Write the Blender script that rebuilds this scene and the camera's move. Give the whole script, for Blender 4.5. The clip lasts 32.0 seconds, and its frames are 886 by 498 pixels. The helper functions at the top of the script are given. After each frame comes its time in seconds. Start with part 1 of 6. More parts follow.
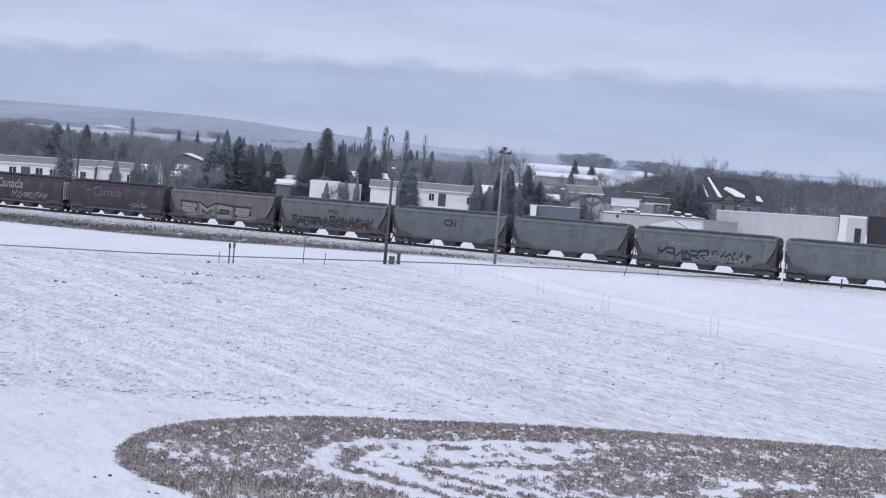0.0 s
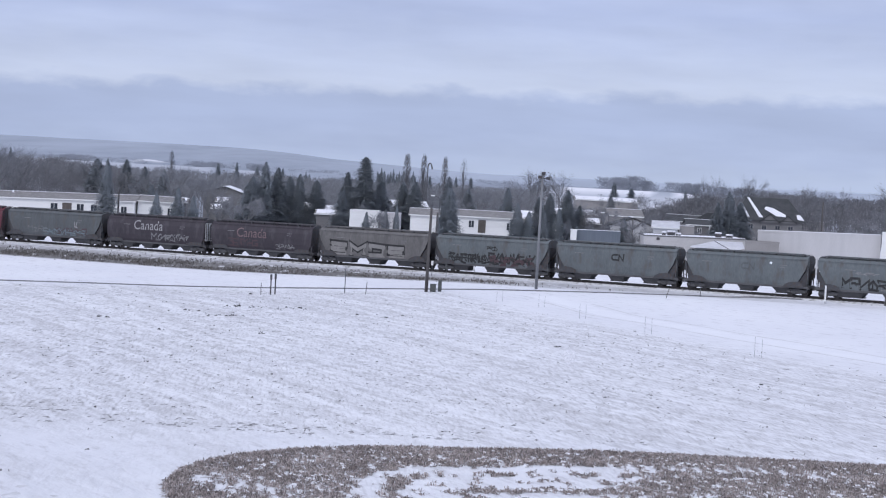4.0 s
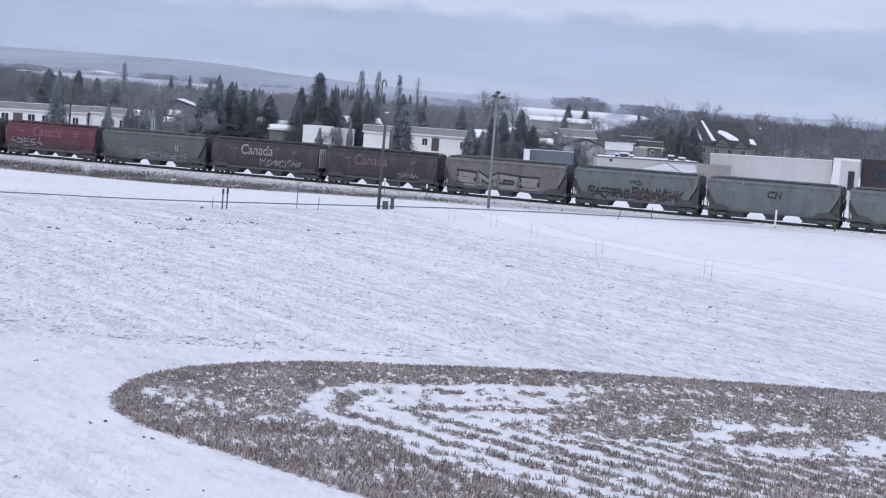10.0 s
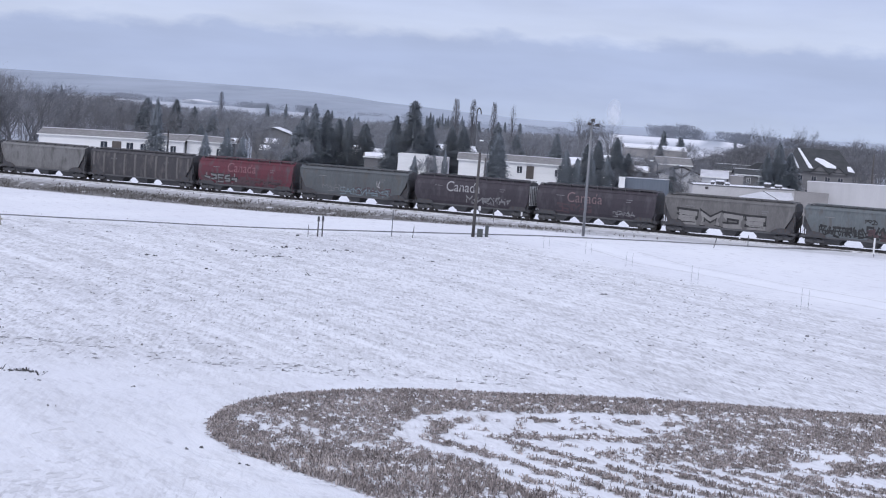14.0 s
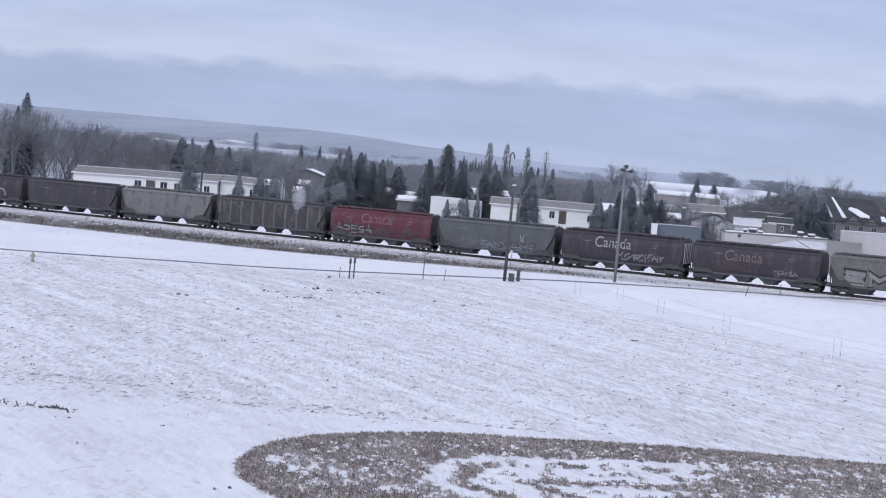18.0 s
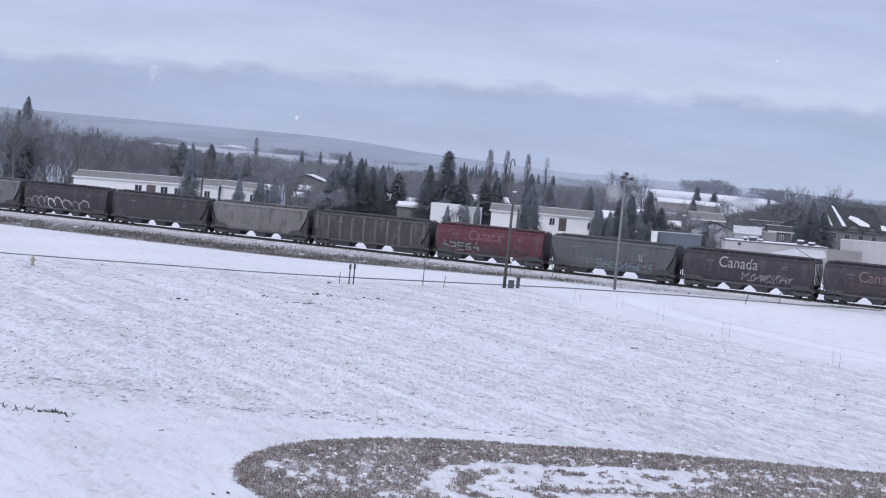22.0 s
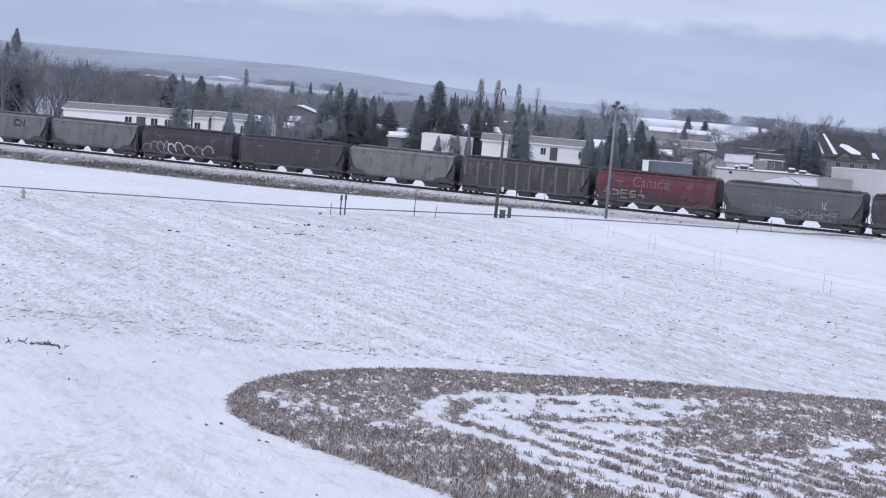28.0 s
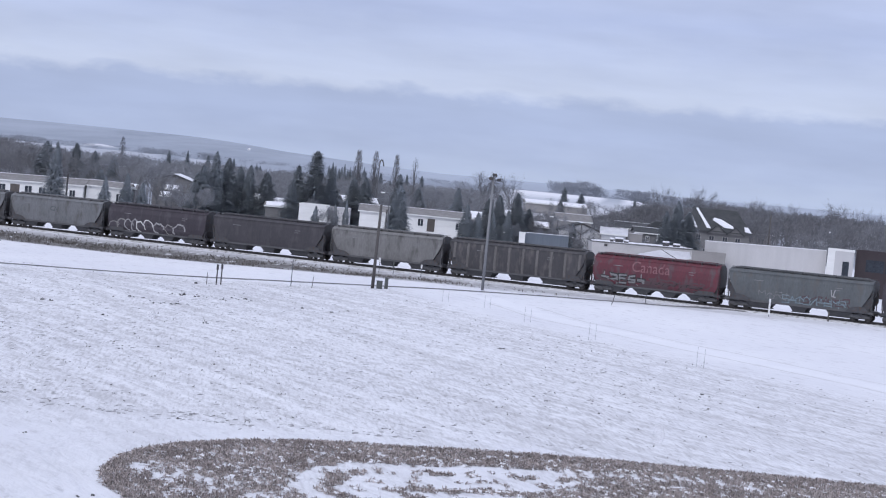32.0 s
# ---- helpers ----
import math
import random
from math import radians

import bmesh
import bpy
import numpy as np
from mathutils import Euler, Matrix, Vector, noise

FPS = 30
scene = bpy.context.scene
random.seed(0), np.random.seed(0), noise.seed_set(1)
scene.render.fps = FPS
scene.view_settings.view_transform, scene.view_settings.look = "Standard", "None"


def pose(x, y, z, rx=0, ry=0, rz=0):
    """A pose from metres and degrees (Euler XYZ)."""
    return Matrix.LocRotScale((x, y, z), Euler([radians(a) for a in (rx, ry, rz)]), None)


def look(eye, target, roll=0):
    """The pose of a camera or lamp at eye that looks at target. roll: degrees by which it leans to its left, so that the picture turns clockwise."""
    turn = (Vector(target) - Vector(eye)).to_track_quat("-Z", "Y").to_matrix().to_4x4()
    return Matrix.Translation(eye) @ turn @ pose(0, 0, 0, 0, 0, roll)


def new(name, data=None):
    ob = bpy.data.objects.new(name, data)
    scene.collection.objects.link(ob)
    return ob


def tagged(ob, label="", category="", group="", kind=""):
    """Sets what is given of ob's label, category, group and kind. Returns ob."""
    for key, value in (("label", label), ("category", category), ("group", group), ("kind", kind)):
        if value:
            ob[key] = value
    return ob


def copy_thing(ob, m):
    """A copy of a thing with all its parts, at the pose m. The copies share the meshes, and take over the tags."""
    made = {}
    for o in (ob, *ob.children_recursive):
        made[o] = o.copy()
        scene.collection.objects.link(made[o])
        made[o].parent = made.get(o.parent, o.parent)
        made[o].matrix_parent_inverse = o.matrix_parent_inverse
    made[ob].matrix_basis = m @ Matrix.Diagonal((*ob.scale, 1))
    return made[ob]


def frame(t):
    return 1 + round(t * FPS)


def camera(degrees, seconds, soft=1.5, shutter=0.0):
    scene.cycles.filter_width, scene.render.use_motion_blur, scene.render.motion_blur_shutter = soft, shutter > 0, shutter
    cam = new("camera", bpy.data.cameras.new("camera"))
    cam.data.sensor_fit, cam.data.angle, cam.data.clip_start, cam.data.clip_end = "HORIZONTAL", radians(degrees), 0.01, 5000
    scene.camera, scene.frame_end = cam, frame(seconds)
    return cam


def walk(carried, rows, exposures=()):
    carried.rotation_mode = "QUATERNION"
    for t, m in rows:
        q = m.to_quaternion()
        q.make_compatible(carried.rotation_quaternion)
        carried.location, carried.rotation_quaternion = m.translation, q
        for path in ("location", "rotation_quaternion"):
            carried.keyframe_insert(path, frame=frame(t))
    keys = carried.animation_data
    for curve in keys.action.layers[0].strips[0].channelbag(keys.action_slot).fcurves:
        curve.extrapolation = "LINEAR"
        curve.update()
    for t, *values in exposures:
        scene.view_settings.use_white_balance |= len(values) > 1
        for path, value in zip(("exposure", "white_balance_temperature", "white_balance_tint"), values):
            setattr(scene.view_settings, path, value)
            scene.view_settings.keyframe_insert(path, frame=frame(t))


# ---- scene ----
cam = camera(26.23, 32.0, soft=1.15)
EYE = (0.0, 0.0, 13.5)


def aim(yaw, tilt, lean):
    a, b = radians(yaw), radians(tilt)
    x, y, z = EYE
    return look(EYE, (x + math.sin(a) * math.cos(b), y + math.cos(a) * math.cos(b), z + math.sin(b)), lean)


# turn to the right, tilt and lean, in degrees; the camera stands still and only turns
walk(cam, [
    (0, aim(-0.000, -3.100, 4.600)),
    (0.5, aim(0.048, -3.173, 4.398)),
    (1, aim(0.116, -3.406, 4.193)),
    (1.5, aim(0.073, -3.570, 3.917)),
    (2, aim(-0.170, -3.360, 3.726)),
    (2.5, aim(-0.610, -2.908, 3.538)),
    (3, aim(-1.039, -2.506, 3.380)),
    (3.5, aim(-1.338, -2.272, 3.281)),
    (5.5, aim(-0.720, -3.326, 3.128)),
    (6, aim(-0.426, -3.615, 3.375)),
    (6.5, aim(0.020, -3.818, 3.690)),
    (7, aim(0.480, -3.891, 3.944)),
    (7.5, aim(0.944, -3.986, 4.165)),
    (8, aim(1.217, -4.137, 4.264)),
    (8.5, aim(1.310, -4.357, 4.400)),
    (9, aim(1.140, -4.607, 4.406)),
    (9.5, aim(0.783, -4.717, 4.413)),
    (10, aim(0.321, -4.748, 4.375)),
    (10.5, aim(-0.229, -4.745, 4.351)),
    (11, aim(-0.741, -4.758, 4.282)),
    (11.5, aim(-1.228, -4.832, 4.287)),
    (12, aim(-1.619, -4.917, 4.332)),
    (12.5, aim(-1.917, -4.906, 4.321)),
    (13, aim(-2.198, -4.751, 4.294)),
    (13.5, aim(-2.408, -4.480, 4.270)),
    (14, aim(-2.591, -4.127, 4.248)),
    (14.5, aim(-2.713, -3.841, 4.259)),
    (16.5, aim(-3.245, -3.092, 4.689)),
    (17, aim(-3.432, -3.051, 4.827)),
    (17.5, aim(-3.565, -2.997, 4.977)),
    (18, aim(-3.647, -2.893, 5.057)),
    (18.5, aim(-3.733, -2.662, 5.154)),
    (19, aim(-3.816, -2.369, 5.223)),
    (19.5, aim(-3.936, -2.110, 5.270)),
    (20, aim(-4.070, -1.925, 5.335)),
    (20.5, aim(-4.139, -1.848, 5.356)),
    (21, aim(-4.113, -1.949, 5.352)),
    (21.5, aim(-3.959, -2.244, 5.366)),
    (22, aim(-3.663, -2.703, 5.395)),
    (22.5, aim(-3.276, -3.242, 5.426)),
    (23, aim(-2.937, -3.905, 5.669)),
    (23.5, aim(-2.635, -4.506, 6.107)),
    (24, aim(-2.498, -4.962, 6.577)),
    (24.5, aim(-2.510, -5.242, 6.816)),
    (25, aim(-2.663, -5.260, 6.877)),
    (25.5, aim(-2.875, -5.117, 6.718)),
    (27.5, aim(-3.191, -5.138, 5.586)),
    (28, aim(-3.210, -4.773, 5.086)),
    (28.5, aim(-3.178, -4.182, 4.626)),
    (29, aim(-2.995, -3.573, 4.351)),
    (29.5, aim(-2.456, -3.086, 4.466)),
    (30, aim(-1.616, -2.787, 4.820)),
    (30.5, aim(-0.639, -2.666, 5.293)),
    (31, aim(0.015, -2.549, 5.581)),
    (31.5, aim(0.332, -2.424, 5.717)),
    (32, aim(0.284, -2.303, 5.712)),
], exposures=[(0.0, 0.08), (6.0, 0.09), (9.0, 0.13), (14.0, 0.13), (17.0, 0.09), (22.0, 0.07), (25.0, 0.13), (28.0, 0.13), (30.0, 0.09), (32.0, 0.09)])

# ---- sky and light ----
SUN_EL, SUN_AZ = 42.0, 205.0


def make_world():
    world = bpy.data.worlds.new("world")
    scene.world = world
    world.use_nodes = True
    nt = world.node_tree
    nt.nodes.clear()
    N, L = nt.nodes.new, nt.links.new
    sky = N("ShaderNodeTexSky")
    sky.sky_type, sky.sun_disc = "NISHITA", False
    sky.sun_elevation, sky.sun_rotation = radians(SUN_EL), radians(SUN_AZ)
    tc = N("ShaderNodeTexCoord")
    sep = N("ShaderNodeSeparateXYZ")
    L(tc.outputs["Generated"], sep.inputs[0])
    # ragged upper edge of the low cloud bank
    mp = N("ShaderNodeMapping")
    mp.inputs["Scale"].default_value = (34, 34, 80)
    L(tc.outputs["Generated"], mp.inputs[0])
    n1 = N("ShaderNodeTexNoise")
    n1.inputs["Scale"].default_value, n1.inputs["Detail"].default_value, n1.inputs["Roughness"].default_value = 1.0, 7, 0.55
    L(mp.outputs[0], n1.inputs[0])
    mp2 = N("ShaderNodeMapping")
    mp2.inputs["Scale"].default_value = (9, 9, 60)
    L(tc.outputs["Generated"], mp2.inputs[0])
    n2 = N("ShaderNodeTexNoise")
    n2.inputs["Scale"].default_value, n2.inputs["Detail"].default_value = 1.0, 4
    L(mp2.outputs[0], n2.inputs[0])

    def calc(op, a, b):
        m = N("ShaderNodeMath")
        m.operation = op
        for i, v in enumerate((a, b)):
            if isinstance(v, (int, float)):
                m.inputs[i].default_value = v
            else:
                L(v, m.inputs[i])
        return m.outputs[0]

    lift = calc("SUBTRACT", calc("MULTIPLY", sep.outputs[2], 5.0), calc("MULTIPLY", sep.outputs[0], 0.13))
    h = calc("ADD", lift, calc("MULTIPLY", calc("SUBTRACT", n1.outputs[0], 0.5), 0.10))
    ramp = N("ShaderNodeValToRGB")
    stops = [(0.0, (0.465, 0.545, 0.755)), (0.05, (0.435, 0.515, 0.74)), (0.12, (0.40, 0.478, 0.705)), (0.19, (0.405, 0.483, 0.712)),
             (0.222, (0.545, 0.617, 0.818)), (0.28, (0.525, 0.60, 0.82)), (0.42, (0.44, 0.515, 0.765)), (1.0, (0.69, 0.755, 0.985))]
    el = ramp.color_ramp.elements
    while len(el) < len(stops):
        el.new(0.5)
    for e, (p, c) in zip(el, stops):
        e.position, e.color = p, (*c, 1)
    L(h, ramp.inputs[0])
    soft = N("ShaderNodeMix")
    soft.data_type, soft.blend_type = "RGBA", "MULTIPLY"
    soft.inputs[0].default_value = 1.0
    tone = N("ShaderNodeMapRange")
    tone.inputs["From Min"].default_value, tone.inputs["From Max"].default_value = 0.3, 0.7
    tone.inputs["To Min"].default_value, tone.inputs["To Max"].default_value = 0.93, 1.07
    L(n2.outputs[0], tone.inputs["Value"])
    L(ramp.outputs[0], soft.inputs[6])
    L(tone.outputs[0], soft.inputs[7])
    b1, b2 = N("ShaderNodeBackground"), N("ShaderNodeBackground")
    b1.inputs[1].default_value, b2.inputs[1].default_value = 0.06, 1.0
    L(sky.outputs[0], b1.inputs[0])
    L(soft.outputs[2], b2.inputs[0])
    mix = N("ShaderNodeMixShader")
    mix.inputs[0].default_value = 0.93
    L(b1.outputs[0], mix.inputs[1])
    L(b2.outputs[0], mix.inputs[2])
    out = N("ShaderNodeOutputWorld")
    L(mix.outputs[0], out.inputs[0])


make_world()
sun = new("sun", bpy.data.lights.new("sun", "SUN"))
sun.data.energy, sun.data.angle, sun.data.color = 0.9, radians(25), (1.0, 0.97, 0.95)
a, e = radians(SUN_AZ), radians(SUN_EL)
sun.matrix_world = look((math.sin(a) * math.cos(e) * 50, math.cos(a) * math.cos(e) * 50, math.sin(e) * 50 + 20), (0, 0, 20))

# ---- materials ----


def mat(name, c1, c2=None, rough=0.8, scale=1.0, fine=8.0, bump=0.0, metal=0.0, stretch=(1, 1, 1), spread=(0.35, 0.65), var=0.0, c3=None, dist=0.02, island=None):
    """Two colours mixed by coarse and fine noise in the thing's own metres; c3: stains; var: change from piece to piece."""
    m = bpy.data.materials.new(name)
    m.use_nodes = True
    nt = m.node_tree
    N, L = nt.nodes.new, nt.links.new
    bs = nt.nodes["Principled BSDF"]
    c2 = c2 or tuple(v * 0.7 for v in c1)
    tc = N("ShaderNodeTexCoord")
    mp = N("ShaderNodeMapping")
    mp.inputs["Scale"].default_value = stretch
    L(tc.outputs["Object"], mp.inputs[0])
    n1, n2 = N("ShaderNodeTexNoise"), N("ShaderNodeTexNoise")
    for n, s, d in ((n1, scale, 4), (n2, fine, 5)):
        n.inputs["Scale"].default_value, n.inputs["Detail"].default_value = s, d
        L(mp.outputs[0], n.inputs[0])
    add = N("ShaderNodeMath")
    add.operation = "MULTIPLY_ADD"
    add.inputs[1].default_value = 0.45
    L(n2.outputs[0], add.inputs[0])
    half = N("ShaderNodeMath")
    half.operation = "MULTIPLY"
    half.inputs[1].default_value = 0.55
    L(n1.outputs[0], half.inputs[0])
    L(half.outputs[0], add.inputs[2])
    rng = N("ShaderNodeMapRange")
    rng.inputs["From Min"].default_value, rng.inputs["From Max"].default_value = spread
    L(add.outputs[0], rng.inputs["Value"])
    mix = N("ShaderNodeMix")
    mix.data_type = "RGBA"
    mix.inputs[6].default_value, mix.inputs[7].default_value = (*c1, 1), (*c2, 1)
    L(rng.outputs[0], mix.inputs[0])
    col = mix.outputs[2]
    if c3:
        n3 = N("ShaderNodeTexNoise")
        n3.inputs["Scale"].default_value, n3.inputs["Detail"].default_value = scale * 2.3, 6
        L(mp.outputs[0], n3.inputs[0])
        r3 = N("ShaderNodeMapRange")
        r3.inputs["From Min"].default_value, r3.inputs["From Max"].default_value = 0.52, 0.72
        L(n3.outputs[0], r3.inputs["Value"])
        m3 = N("ShaderNodeMix")
        m3.data_type = "RGBA"
        m3.inputs[7].default_value = (*c3, 1)
        L(r3.outputs[0], m3.inputs[0])
        L(col, m3.inputs[6])
        col = m3.outputs[2]
    if var:
        oi = N("ShaderNodeObjectInfo")
        hv = N("ShaderNodeHueSaturation")
        vr = N("ShaderNodeMapRange")
        vr.inputs["To Min"].default_value, vr.inputs["To Max"].default_value = 1 - var, 1 + var
        L(oi.outputs["Random"], vr.inputs["Value"])
        L(vr.outputs[0], hv.inputs["Value"])
        L(col, hv.inputs["Color"])
        col = hv.outputs[0]
    if island:
        ge = N("ShaderNodeNewGeometry")
        hv = N("ShaderNodeHueSaturation")
        vr = N("ShaderNodeMapRange")
        vr.inputs["To Min"].default_value, vr.inputs["To Max"].default_value = island
        L(ge.outputs["Random Per Island"], vr.inputs["Value"])
        L(vr.outputs[0], hv.inputs["Value"])
        L(col, hv.inputs["Color"])
        col = hv.outputs[0]
    L(col, bs.inputs["Base Color"])
    bs.inputs["Roughness"].default_value, bs.inputs["Metallic"].default_value = rough, metal
    bs.inputs["Specular IOR Level"].default_value = 0.3
    if bump:
        bp = N("ShaderNodeBump")
        bp.inputs["Strength"].default_value, bp.inputs["Distance"].default_value = bump, dist
        L(add.outputs[0], bp.inputs["Height"])
        L(bp.outputs[0], bs.inputs["Normal"])
    return m


SNOW = mat("snow", (0.86, 0.86, 0.89), (0.76, 0.76, 0.80), 0.75, 0.8, 6, 0.4)
DARK = mat("dark_steel", (0.06, 0.062, 0.07), (0.088, 0.088, 0.093), 0.7, 2, 14, 0.2, c3=(0.09, 0.06, 0.045))
WHEEL = mat("wheel_steel", (0.07, 0.066, 0.066), (0.10, 0.09, 0.085), 0.55, 4, 20, 0.1, metal=0.4)
RAIL = mat("rail_steel", (0.085, 0.08, 0.08), (0.06, 0.055, 0.055), 0.5, 1, 12, 0.1, metal=0.5)
TIMBER = mat("grey_timber", (0.115, 0.108, 0.105), (0.075, 0.07, 0.068), 0.9, 1, 9, 0.4, stretch=(1, 1, 0.15))
# underframe steel, its dark tone lifted to imitate haze
UNDER = mat("haze_greyed_steel", (0.088, 0.089, 0.095), (0.122, 0.120, 0.124), 0.75, 1.5, 9, 0.2)
PALEPOLE = mat("weathered_steel_pole", (0.24, 0.245, 0.255), (0.165, 0.17, 0.18), 0.55, 1.5, 8, 0.1, stretch=(1, 1, 0.1))
POLEGREY = mat("galvanised_pole", (0.12, 0.125, 0.135), (0.085, 0.09, 0.10), 0.5, 2, 12, 0.1)
SIDING = mat("white_siding", (0.80, 0.80, 0.79), (0.70, 0.70, 0.69), 0.7, 0.5, 5, 0.15, stretch=(0.3, 0.3, 4))
SHINGLE = mat("tan_shingle_roof", (0.25, 0.24, 0.235), (0.185, 0.178, 0.176), 0.95, 1, 9, 0.4, c3=(0.33, 0.32, 0.32))
GLASS = mat("dark_window_glass", (0.035, 0.04, 0.05), (0.06, 0.07, 0.085), 0.12, 1, 4)
WOODDOOR = mat("brown_door", (0.12, 0.105, 0.095), (0.08, 0.07, 0.065), 0.6, 1, 8)
BARK = mat("grey_bark", (0.11, 0.112, 0.12), (0.17, 0.172, 0.18), 0.95, 2, 12, 0.4)
# twigs and needles paled and blued, haze put into their colours
TWIG = mat("bare_twigs", (0.14, 0.146, 0.162), (0.255, 0.26, 0.275), 0.95, 0.11, 1.3, var=0.12, spread=(0.40, 0.60), island=(0.85, 1.15))
NEEDLE = mat("hazed_spruce_needles", (0.212, 0.237, 0.262), (0.278, 0.306, 0.334), 0.95, 0.5, 5, var=0.12, island=(0.9, 1.1))
STRAW = mat("cut_stubble", (0.262, 0.228, 0.217), (0.42, 0.374, 0.357), 0.9, 0.35, 4, spread=(0.42, 0.58), island=(0.35, 1.65))
LITTER = mat("flattened_straw", (0.245, 0.212, 0.202), (0.37, 0.330, 0.315), 0.95, 0.5, 6, island=(0.6, 1.4))
WEED = mat("dead_weeds", (0.20, 0.19, 0.185), (0.32, 0.305, 0.30), 0.9, 0.35, 9, island=(0.4, 1.4))
SIGNWHITE = mat("white_sign_paint", (0.78, 0.78, 0.78), (0.66, 0.66, 0.66), 0.5, 2, 9)
CLOD = mat("dark_clods", (0.085, 0.084, 0.086), (0.16, 0.156, 0.158), 0.95, 0.6, 7, island=(0.6, 1.5))
RUTSNOW = mat("rutted_snow", (0.25, 0.245, 0.25), (0.47, 0.465, 0.48), 0.95, 0.7, 5, island=(0.6, 1.35))
FAINT = mat("scuffed_snow", (0.62, 0.615, 0.63), (0.74, 0.735, 0.755), 0.9, 0.7, 6, island=(0.88, 1.08))
EARTH = mat("rutted_earth", (0.12, 0.12, 0.125), (0.26, 0.26, 0.265), 0.95, 0.4, 5)
PACKED = mat("packed_snow", (0.825, 0.825, 0.85), (0.76, 0.76, 0.795), 0.75, 0.3, 4, 0.3)
GRASS = mat("dead_grass", (0.115, 0.105, 0.098), (0.19, 0.177, 0.166), 0.95, 0.6, 7)
BALLAST = mat("ballast", (0.42, 0.41, 0.41), (0.74, 0.74, 0.76), 0.95, 0.8, 9, 0.6, c3=(0.22, 0.205, 0.195))

# ---- mesh helpers ----


def obox(bm, x0, x1, y0, y1, z0, z1):
    v = [bm.verts.new((x, y, z)) for z in (z0, z1) for y in (y0, y1) for x in (x0, x1)]
    for f in ((0, 2, 3, 1), (4, 5, 7, 6), (0, 1, 5, 4), (2, 6, 7, 3), (0, 4, 6, 2), (1, 3, 7, 5)):
        bm.faces.new([v[i] for i in f])
    return v


def tube(bm, p, q, r0, r1=None, n=6, cap=True):
    p, q = Vector(p), Vector(q)
    r1 = r0 if r1 is None else r1
    w = (q - p).normalized()
    u = w.orthogonal().normalized()
    v = w.cross(u)
    rings = []
    for c, r in ((p, r0), (q, r1)):
        rings.append([bm.verts.new(c + (u * math.cos(i * math.tau / n) + v * math.sin(i * math.tau / n)) * r) for i in range(n)])
    for i in range(n):
        j = (i + 1) % n
        bm.faces.new((rings[0][i], rings[0][j], rings[1][j], rings[1][i]))
    if cap:
        bm.faces.new(rings[0][::-1])
        bm.faces.new(rings[1])


def prism(bm, pts, y0, y1):
    """A polygon in x and z, made solid from y0 to y1."""
    a = [bm.verts.new((x, y0, z)) for x, z in pts]
    b = [bm.verts.new((x, y1, z)) for x, z in pts]
    n = len(pts)
    bm.faces.new(a)
    bm.faces.new(b[::-1])
    for i in range(n):
        j = (i + 1) % n
        bm.faces.new((a[i], b[i], b[j], a[j]))


def mesh_of(bm, name, material, smooth=False, bevel=0.0):
    if bevel:
        bmesh.ops.bevel(bm, geom=bm.edges[:], offset=bevel, segments=1, affect="EDGES", clamp_overlap=True)
    bmesh.ops.recalc_face_normals(bm, faces=bm.faces[:])
    me = bpy.data.meshes.new(name)
    bm.to_mesh(me)
    bm.free()
    me.materials.append(material)
    if smooth:
        for p in me.polygons:
            p.use_smooth = True
    return me


def part(name, bm, material, parent, label="", smooth=False, bevel=0.0):
    ob = new(name, bm if isinstance(bm, bpy.types.Mesh) else mesh_of(bm, name, material, smooth, bevel))
    ob.parent = parent
    if label:
        ob["label"] = label
    return ob


def thing(name, label, category, m=None, group="", kind=""):
    ob = new(name)
    ob.empty_display_size = 0.2
    ob.matrix_world = m or Matrix()
    return tagged(ob, label, category, group, kind)


def raw(name, verts, faces, material):
    me = bpy.data.meshes.new(name)
    me.from_pydata(verts, [], faces)
    me.materials.append(material)
    return me


def smooth01(v):
    v = min(1.0, max(0.0, v))
    return v * v * (3 - 2 * v)


# ---- the lie of the land ----
TRACK_Y, TRACK_A, GRADE = 250.58, radians(27.065), 0.012
TC, TS = math.cos(TRACK_A), math.sin(TRACK_A)


def track_point(s, across=0.0, up=0.0):
    """A point along the rails: s metres along, across away from the camera, up from the rail tops."""
    return (s * TC + across * TS, TRACK_Y - s * TS + across * TC, 0.25 + GRADE * s + up)


def across_track(x, y):
    """Metres along and across the track line."""
    dx, dy = x, y - TRACK_Y
    return dx * TC - dy * TS, dx * TS + dy * TC


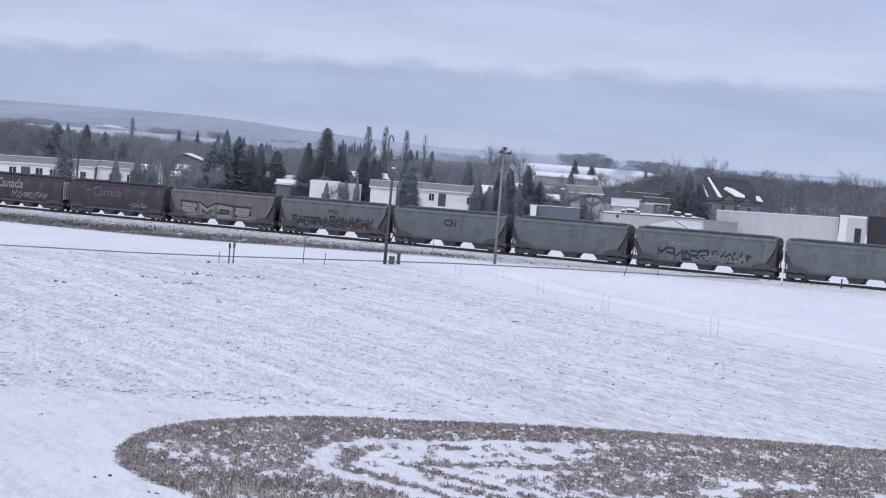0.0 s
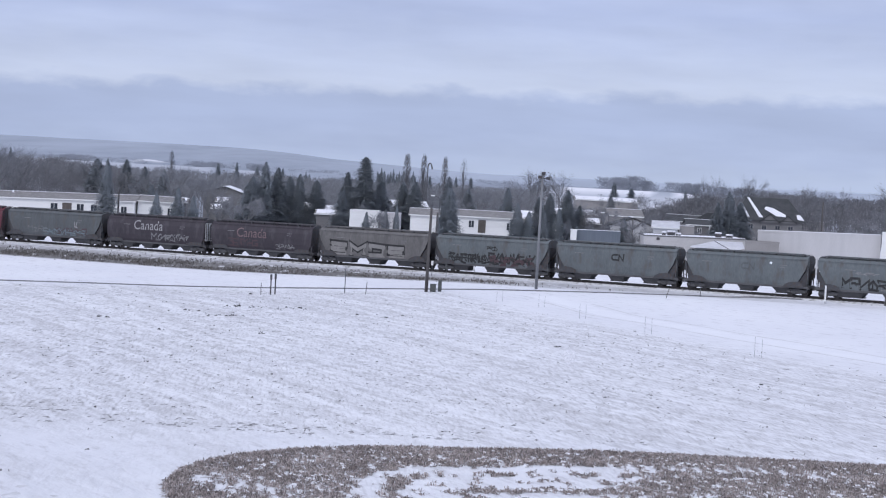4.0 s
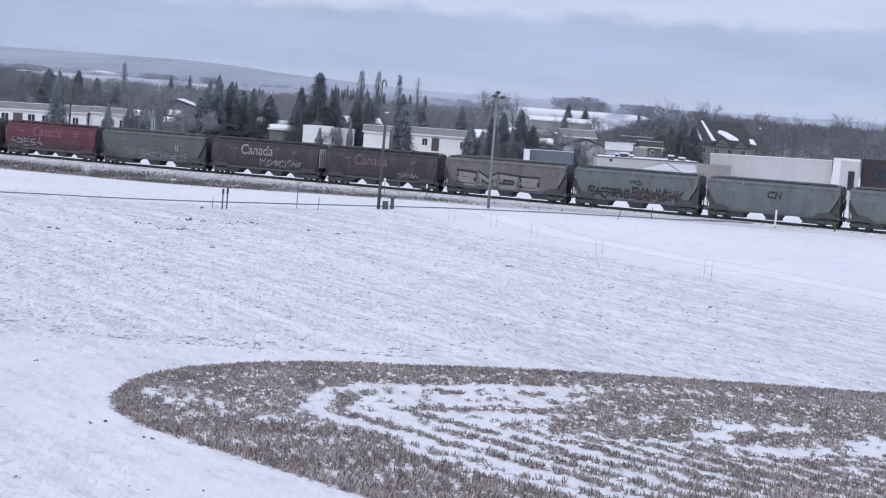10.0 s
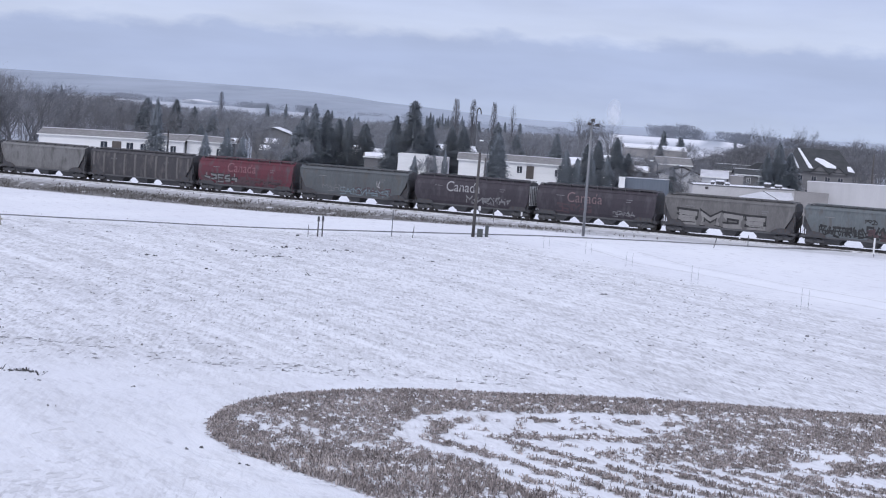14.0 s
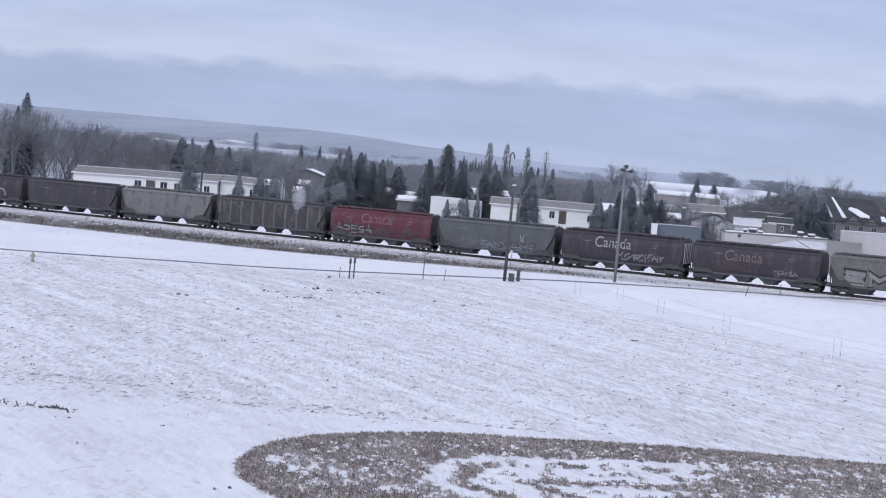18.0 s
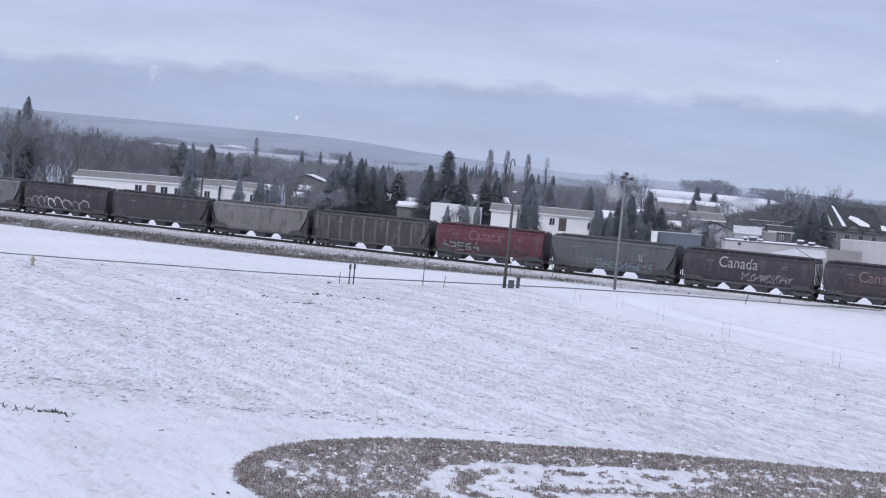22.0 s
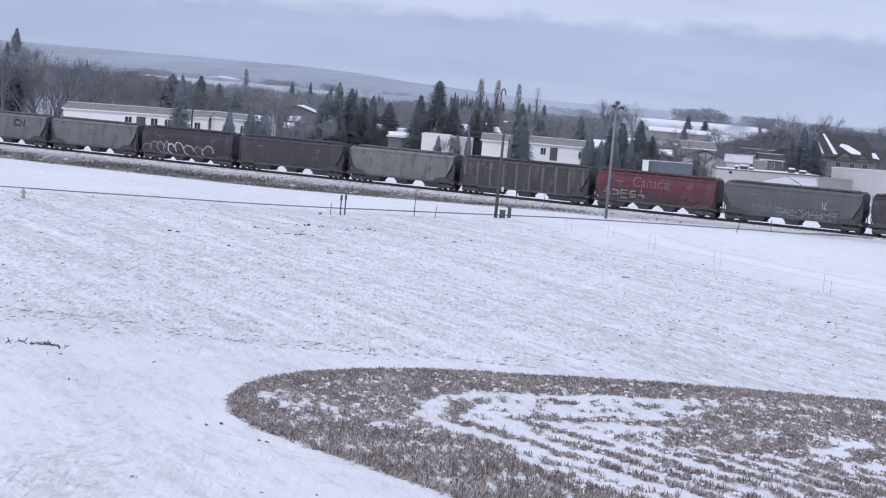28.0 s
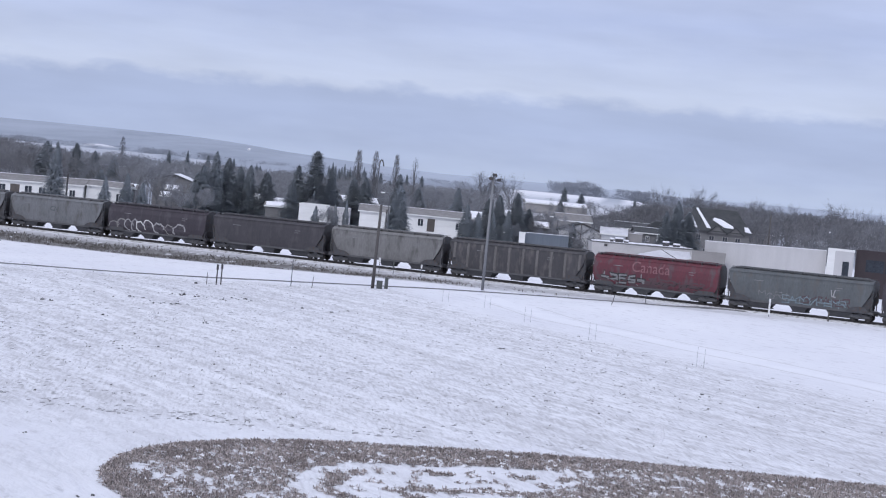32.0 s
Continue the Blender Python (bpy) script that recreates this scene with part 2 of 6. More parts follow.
def ground_z(x, y):
    w = smooth01((y - 120) / 110)
    z = w * (-0.4 + 0.0135 * max(-110, min(110, x)))
    s, a = across_track(x, y)
    # the bank up to the track where the verge is wide, and the track bed
    if -85 < a < 40:
        if a < 0:
            z -= 1.0 * smooth01((-4.0 - a) / 6.0) * smooth01((15 - s) / 60) * smooth01((a + 85) / 75)
        bed = smooth01((4.6 - abs(a)) / 2.2)
        z = z * (1 - bed) + (0.25 + GRADE * max(-160, min(130, s)) - 0.42) * bed
    if abs(x) < 60 and y < 240:
        z += 0.10 * noise.noise((x * 0.07, y * 0.07, 3)) * smooth01(y / 40)
    r = math.hypot(x, y)
    if r > 700:
        az = math.degrees(math.atan2(x, y))
        far = smooth01((r - 2200) / 2400)
        hill = 8 + 29 * smooth01((-1 - az) / 7) + 7 * smooth01((az - 6) / 8)
        z = z * (1 - smooth01((r - 700) / 600)) + far * hill + 9 * noise.noise((x * 0.0022, y * 0.0016, 0)) * smooth01((r - 1100) / 900)
        z += (7.2 + 1.6 * noise.noise((az * 0.9, 0, 2))) * math.exp(-((r - 1150) / 190) ** 2) * smooth01((1.2 - az) / 1.5)
        z += 9 * math.exp(-((r - 1650) / 180) ** 2) * math.exp(-((az + 10.2) / 1.2) ** 2)
        z += 7.9 * math.exp(-((r - 1050) / 230) ** 2) * smooth01((az - 0.6) / 1.4) * smooth01((8.5 - az) / 3)
    return z

# ---- ground ----


def ground_material():
    m = bpy.data.materials.new("snowy_field")
    m.use_nodes = True
    nt = m.node_tree
    N, L = nt.nodes.new, nt.links.new
    bs = nt.nodes["Principled BSDF"]
    tc = N("ShaderNodeTexCoord")

    def noise_of(scale, stretch=(1, 1, 1), turn=0, detail=5, rough=0.55):
        rot = N("ShaderNodeMapping")
        rot.inputs["Rotation"].default_value = (0, 0, radians(turn))
        L(tc.outputs["Object"], rot.inputs[0])
        mp = N("ShaderNodeMapping")
        mp.inputs["Scale"].default_value = stretch
        L(rot.outputs[0], mp.inputs[0])
        n = N("ShaderNodeTexNoise")
        n.inputs["Scale"].default_value, n.inputs["Detail"].default_value, n.inputs["Roughness"].default_value = scale, detail, rough
        L(mp.outputs[0], n.inputs[0])
        return n.outputs[0]

    def ranged(v, lo, hi, to0=0.0, to1=1.0):
        r = N("ShaderNodeMapRange")
        r.inputs["From Min"].default_value, r.inputs["From Max"].default_value = lo, hi
        r.inputs["To Min"].default_value, r.inputs["To Max"].default_value = to0, to1
        L(v, r.inputs["Value"])
        return r.outputs[0]

    def blend(f, a, b):
        x = N("ShaderNodeMix")
        x.data_type = "RGBA"
        for i, v in ((0, f), (6, a), (7, b)):
            if isinstance(v, tuple):
                x.inputs[i].default_value = (*v, 1)
            elif isinstance(v, float):
                x.inputs[i].default_value = v
            else:
                L(v, x.inputs[i])
        return x.outputs[2]

    def times(a, b):
        x = N("ShaderNodeMath")
        x.operation = "MULTIPLY"
        L(a, x.inputs[0])
        if isinstance(b, float):
            x.inputs[1].default_value = b
        else:
            L(b, x.inputs[1])
        return x.outputs[0]

    drift = noise_of(0.06, (1, 0.5, 1), 0, 4)
    rows_ = noise_of(1.5, (1, 0.28, 1), -30, 6, 0.74)
    grain = noise_of(3.0, (1, 0.26, 1), -32, 6, 0.76)
    dash = noise_of(1.2, (1, 0.30, 1), -27, 5, 0.68)
    swath = noise_of(0.16, (1, 0.10, 1), -29, 3)
    clump = noise_of(1.3, (1, 0.30, 1), -28, 4, 0.62)
    drill = noise_of(0.75, (1, 0.08, 1), -30, 6, 0.74)
    snow = blend(ranged(drift, 0.35, 0.65), (0.815, 0.815, 0.84), (0.75, 0.75, 0.785))
    snow = blend(times(ranged(grain, 0.52, 0.70), 0.25), snow, (0.66, 0.66, 0.69))
    snow = blend(times(ranged(dash, 0.55, 0.68), 0.6), snow, (0.52, 0.51, 0.53))
    # stubble rows that show through a thin cover of snow
    thin = ranged(swath, 0.35, 0.65, 0.72, 1.0)
    field = blend(times(times(ranged(rows_, 0.46, 0.62), 0.45), thin), snow, (0.52, 0.51, 0.52))
    field = blend(times(ranged(clump, 0.50, 0.60), 0.46), field, (0.48, 0.47, 0.475))
    field = blend(times(ranged(clump, 0.45, 0.36), 0.7), field, (0.86, 0.86, 0.88))
    field = blend(times(times(ranged(grain, 0.51, 0.63), 0.44), thin), field, (0.40, 0.385, 0.39))
    field = blend(times(ranged(drill, 0.50, 0.62), 0.30), field, (0.47, 0.455, 0.465))
    field = blend(times(ranged(drill, 0.47, 0.37), 0.40), field, (0.84, 0.84, 0.865))
    speck = noise_of(5.2, (1, 0.11, 1), -6, 4, 0.66)
    field = blend(times(ranged(speck, 0.53, 0.65), 0.66), field, (0.43, 0.42, 0.43))
    field = blend(times(ranged(speck, 0.47, 0.37), 0.52), field, (0.85, 0.85, 0.875))
    swale = noise_of(0.42, (1, 0.045, 1), -29, 5, 0.62)
    field = blend(times(ranged(swale, 0.51, 0.60), 0.24), field, (0.46, 0.45, 0.46))
    field = blend(times(ranged(swale, 0.47, 0.38), 0.36), field, (0.86, 0.86, 0.885))
    cover = N("ShaderNodeAttribute")
    cover.attribute_name = "cover"
    sep = N("ShaderNodeSeparateColor")
    L(cover.outputs["Color"], sep.inputs[0])
    col = blend(sep.outputs[0], snow, field)
    # dead grass of the verge
    verge = noise_of(0.5, (1, 1, 1), 0, 6, 0.65)
    g = blend(ranged(noise_of(1.7), 0.35, 0.65), (0.13, 0.125, 0.122), (0.25, 0.24, 0.235))
    col = blend(times(ranged(verge, 0.30, 0.42), sep.outputs[1]), col, g)
    # far woods and scrub, with haze put in as a blue-grey tint
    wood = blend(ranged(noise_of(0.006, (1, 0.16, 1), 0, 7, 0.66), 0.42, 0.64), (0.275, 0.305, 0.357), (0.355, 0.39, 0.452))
    # haze painted over the farthest hills, paler and bluer with distance
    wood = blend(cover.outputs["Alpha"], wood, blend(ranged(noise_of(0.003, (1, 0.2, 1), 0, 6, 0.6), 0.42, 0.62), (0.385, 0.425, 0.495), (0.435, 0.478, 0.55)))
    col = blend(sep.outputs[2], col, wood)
    L(col, bs.inputs["Base Color"])
    bs.inputs["Roughness"].default_value = 0.8
    bs.inputs["Specular IOR Level"].default_value = 0.2
    # wheel tracks that bend round the end of the stubble
    shift = N("ShaderNodeVectorMath")
    shift.operation = "SUBTRACT"
    shift.inputs[1].default_value = (-0.5, 80.0, 0)
    L(tc.outputs["Object"], shift.inputs[0])
    dist = N("ShaderNodeVectorMath")
    dist.operation = "LENGTH"
    L(shift.outputs[0], dist.inputs[0])
    ring = N("ShaderNodeTexNoise")
    ring.noise_dimensions = "1D"
    ring.inputs["Scale"].default_value, ring.inputs["Detail"].default_value = 0.75, 3
    wob = N("ShaderNodeMath")
    wob.operation = "MULTIPLY_ADD"
    wob.inputs[1].default_value = 5.0
    L(noise_of(0.13), wob.inputs[0])
    L(dist.outputs["Value"], wob.inputs[2])
    L(wob.outputs[0], ring.inputs["W"])
    mass = N("ShaderNodeMath")
    mass.operation = "MULTIPLY_ADD"
    mass.inputs[1].default_value = 2.6
    L(times(ring.outputs[0], ranged(dist.outputs["Value"], 24.0, 14.0)), mass.inputs[0])
    L(grain, mass.inputs[2])
    bp = N("ShaderNodeBump")
    bp.inputs["Strength"].default_value, bp.inputs["Distance"].default_value = 0.9, 0.09
    L(mass.outputs[0], bp.inputs["Height"])
    b2 = N("ShaderNodeBump")
    b2.inputs["Strength"].default_value, b2.inputs["Distance"].default_value = 0.5, 0.18
    L(clump, b2.inputs["Height"])
    L(bp.outputs[0], b2.inputs["Normal"])
    L(b2.outputs[0], bs.inputs["Normal"])
    return m


def road_centre(y):
    """x of the snowed-over field road at the depth y."""
    return 13.5 + (191 - y) * (0.54 if y < 191 else 0.25)


RUT = [(-75, 197), (-58, 202), (-48, 205), (-36, 208), (-24, 211), (-12, 218.5), (1.2, 225.5), (15, 229.5), (24, 230.8), (32, 230.4), (39, 228.6)]


def rut_y(x):
    """y of the rut that ends the field, at x."""
    return float(np.interp(x, [p[0] for p in RUT], [p[1] for p in RUT]))


def make_ground():
    azs = [i * 0.3 for i in range(-75, 76)]
    azs = [-180 + i * 9 for i in range(18)] + azs + [27 + i * 9 for i in range(17)]
    azs = [a for a in azs if -180 <= a < 180]
    azs = sorted(set(round(a, 3) for a in azs))
    rs = [0.5, 6, 15, 25, 35, 45] + [50 + i * 1.5 for i in range(40)] + [110 + i * 2.5 for i in range(40)] + [210 + i * 1.1 for i in range(90)]
    rs += [310 + i * 12 for i in range(20)] + [560, 600, 650, 700, 760, 830, 900, 980, 1030, 1070, 1110, 1150, 1190, 1230, 1270, 1400, 1540, 1610, 1650, 1700, 1760, 1850, 2150, 2500, 2900, 3300, 3700, 4100, 4500, 4900]
    verts, cols, faces = [], [], []
    for r in rs:
        for az in azs:
            a = radians(az)
            x, y = r * math.sin(a), r * math.cos(a)
            verts.append((x, y, ground_z(x, y)))
            s, ac = across_track(x, y)
            field = smooth01((y - 88 + 5 * noise.noise((x * 0.1, y * 0.1, 0))) / 10) * smooth01((-14 - ac) / 8)
            if y > 150:
                field *= smooth01((rut_y(x) - 1.0 - y) / 7) * 0.9 + 0.1
            if 90 < y < 235:
                d = x - road_centre(y)
                field *= smooth01((-d - 7.5) / 5) * 0.88 + 0.12 * smooth01((-d - 2) / 3)
            field *= 1 - 0.65 * smooth01((-15 - x) / 6) * smooth01((96 - y) / 8)
            if 20 < y < 100 and x < 12:
                field = max(field, 0.34 + 0.55 * noise.noise((x * 0.22, y * 0.16, 5)), 1.6 * math.exp(-((x + 15.5) / 2.2) ** 2 - ((y - 59) / 3.5) ** 2))
            if y < 0:
                field = 0.6
            verge = smooth01((3.3 - abs(ac + 8.4)) / 1.0) * smooth01((40 - s) / 60) + 0.5 * smooth01((2.0 - abs(ac + 4.4)) / 1.0) * smooth01((70 - s) / 60) + smooth01((2.5 - abs(ac - 6)) / 1.5) * 0.6
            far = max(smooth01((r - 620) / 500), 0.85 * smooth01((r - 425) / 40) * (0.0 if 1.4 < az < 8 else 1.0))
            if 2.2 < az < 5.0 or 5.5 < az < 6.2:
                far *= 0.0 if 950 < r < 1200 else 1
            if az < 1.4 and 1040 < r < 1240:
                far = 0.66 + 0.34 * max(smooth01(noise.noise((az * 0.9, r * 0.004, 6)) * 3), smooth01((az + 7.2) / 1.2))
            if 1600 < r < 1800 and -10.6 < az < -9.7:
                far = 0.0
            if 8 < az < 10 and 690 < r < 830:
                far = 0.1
            # last value: share of haze colour, growing with distance and to the right
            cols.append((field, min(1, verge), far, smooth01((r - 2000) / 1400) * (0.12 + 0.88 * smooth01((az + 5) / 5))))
    n = len(azs)
    for i in range(len(rs) - 1):
        for j in range(n):
            k = (j + 1) % n
            faces.append((i * n + j, i * n + k, (i + 1) * n + k, (i + 1) * n + j))
    faces.append(tuple(range(n))[::-1])
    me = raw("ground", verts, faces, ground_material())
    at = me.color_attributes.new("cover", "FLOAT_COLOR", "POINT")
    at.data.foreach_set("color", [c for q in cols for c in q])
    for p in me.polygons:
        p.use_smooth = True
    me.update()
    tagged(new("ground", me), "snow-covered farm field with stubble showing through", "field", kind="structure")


make_ground()


def make_track():
    bm = bmesh.new()
    prof = [(-3.0, -0.95), (-2.0, -0.24), (2.0, -0.24), (3.0, -0.95)]
    prev = None
    for i in range(0, 161):
        s = -190 + i * 2.0
        ring = [bm.verts.new(track_point(s, a + 0.12 * noise.noise((s * 0.6, a, 0)), u + 0.05 * noise.noise((s * 0.8, a, 5)))) for a, u in prof]
        if prev:
            for j in range(3):
                bm.faces.new((prev[j], prev[j + 1], ring[j + 1], ring[j]))
        prev = ring
    bed = new("track_bed", mesh_of(bm, "track_bed", BALLAST))
    tagged(bed, "gravel railway track bed dusted with snow", "track bed", kind="structure")
    for side in (-0.72, 0.72):
        bm = bmesh.new()
        pr = [(-0.075, -0.17), (0.075, -0.17), (0.02, -0.14), (0.036, -0.03), (0.036, 0.0), (-0.036, 0.0), (-0.036, -0.03), (-0.02, -0.14)]
        ends = []
        for s in (-190, 130):
            ends.append([bm.verts.new(track_point(s, side + a, u)) for a, u in pr])
        for j in range(8):
            k = (j + 1) % 8
            bm.faces.new((ends[0][j], ends[0][k], ends[1][k], ends[1][j]))
        tagged(new("rail", mesh_of(bm, "rail", RAIL)), "worn steel railway rail on the track bed", "rail", group="rails", kind="structure")
    bm = bmesh.new()
    obox(bm, -0.11, 0.11, -1.3, 1.3, -0.33, -0.172)
    tie = mesh_of(bm, "sleeper", TIMBER)
    sleepers = thing("sleepers", "weathered timber sleepers under the rails", "sleepers", kind="structure")
    for i in range(270):
        ob = new("sleeper", tie)
        ob.parent = sleepers
        ob.matrix_local = Matrix.Translation(track_point(-120 + i * 0.75)) @ pose(0, 0, 0, 0, -0.69, -27.065)


make_track()


def strip(name, label, category, centre, width, lift, material, kind="structure", wob=0.0):
    """A band laid along a line of points on the ground."""
    bm = bmesh.new()
    prev = None
    for i, (x, y) in enumerate(centre):
        nx, ny = centre[min(i + 1, len(centre) - 1)]
        px, py = centre[max(i - 1, 0)]
        d = Vector((nx - px, ny - py)).normalized()
        w = width * (1 + wob * noise.noise((i * 0.7, 1, 2)))
        ring = []
        for k, u in ((-0.5, -0.03), (-0.3, lift), (0.3, lift), (0.5, -0.03)):
            qx, qy = x - d.y * w * k, y + d.x * w * k
            ring.append(bm.verts.new((qx, qy, ground_z(qx, qy) + u)))
        if prev:
            for j in range(3):
                bm.faces.new((prev[j], prev[j + 1], ring[j + 1], ring[j]))
        prev = ring
    return tagged(new(name, mesh_of(bm, name, material, smooth=True)), label, category, kind=kind)


# the field road, drifted over, and the dark rut with dead grass along the fence
strip("road", "snow-covered field road with a smooth packed surface", "road", [(road_centre(y), y) for y in range(118, 222, 4)], 3.8, 0.03, PACKED)
for side in (-2.7, 2.7):
    strip("verge", "faint scuffed rut along the edge of the field road", "verge", [(road_centre(y) + side, y) for y in range(118, 210, 3)], 0.45, 0.02, FAINT, wob=0.8)


def along(pts, step):
    out = []
    for (x0, y0), (x1, y1) in zip(pts, pts[1:]):
        n = max(1, int(math.hypot(x1 - x0, y1 - y0) / step))
        out += [(x0 + (x1 - x0) * i / n, y0 + (y1 - y0) * i / n) for i in range(n)]
    return out + [pts[-1]]


strip("verge", "faint second line of ruts and dead grass in the snow", "verge", along([(x, y - 9 - 0.05 * abs(x)) for x, y in RUT[:6]], 1.5), 0.12, 0.03, BALLAST, wob=0.9)
strip("verge", "thin strip of dead grass and rutted earth in the snow", "verge", along(RUT, 1.5), 0.5, 0.12, EARTH, wob=0.7)

# ---- foreground stubble ----
OC = (-0.5, 80.0)


def inset(x, y):
    """Metres inwards from the edge of the cut stubble."""
    dx, dy = x - OC[0], y - OC[1]
    ang = math.degrees(math.atan2(dy, dx)) % 360
    if 95 < ang < 222:
        return 12.4 + max(0, (ang - 180) / 42) * 1.0 - math.hypot(dx, dy)
    top = 92.4 + 2.9 * (1 - math.exp(-max(0, dx) / 8)) - y
    low = 0.737 * dx + 0.676 * dy + 13.4
    return min(top, low)


def bump_at(v, centre, width):
    return math.exp(-((v - centre) / width) ** 2)


def stubble_density(x, y):
    """How thick the straw stands: a closed rim, then bands that bend round the end, then a patchy middle."""
    d = inset(x, y) - 0.25
    if d < 0:
        return 0.0
    wide = noise.noise((x * 0.45, y * 0.25, 0))
    tuft = noise.noise((x * 1.5, y * 0.6, 4))
    fleck = 1.2 * noise.noise((x * 3.4 + y * 0.35, y * 0.50, 7)) + 0.75 * noise.noise((x * 7.0, y * 1.2, 9))
    e = d + 0.33 * max(0, y - 80) * smooth01((x + 8) / 6) + 0.30 * wide
    low = smooth01((77.5 - y) / 3) * smooth01((x + 1.5) / 2.5)
    rim = smooth01((1.3 + 0.5 * wide + 0.5 * low - d) / 0.7)
    # the closed outer band, flecked with snow, with a wedge of thin cover behind the tip
    wedge = smooth01((d - 0.6) / 0.6) * smooth01((-6.8 - x) / 2.0) * bump_at(y, 79.6 - 0.62 * (x + 12), 1.9)
    broken = smooth01((x + 8.5) / 2) * smooth01((e - 3.8) / 1.5) * smooth01((84 - y) / 3) * smooth01((y - 71) / 4)
    outer = 0.80 - 0.55 * wedge - 0.22 * broken + 0.70 * fleck + 0.15 * wide
    outer -= 0.20 * smooth01((73 - y) / 4)
    # snowy rings with rows of straw and loose tufts between them
    ring = 1.0 * bump_at(e, 9.4, 0.45) + 1.0 * bump_at(e, 12.5, 0.42)
    ring += (0.20 + 0.6 * tuft) * bump_at(e, 10.9, 0.5)
    inner = ring * (1 - smooth01((y - 81) / 3) * smooth01(0.4 - 1.6 * tuft)) + 0.52 * fleck + 0.36 * tuft - 0.07
    core = 0.36 + 0.7 * tuft + 0.55 * fleck
    v = outer + (inner - outer) * smooth01((e - 7.5) / 0.8)
    v += (core - v) * smooth01((e - 13.9) / 0.8)
    # straight drill rows on the near side
    rows_ = 0.29 + 0.50 * math.cos(math.tau * (e + 0.2 * wide - 9.4) / 1.55) + 0.50 * fleck + 0.25 * tuft + 0.30 * smooth01((x - 8.5) / 4) - 0.45 * bump_at(e, 8.35, 0.65)
    v += (rows_ - v) * low * smooth01((e - 6.0) / 0.5)
    # the thick middle farther along, broken by drifts
    mass = smooth01((x - 5.6 + 2.4 * wide + 1.0 * fleck - 0.35 * max(0, y - 84)) / 1.8) * smooth01((y - 75.6 - 0.12 * (x - 5)) / 1.5)
    thick = 0.84 + 0.62 * fleck + 0.28 * tuft
    thick -= 0.55 * bump_at(y, 89.2 + 0.10 * (x - 9), 0.85) * smooth01((18 - x) / 5 + 0.3)
    v += (thick - v) * mass
    for cx, cy, wx, wy, k in ((8.7, 80.6, 0.6, 1.2, -0.6), (10.1, 82.4, 0.7, 1.6, -0.6), (12.2, 78.6, 1.3, 1.2, -0.9), (13.6, 81.2, 1.5, 1.4, -0.9), (16.0, 82.0, 1.0, 1.4, -0.9), (14.3, 76.2, 1.8, 0.9, -0.9), (19.5, 79.0, 2.0, 2.4, -0.8)):
        v += k * math.exp(-(((x - cx) / wx) ** 2 + ((y - cy) / wy) ** 2) ** 1.5)
    v += 0.7 * math.exp(-((x - 14.6) / 0.9) ** 2 - ((y - 79.2) / 1.5) ** 2)
    return max(v, rim * (0.95 + 0.38 * fleck))


def blades(verts, faces, x, y, z, h, w, rnd, lean=0.25):
    a = rnd.uniform(0, math.tau)
    cx, cy = math.cos(a) * w / 2, math.sin(a) * w / 2
    lx, ly = rnd.gauss(0, lean) * h, rnd.gauss(0, lean) * h
    k = len(verts)
    verts += [(x - cx, y - cy, z - 0.03), (x + cx, y + cy, z - 0.03), (x + lx + cx * 0.6, y + ly + cy * 0.6, z + h), (x + lx - cx * 0.6, y + ly - cy * 0.6, z + h * 0.97)]
    faces.append((k, k + 1, k + 2, k + 3))


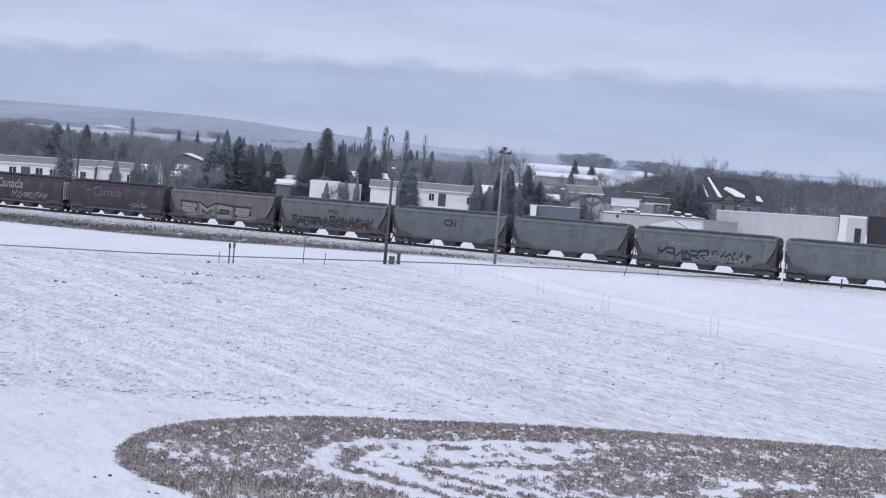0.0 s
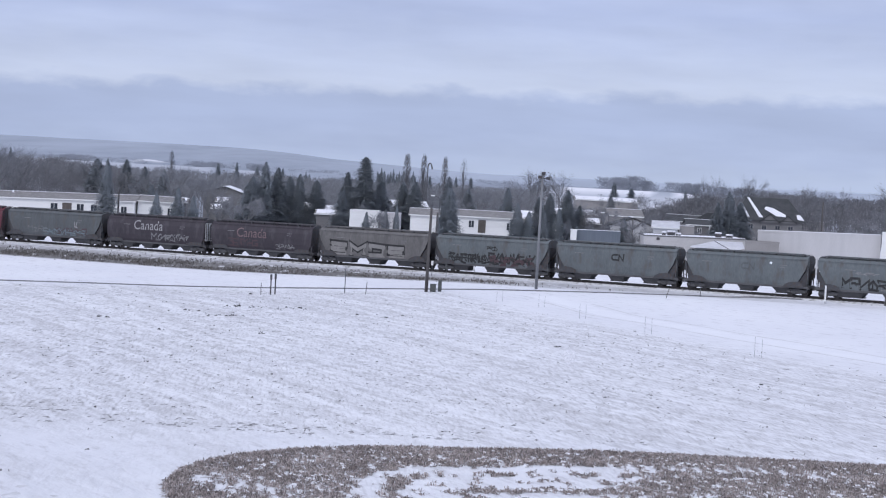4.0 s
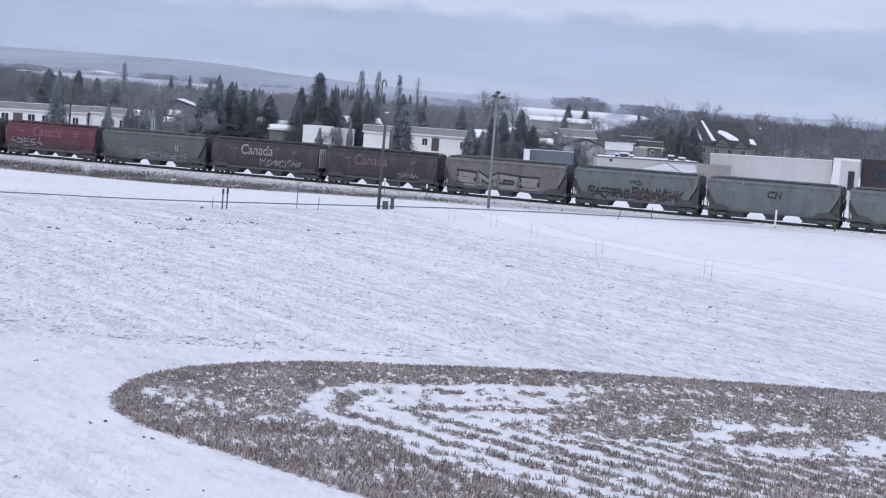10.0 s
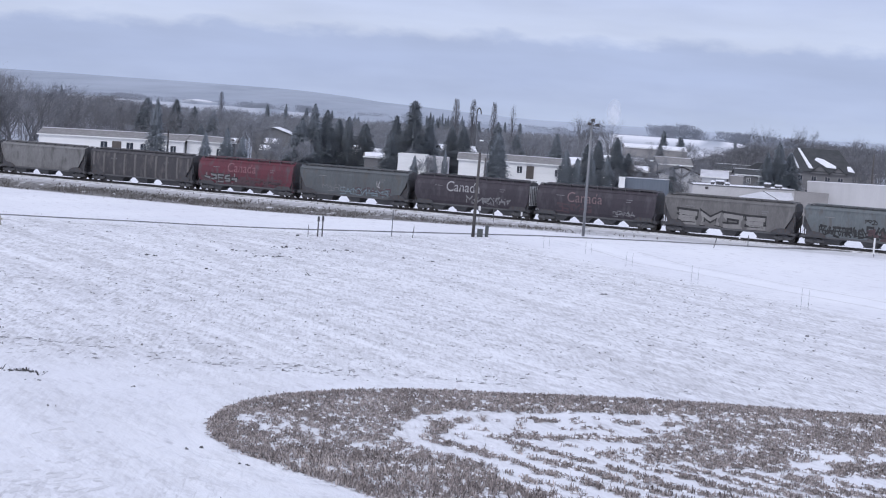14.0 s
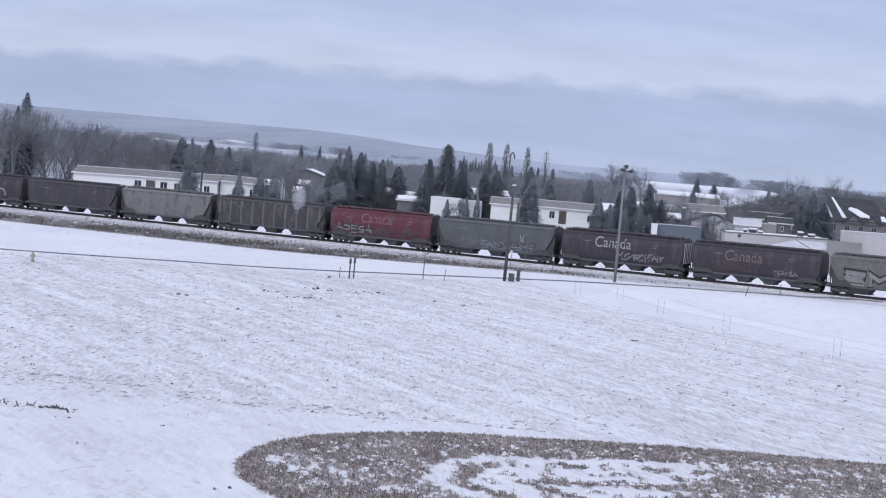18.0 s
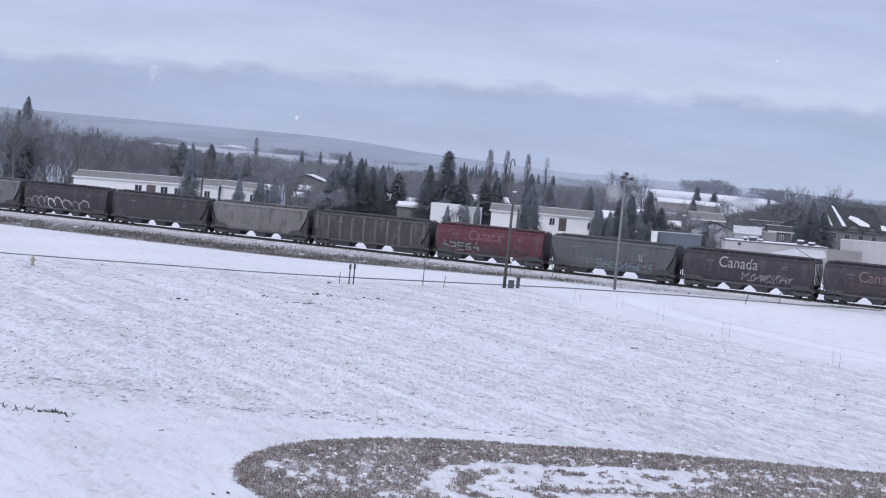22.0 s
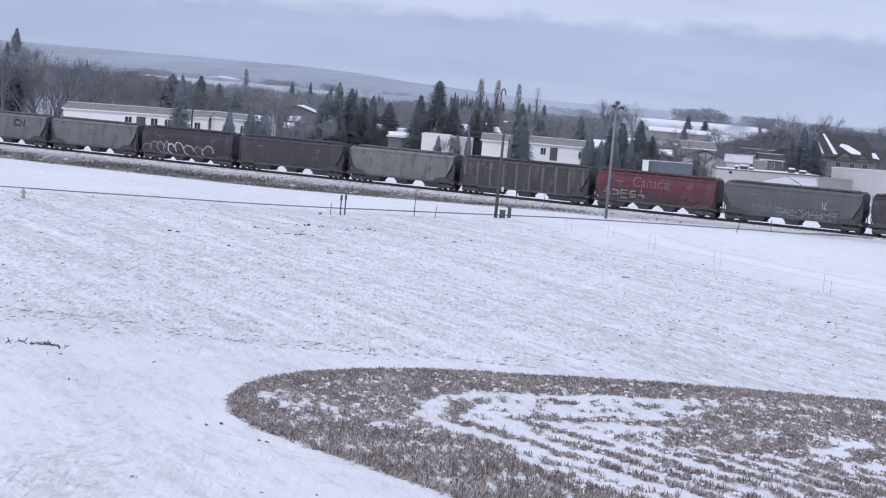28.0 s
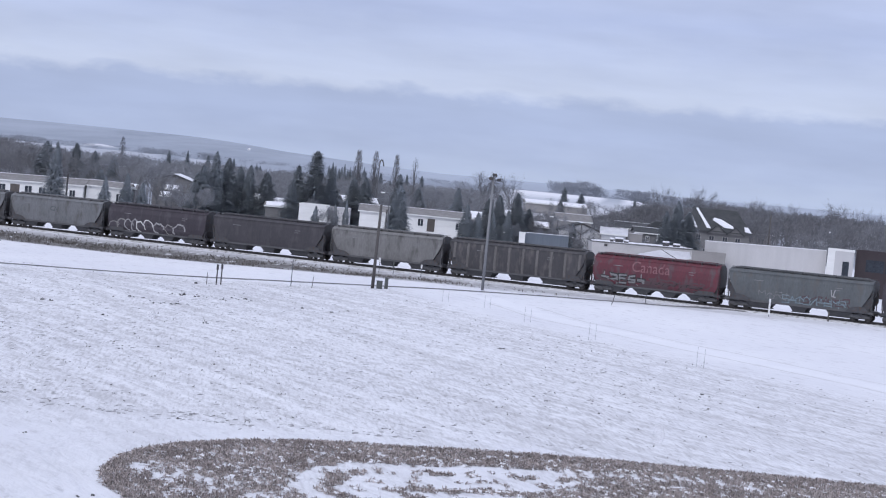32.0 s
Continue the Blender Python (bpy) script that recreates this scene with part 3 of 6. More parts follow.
def make_stubble():
    rnd = random.Random(4)
    verts, faces, flat, flat_faces = [], [], [], []
    for _ in range(88000):
        x, y = rnd.uniform(-14, 27), rnd.uniform(54, 96)
        if abs(x) > y * 0.30 + 3:
            continue
        v = stubble_density(x, y)
        if rnd.random() > (v - 0.5) * 2.6 + 0.5:
            continue
        z = ground_z(x, y)
        near = smooth01((76 - y) / 10)
        big = rnd.uniform(0.5, 1.2) * (1 + 0.8 * near)
        for _ in range(4):
            px, py = x + rnd.gauss(0, 0.06), y + rnd.gauss(0, 0.07)
            blades(verts, faces, px, py, z, rnd.uniform(0.04, 0.15) * big, rnd.uniform(0.025, 0.07), rnd, 0.32)
        # straw that lies flat between the stalks
        for _ in range(1):
            px, py, a = x + rnd.gauss(0, 0.10), y + rnd.gauss(0, 0.16), rnd.uniform(0, math.tau)
            w, l, k = rnd.uniform(0.02, 0.04), rnd.uniform(0.08, 0.18), len(flat)
            c, q, h = math.cos(a), math.sin(a), rnd.uniform(0.02, 0.05)
            flat += [(px - c * l - q * w, py - q * l + c * w, z + h), (px - c * l + q * w, py - q * l - c * w, z + h), (px + c * l + q * w, py + q * l - c * w, z + rnd.uniform(0.01, 0.08)), (px + c * l - q * w, py + q * l + c * w, z + h)]
            flat_faces.append((k, k + 1, k + 2, k + 3))
    tagged(new("stubble", raw("stubble", verts, faces, STRAW)), "curving rows of cut grey-brown stubble in snow", "stubble", kind="stuff")
    # snow caught between the stalks
    verts, faces = [], []
    for _ in range(5500):
        x, y = rnd.uniform(-14, 24), rnd.uniform(57, 96)
        d = inset(x, y)
        if d < 1.2 or rnd.random() > 0.9 * smooth01((d - 1.2) / 1.5) or noise.noise((x * 1.1, y * 0.35, 15)) < -0.12 or stubble_density(x, y) < 0.4:
            continue
        z, r, k, a = ground_z(x, y) + rnd.uniform(0.0, 0.07), rnd.uniform(0.02, 0.06), len(verts), rnd.uniform(-1.2, 0.4)
        c, q = math.cos(a), math.sin(a)
        for u, w, up in ((-2.6, -0.4, -0.03), (1.9, -0.7, -0.05), (2.7, 0.3, 0.03), (-1.9, 0.6, 0.05)):
            verts.append((x + (u * c - w * q) * r, y + (u * q + w * c) * r * 1.5, z + up))
        verts.append((x, y, z + 0.05))
        faces += [(k, k + 1, k + 4), (k + 1, k + 2, k + 4), (k + 2, k + 3, k + 4), (k + 3, k, k + 4)]
    tagged(new("caught_snow", raw("caught_snow", verts, faces, SNOW)), "small lumps of snow caught in the stubble", "snow", kind="stuff")
    tagged(new("straw_litter", raw("straw_litter", flat, flat_faces, LITTER)), "flattened brown straw lying between the stubble", "straw", kind="stuff")
    # weeds and single stalks over the field
    verts, faces = [], []
    for _ in range(3000):
        y = rnd.uniform(60, 212)
        x = rnd.uniform(-0.34 * y - 4, 0.28 * y)
        if inset(x, y) > -0.5 or x > road_centre(y) - 8 and y > 90:
            continue
        if rnd.random() > 0.25 + 0.9 * max(0, noise.noise((x * 0.09, y * 0.04, 11))) and y > 92:
            continue
        if y < 92 and rnd.random() > 0.10:
            continue
        z = ground_z(x, y)
        for _ in range(rnd.choice((1, 1, 2, 3))):
            blades(verts, faces, x + rnd.gauss(0, 0.16), y + rnd.gauss(0, 0.16), z, rnd.uniform(0.03, 0.10), rnd.uniform(0.04, 0.14), rnd, 0.9)
    tagged(new("field_weeds", raw("field_weeds", verts, faces, WEED)), "scattered dead weeds and stalks poking through snow", "weeds", kind="stuff")
    # low grey dashes painting drift shadows and thin snow, and broken wheel ruts
    verts, faces = [], []

    def dash(x, y, l, w):
        a, z, k = rnd.gauss(-0.22, 0.16), ground_z(x, y), len(verts)
        c, q = math.cos(a), math.sin(a)
        for i in range(7):
            t = i * math.tau / 7
            u, v = l * math.cos(t) * rnd.uniform(0.3, 1.3), w * math.sin(t) * rnd.uniform(0.2, 1.5)
            px, py = x + u * c - v * q, y + u * q + v * c
            verts.append((px, py, ground_z(px, py) + 0.008))
        verts.append((x, y, z + 0.014))
        faces.extend((k + i, k + (i + 1) % 7, k + 7) for i in range(7))

    for _ in range(5200):
        y = 92 + 116 * rnd.random() ** 1.15
        x = rnd.uniform(-0.36 * y - 2, 0.24 * y)
        if inset(x, y) > -2.5 or x > road_centre(y) - 9:
            continue
        if rnd.random() > 0.22 + 1.3 * max(0, noise.noise((x * 0.10 + y * 0.05, y * 0.035, 21))) - 0.10 * smooth01((x - 2) / 8) + 0.35 * smooth01((-14 - x) / 10):
            continue
        dash(x, y, rnd.uniform(0.04, 0.16), rnd.uniform(0.14, 0.32) * (1 + (y - 92) / 60))
    for x0, x1, y0, y1, n in ((-34, 0, 98.8, 95.3, 150), (-34, -8, 96.4, 94.2, 80), (-30, 8, 103.5, 99.0, 60)):
        for _ in range(n):
            u = rnd.random()
            if noise.noise((u * 11, y0, 0)) > -0.05:
                dash(x0 + (x1 - x0) * u, y0 + (y1 - y0) * u + rnd.gauss(0, 0.35), rnd.uniform(0.05, 0.20), rnd.uniform(0.12, 0.34))
    tagged(new("thin_snow_patches", raw("thin_snow_patches", verts, faces, RUTSNOW)), "small grey dashes for drift shadows, soil and stubble in thin snow", "snow patches", kind="stuff")
    faint, faint_faces = [], []
    verts, faces = faint, faint_faces
    for cx, cy, sx, sy, n in ((-16.0, 63.0, 0.9, 2.2, 60), (-14.2, 60.0, 0.8, 1.4, 40), (-12.9, 57.8, 0.6, 0.9, 26), (-14.6, 69.0, 1.6, 0.8, 14), (-17.5, 72.0, 1.5, 1.2, 12), (-12.0, 66.0, 0.8, 0.5, 6)):
        for _ in range(n):
            dash(cx + rnd.gauss(0, sx), cy + rnd.gauss(0, sy), rnd.uniform(0.06, 0.26), rnd.uniform(0.18, 0.50))
    tagged(new("rutted_snow", raw("rutted_snow", faint, faint_faces, FAINT)), "patch of snow scuffed grey by wheels", "snow", kind="stuff")
    # bare clods of earth that stand out of the snow
    verts, faces = [], []
    spots = [(-24.5, 87.0, 16, 0.6), (-23.9, 85.9, 8, 1.3), (-22.9, 86.9, 24, 0.30), (-22.6, 86.8, 10, 0.15), (-22.5, 178, 14, 1.4), (-18.4, 179.5, 12, 1.2), (-23.2, 165, 12, 1.6), (-26.5, 170, 8, 2.5), 
             (-17.2, 148.8, 3, 0.12), (-31.5, 156, 8, 1.2), (-22.0, 84.6, 5, 0.5), (-9.0, 175, 5, 2.0), (-12.5, 71.5, 4, 0.4), (-27.5, 88.0, 20, 0.8)]
    for k in range(40):
        y = 60 + 150 * rnd.random() ** 1.3
        spots.append((rnd.uniform(-0.34 * y, 0.2 * y), y, rnd.choice((1, 1, 1, 2, 3)), 0.3))
    for cx, cy, n, sp in spots:
        for _ in range(n):
            x, y = cx + rnd.gauss(0, sp), cy + rnd.gauss(0, sp * 0.55)
            if inset(x, y) > -0.3 or x > road_centre(y) - 6:
                continue
            r, z = rnd.uniform(0.02, 0.07) * (1 + max(0, y - 90) / 70), ground_z(x, y)
            h = r * rnd.uniform(0.6, 1.6)
            k = len(verts)
            for i in range(5):
                a = i * math.tau / 5 + rnd.uniform(-0.3, 0.3)
                verts.append((x + r * 1.5 * math.cos(a), y + r * math.sin(a), z - 0.02))
            for i in range(5):
                a = i * math.tau / 5 + rnd.uniform(-0.3, 0.3)
                verts.append((x + r * rnd.uniform(0.4, 1.2) * math.cos(a), y + r * 0.55 * math.sin(a), z + h * rnd.uniform(0.3, 1.0)))
            faces += [(k + i, k + (i + 1) % 5, k + 5 + (i + 1) % 5, k + 5 + i) for i in range(5)] + [tuple(range(k + 5, k + 10))]
    for cx, cy, n, sp in ((-24.4, 87.0, 14, 0.6), (-22.9, 86.9, 18, 0.28), (-22.0, 85.9, 5, 0.1), (-26.3, 87.6, 8, 0.5), (-17.2, 148.8, 4, 0.06)):
        for _ in range(n):
            x, y = cx + rnd.gauss(0, sp), cy + rnd.gauss(0, sp * 0.4)
            blades(verts, faces, x, y, ground_z(x, y), rnd.uniform(0.08, 0.24), rnd.uniform(0.05, 0.12), rnd, 0.7)
    tagged(new("earth_clods", raw("earth_clods", verts, faces, CLOD)), "dark clods of earth standing out of the snow", "clods", kind="stuff")
    # rough grass on the railway verge
    verts, faces = [], []
    for _ in range(26000):
        s = rnd.uniform(-150, 60)
        ac = -8.1 + rnd.gauss(0, 1.5)
        if rnd.random() > (0.5 + 2.2 * noise.noise((s * 0.13, ac * 0.35, 2))) * smooth01((25 - s) / 50):
            continue
        x, y, _ = track_point(s, ac)
        blades(verts, faces, x, y, ground_z(x, y), rnd.uniform(0.08, 0.30), rnd.uniform(0.05, 0.16), rnd, 0.5)
    tagged(new("verge_grass", raw("verge_grass", verts, faces, GRASS)), "tufts of dead grass along the railway verge", "grass", kind="stuff")


make_stubble()

# ---- the grain train ----
PROFILES = {
    "cylinder": [(1.30, 1.05), (1.50, 1.45), (1.60, 2.0), (1.64, 2.7), (1.58, 3.4), (1.38, 3.95), (1.05, 4.30), (0.55, 4.50)],
    "bay": [(1.46, 1.05), (1.54, 1.4), (1.58, 2.0), (1.58, 2.8), (1.56, 3.6), (1.50, 4.12), (1.15, 4.36), (0.55, 4.50)],
}


def side_y(kind, z):
    p = PROFILES[kind]
    for (y0, z0), (y1, z1) in zip(p, p[1:]):
        if z <= z1:
            return y0 + (y1 - y0) * (z - z0) / (z1 - z0)
    return p[-1][0]


def half_at(z, half, kind):
    """Half the body's length at the height z: the end sheets slope in below."""
    knee, slope = (3.3, 0.66) if kind == "bay" else (2.1, 0.55)
    return half - max(0.0, knee - z) * slope


def paint(name, c1, c2, dirt=(0.115, 0.112, 0.11)):
    return mat(name, c1, tuple(v * 0.86 for v in c2), 0.65, 0.7, 6, 0.12, stretch=(1, 1, 0.45), spread=(0.36, 0.66), c3=dirt)


GREY = paint("grey_paint", (0.20, 0.205, 0.215), (0.15, 0.155, 0.16))
GREEN = paint("green_grey_paint", (0.155, 0.174, 0.181), (0.126, 0.142, 0.149))
PALE = paint("pale_grey_paint", (0.225, 0.222, 0.22), (0.175, 0.172, 0.17))
SAND = paint("pale_taupe_paint", (0.178, 0.171, 0.168), (0.135, 0.130, 0.128))
MID = paint("mid_grey_paint", (0.128, 0.139, 0.145), (0.102, 0.111, 0.117))
RED = paint("red_paint", (0.150, 0.042, 0.056), (0.112, 0.046, 0.058), (0.105, 0.078, 0.085))
MAROON = paint("maroon_paint", (0.064, 0.054, 0.064), (0.056, 0.050, 0.060), (0.082, 0.077, 0.085))
BROWN = paint("brown_paint", (0.075, 0.070, 0.078), (0.063, 0.060, 0.068), (0.086, 0.082, 0.087))
TAUPE = paint("taupe_paint", (0.080, 0.077, 0.082), (0.064, 0.062, 0.067), (0.125, 0.115, 0.114))
POST = paint("worn_taupe_post_paint", (0.185, 0.175, 0.17), (0.125, 0.117, 0.116))
WHITE = mat("white_lettering", (0.72, 0.72, 0.70), (0.5, 0.5, 0.49), 0.6, 2, 9)
BLACK = mat("black_lettering", (0.02, 0.02, 0.022), (0.05, 0.05, 0.05), 0.6, 2, 9)
PINK = mat("faded_pink_lettering", (0.235, 0.165, 0.17), (0.13, 0.092, 0.098), 0.6, 2, 9)
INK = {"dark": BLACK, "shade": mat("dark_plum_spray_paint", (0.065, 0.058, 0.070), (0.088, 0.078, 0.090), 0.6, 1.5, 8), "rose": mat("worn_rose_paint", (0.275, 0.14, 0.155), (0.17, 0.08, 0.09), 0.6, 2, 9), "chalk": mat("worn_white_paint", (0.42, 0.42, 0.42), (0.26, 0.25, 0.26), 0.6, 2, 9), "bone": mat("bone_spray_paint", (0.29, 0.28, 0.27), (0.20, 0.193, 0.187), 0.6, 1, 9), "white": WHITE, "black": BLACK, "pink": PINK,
       "silver": mat("silver_spray_paint", (0.27, 0.27, 0.275), (0.15, 0.15, 0.155), 0.5, 2, 9),
       "teal": mat("teal_spray_paint", (0.15, 0.21, 0.25), (0.22, 0.27, 0.29), 0.5, 2, 9),
       "redink": mat("red_spray_paint", (0.092, 0.056, 0.062), (0.075, 0.053, 0.058), 0.5, 2, 9),
       "smoke": mat("grey_overspray_and_grime", (0.105, 0.062, 0.070), (0.085, 0.066, 0.072), 0.7, 1.2, 7)}


def stroke(bm, kind, pts, w, lift):
    """A painted line on the car's near side, one strip from end to end."""
    pts = [Vector(p) for p in pts]
    pts = [p for i, p in enumerate(pts) if i == 0 or (p - pts[i - 1]).length > 1e-3]
    dirs = [(q - p).normalized() for p, q in zip(pts, pts[1:])]
    prev = None
    for i, p in enumerate(pts):
        d0, d1 = dirs[max(0, i - 1)], dirs[min(i, len(dirs) - 1)]
        mean = d0 + d1
        if mean.length < 0.4:
            mean = Vector((d1.x, d1.y))
        mean.normalize()
        n = Vector((-mean.y, mean.x))
        k = w / 2 / max(0.55, abs(n.dot(Vector((-d1.y, d1.x)))))
        c = p - d1 * w * 0.3 if i == 0 else p + d0 * w * 0.3 if i == len(pts) - 1 else p
        ring = [bm.verts.new((q.x, -side_y(kind, q.y) - lift - 0.0007 * i, q.y)) for q in (c + n * k, c - n * k)]
        if prev:
            bm.faces.new((prev[0], prev[1], ring[1], ring[0]))
        prev = ring


SHAPES = {"E": (8, 6, 3, 5, 3, 0, 2), "M": (0, 6, 4, 8, 2), "O": (0, 6, 8, 2, 0), "S": (8, 6, 3, 5, 2, 0), "C": (8, 6, 0, 2), "T": (6, 8, 7, 1), "R": (0, 6, 8, 5, 3, 2), "A": (0, 7, 2, 5, 3), "I": (7, 1), "W": (6, 0, 4, 2, 8)}


def graffiti(car, kind, ink, x0, x1, z0, z1, seed, letters=6, w=0.12, fill=None, core=None, forms=""):
    rnd = random.Random(seed)
    step = (x1 - x0) / letters
    if fill:
        bm = bmesh.new()
        for i in range(letters):
            a, b = x0 + step * (i + 0.06), x0 + step * (i + 0.94)
            lo, hi = z0 + rnd.uniform(0, 0.15), z1 - rnd.uniform(0, 0.2)
            n = 4
            for k in range(n):
                za, zb = lo + (hi - lo) * k / n, lo + (hi - lo) * (k + 1) / n
                sh = rnd.uniform(-0.08, 0.08)
                bm.faces.new([bm.verts.new((x, -side_y(kind, z) - 0.006, z)) for x, z in ((a + sh, za), (b + sh, za), (b, zb), (a, zb))])
        part("graffiti_fill", bm, INK[fill], car, "sprayed graffiti colour fill")
    for i in range(letters):
        a, b = x0 + step * (i + 0.05), x0 + step * (i + 1.0)
        if forms:
            a, b = a + step * 0.10, b - step * 0.16
        zt, zb = z1 - rnd.uniform(0, 0.25), z0 + rnd.uniform(0, 0.2)
        grid = [(a + (b - a) * u + rnd.gauss(0, 0.05), zb + (zt - zb) * v + rnd.gauss(0, 0.05)) for v in (0, 0.5, 1) for u in (0, 0.5, 1)]
        form = rnd.choice(((0, 6, 8, 5, 3, 4, 2), (6, 0, 2, 1, 4, 8), (0, 7, 2, 5, 3), (8, 6, 3, 5, 2, 0), (6, 1, 8, 7, 4), (6, 0, 4, 8, 2), (0, 6, 4, 8, 2), (7, 1, 0, 2, 5, 7, 3), (8, 6, 0, 2, 5, 4)))
        if forms:
            form = SHAPES[forms[i]]
        bm = bmesh.new()
        wide = w * rnd.uniform(0.85, 1.25)
        stroke(bm, kind, [grid[k] for k in form], wide, 0.012 + 0.001 * (i % 3))
        part("graffiti", bm, INK[ink], car, "sprayed graffiti lettering")
        if core:
            bm = bmesh.new()
            stroke(bm, kind, [grid[k] for k in form], wide * 0.5, 0.018 + 0.001 * (i % 3))
            part("graffiti_fill", bm, INK[core], car, "sprayed graffiti colour fill")


def bubble_letter(car, kind, x, z, rx, rz, ink, seed):
    """A fat sprayed letter: a dark cloud-like shape with a pale outline."""
    rnd = random.Random(seed)
    n = 18
    rim = []
    for i in range(n):
        a = i * math.tau / n
        k = 1 + 0.14 * math.sin(2 * a + seed) + rnd.uniform(-0.14, 0.12)
        rim.append((x + rx * k * math.cos(a), max(1.12, z + rz * k * math.sin(a))))
    bm = bmesh.new()
    mid = bm.verts.new((x, -side_y(kind, z) - 0.010, z))
    vs = [bm.verts.new((px, -side_y(kind, pz) - 0.010, pz)) for px, pz in rim]
    for i in range(n):
        bm.faces.new((mid, vs[i], vs[(i + 1) % n]))
    part("graffiti_fill", bm, INK["shade"], car, "dark sprayed letter fill")
    bm = bmesh.new()
    first = rnd.randrange(-1, 2)
    stroke(bm, kind, [rim[i % n] for i in range(first, first + rnd.randrange(11, 16))], rnd.uniform(0.12, 0.19), 0.014)
    part("graffiti", bm, INK[ink], car, "pale sprayed letter outline")


def lettering(car, kind, words, x, z, size, material, name="lettering"):
    cu = bpy.data.curves.new("words", "FONT")
    cu.body, cu.size, cu.align_x = words, size, "CENTER"
    ob = new("words", cu)
    me0 = bpy.data.meshes.new_from_object(ob.evaluated_get(bpy.context.evaluated_depsgraph_get()))
    bpy.data.objects.remove(ob)
    verts = [(x + v.co.x, -side_y(kind, z + v.co.y) - 0.012, z + v.co.y) for v in me0.vertices]
    faces = [tuple(p.vertices) for p in me0.polygons]
    bpy.data.meshes.remove(me0)
    part(name, raw(name, verts, faces, material), material, car, "painted lettering on the car side")


def rail_mark(car, kind, x, z, s, material):
    """The railway's mark as plain bent bars."""
    bm = bmesh.new()
    w = s * 0.26
    stroke(bm, kind, [(x, z + s * 0.9), (x - s * 0.8, z + s * 0.9), (x - s * 1.05, z + s * 0.65), (x - s * 1.05, z + s * 0.3), (x - s * 0.8, z + w / 2), (x, z + w / 2)], w, 0.012)
    stroke(bm, kind, [(x + s * 0.2, z), (x + s * 0.25, z + s * 0.9), (x + s * 1.0, z + 0.05), (x + s * 1.1, z + s)], w, 0.013)
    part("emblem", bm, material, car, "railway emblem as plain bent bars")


WHEELSETS = []


def wheelset_mesh():
    bm = bmesh.new()
    tube(bm, (0, -0.85, 0), (0, 0.85, 0), 0.09, n=8)
    for s in (-1, 1):
        tube(bm, (0, s * 0.66, 0), (0, s * 0.71, 0), 0.49, n=20)
        tube(bm, (0, s * 0.71, 0), (0, s * 0.80, 0), 0.455, n=20)
        tube(bm, (0, s * 0.80, 0), (0, s * 0.86, 0), 0.20, n=10)
        for k in range(3):
            a = k * math.tau / 3
            obox(bm, 0.28 * math.cos(a) - 0.05, 0.28 * math.cos(a) + 0.05, s * 0.80 - 0.02, s * 0.80 + 0.02, 0.28 * math.sin(a) - 0.05, 0.28 * math.sin(a) + 0.05)
    return mesh_of(bm, "wheelset", WHEEL)


def truck_mesh():
    bm = bmesh.new()
    for s in (-1, 1):
        pts = [(-1.25, 0.62), (-1.05, 0.70), (-0.35, 0.78), (0.35, 0.78), (1.05, 0.70), (1.25, 0.62), (1.25, 0.42), (0.95, 0.40), (0.45, 0.22), (-0.45, 0.22), (-0.95, 0.40), (-1.25, 0.42)]
        prism(bm, pts, s * 1.02 - 0.09, s * 1.02 + 0.09)
        for k in (-0.16, 0.0, 0.16):
            tube(bm, (k, s * 1.14, 0.30), (k, s * 1.14, 0.60), 0.07, n=6)
        for k in (-0.9, 0.9):
            obox(bm, k - 0.16, k + 0.16, s * 1.12 - 0.05, s * 1.12 + 0.05, 0.36, 0.64)
    obox(bm, -0.22, 0.22, -1.1, 1.1, 0.55, 0.86)
    return mesh_of(bm, "truck", UNDER)


WHEEL_MESH, TRUCK_MESH = wheelset_mesh(), truck_mesh()


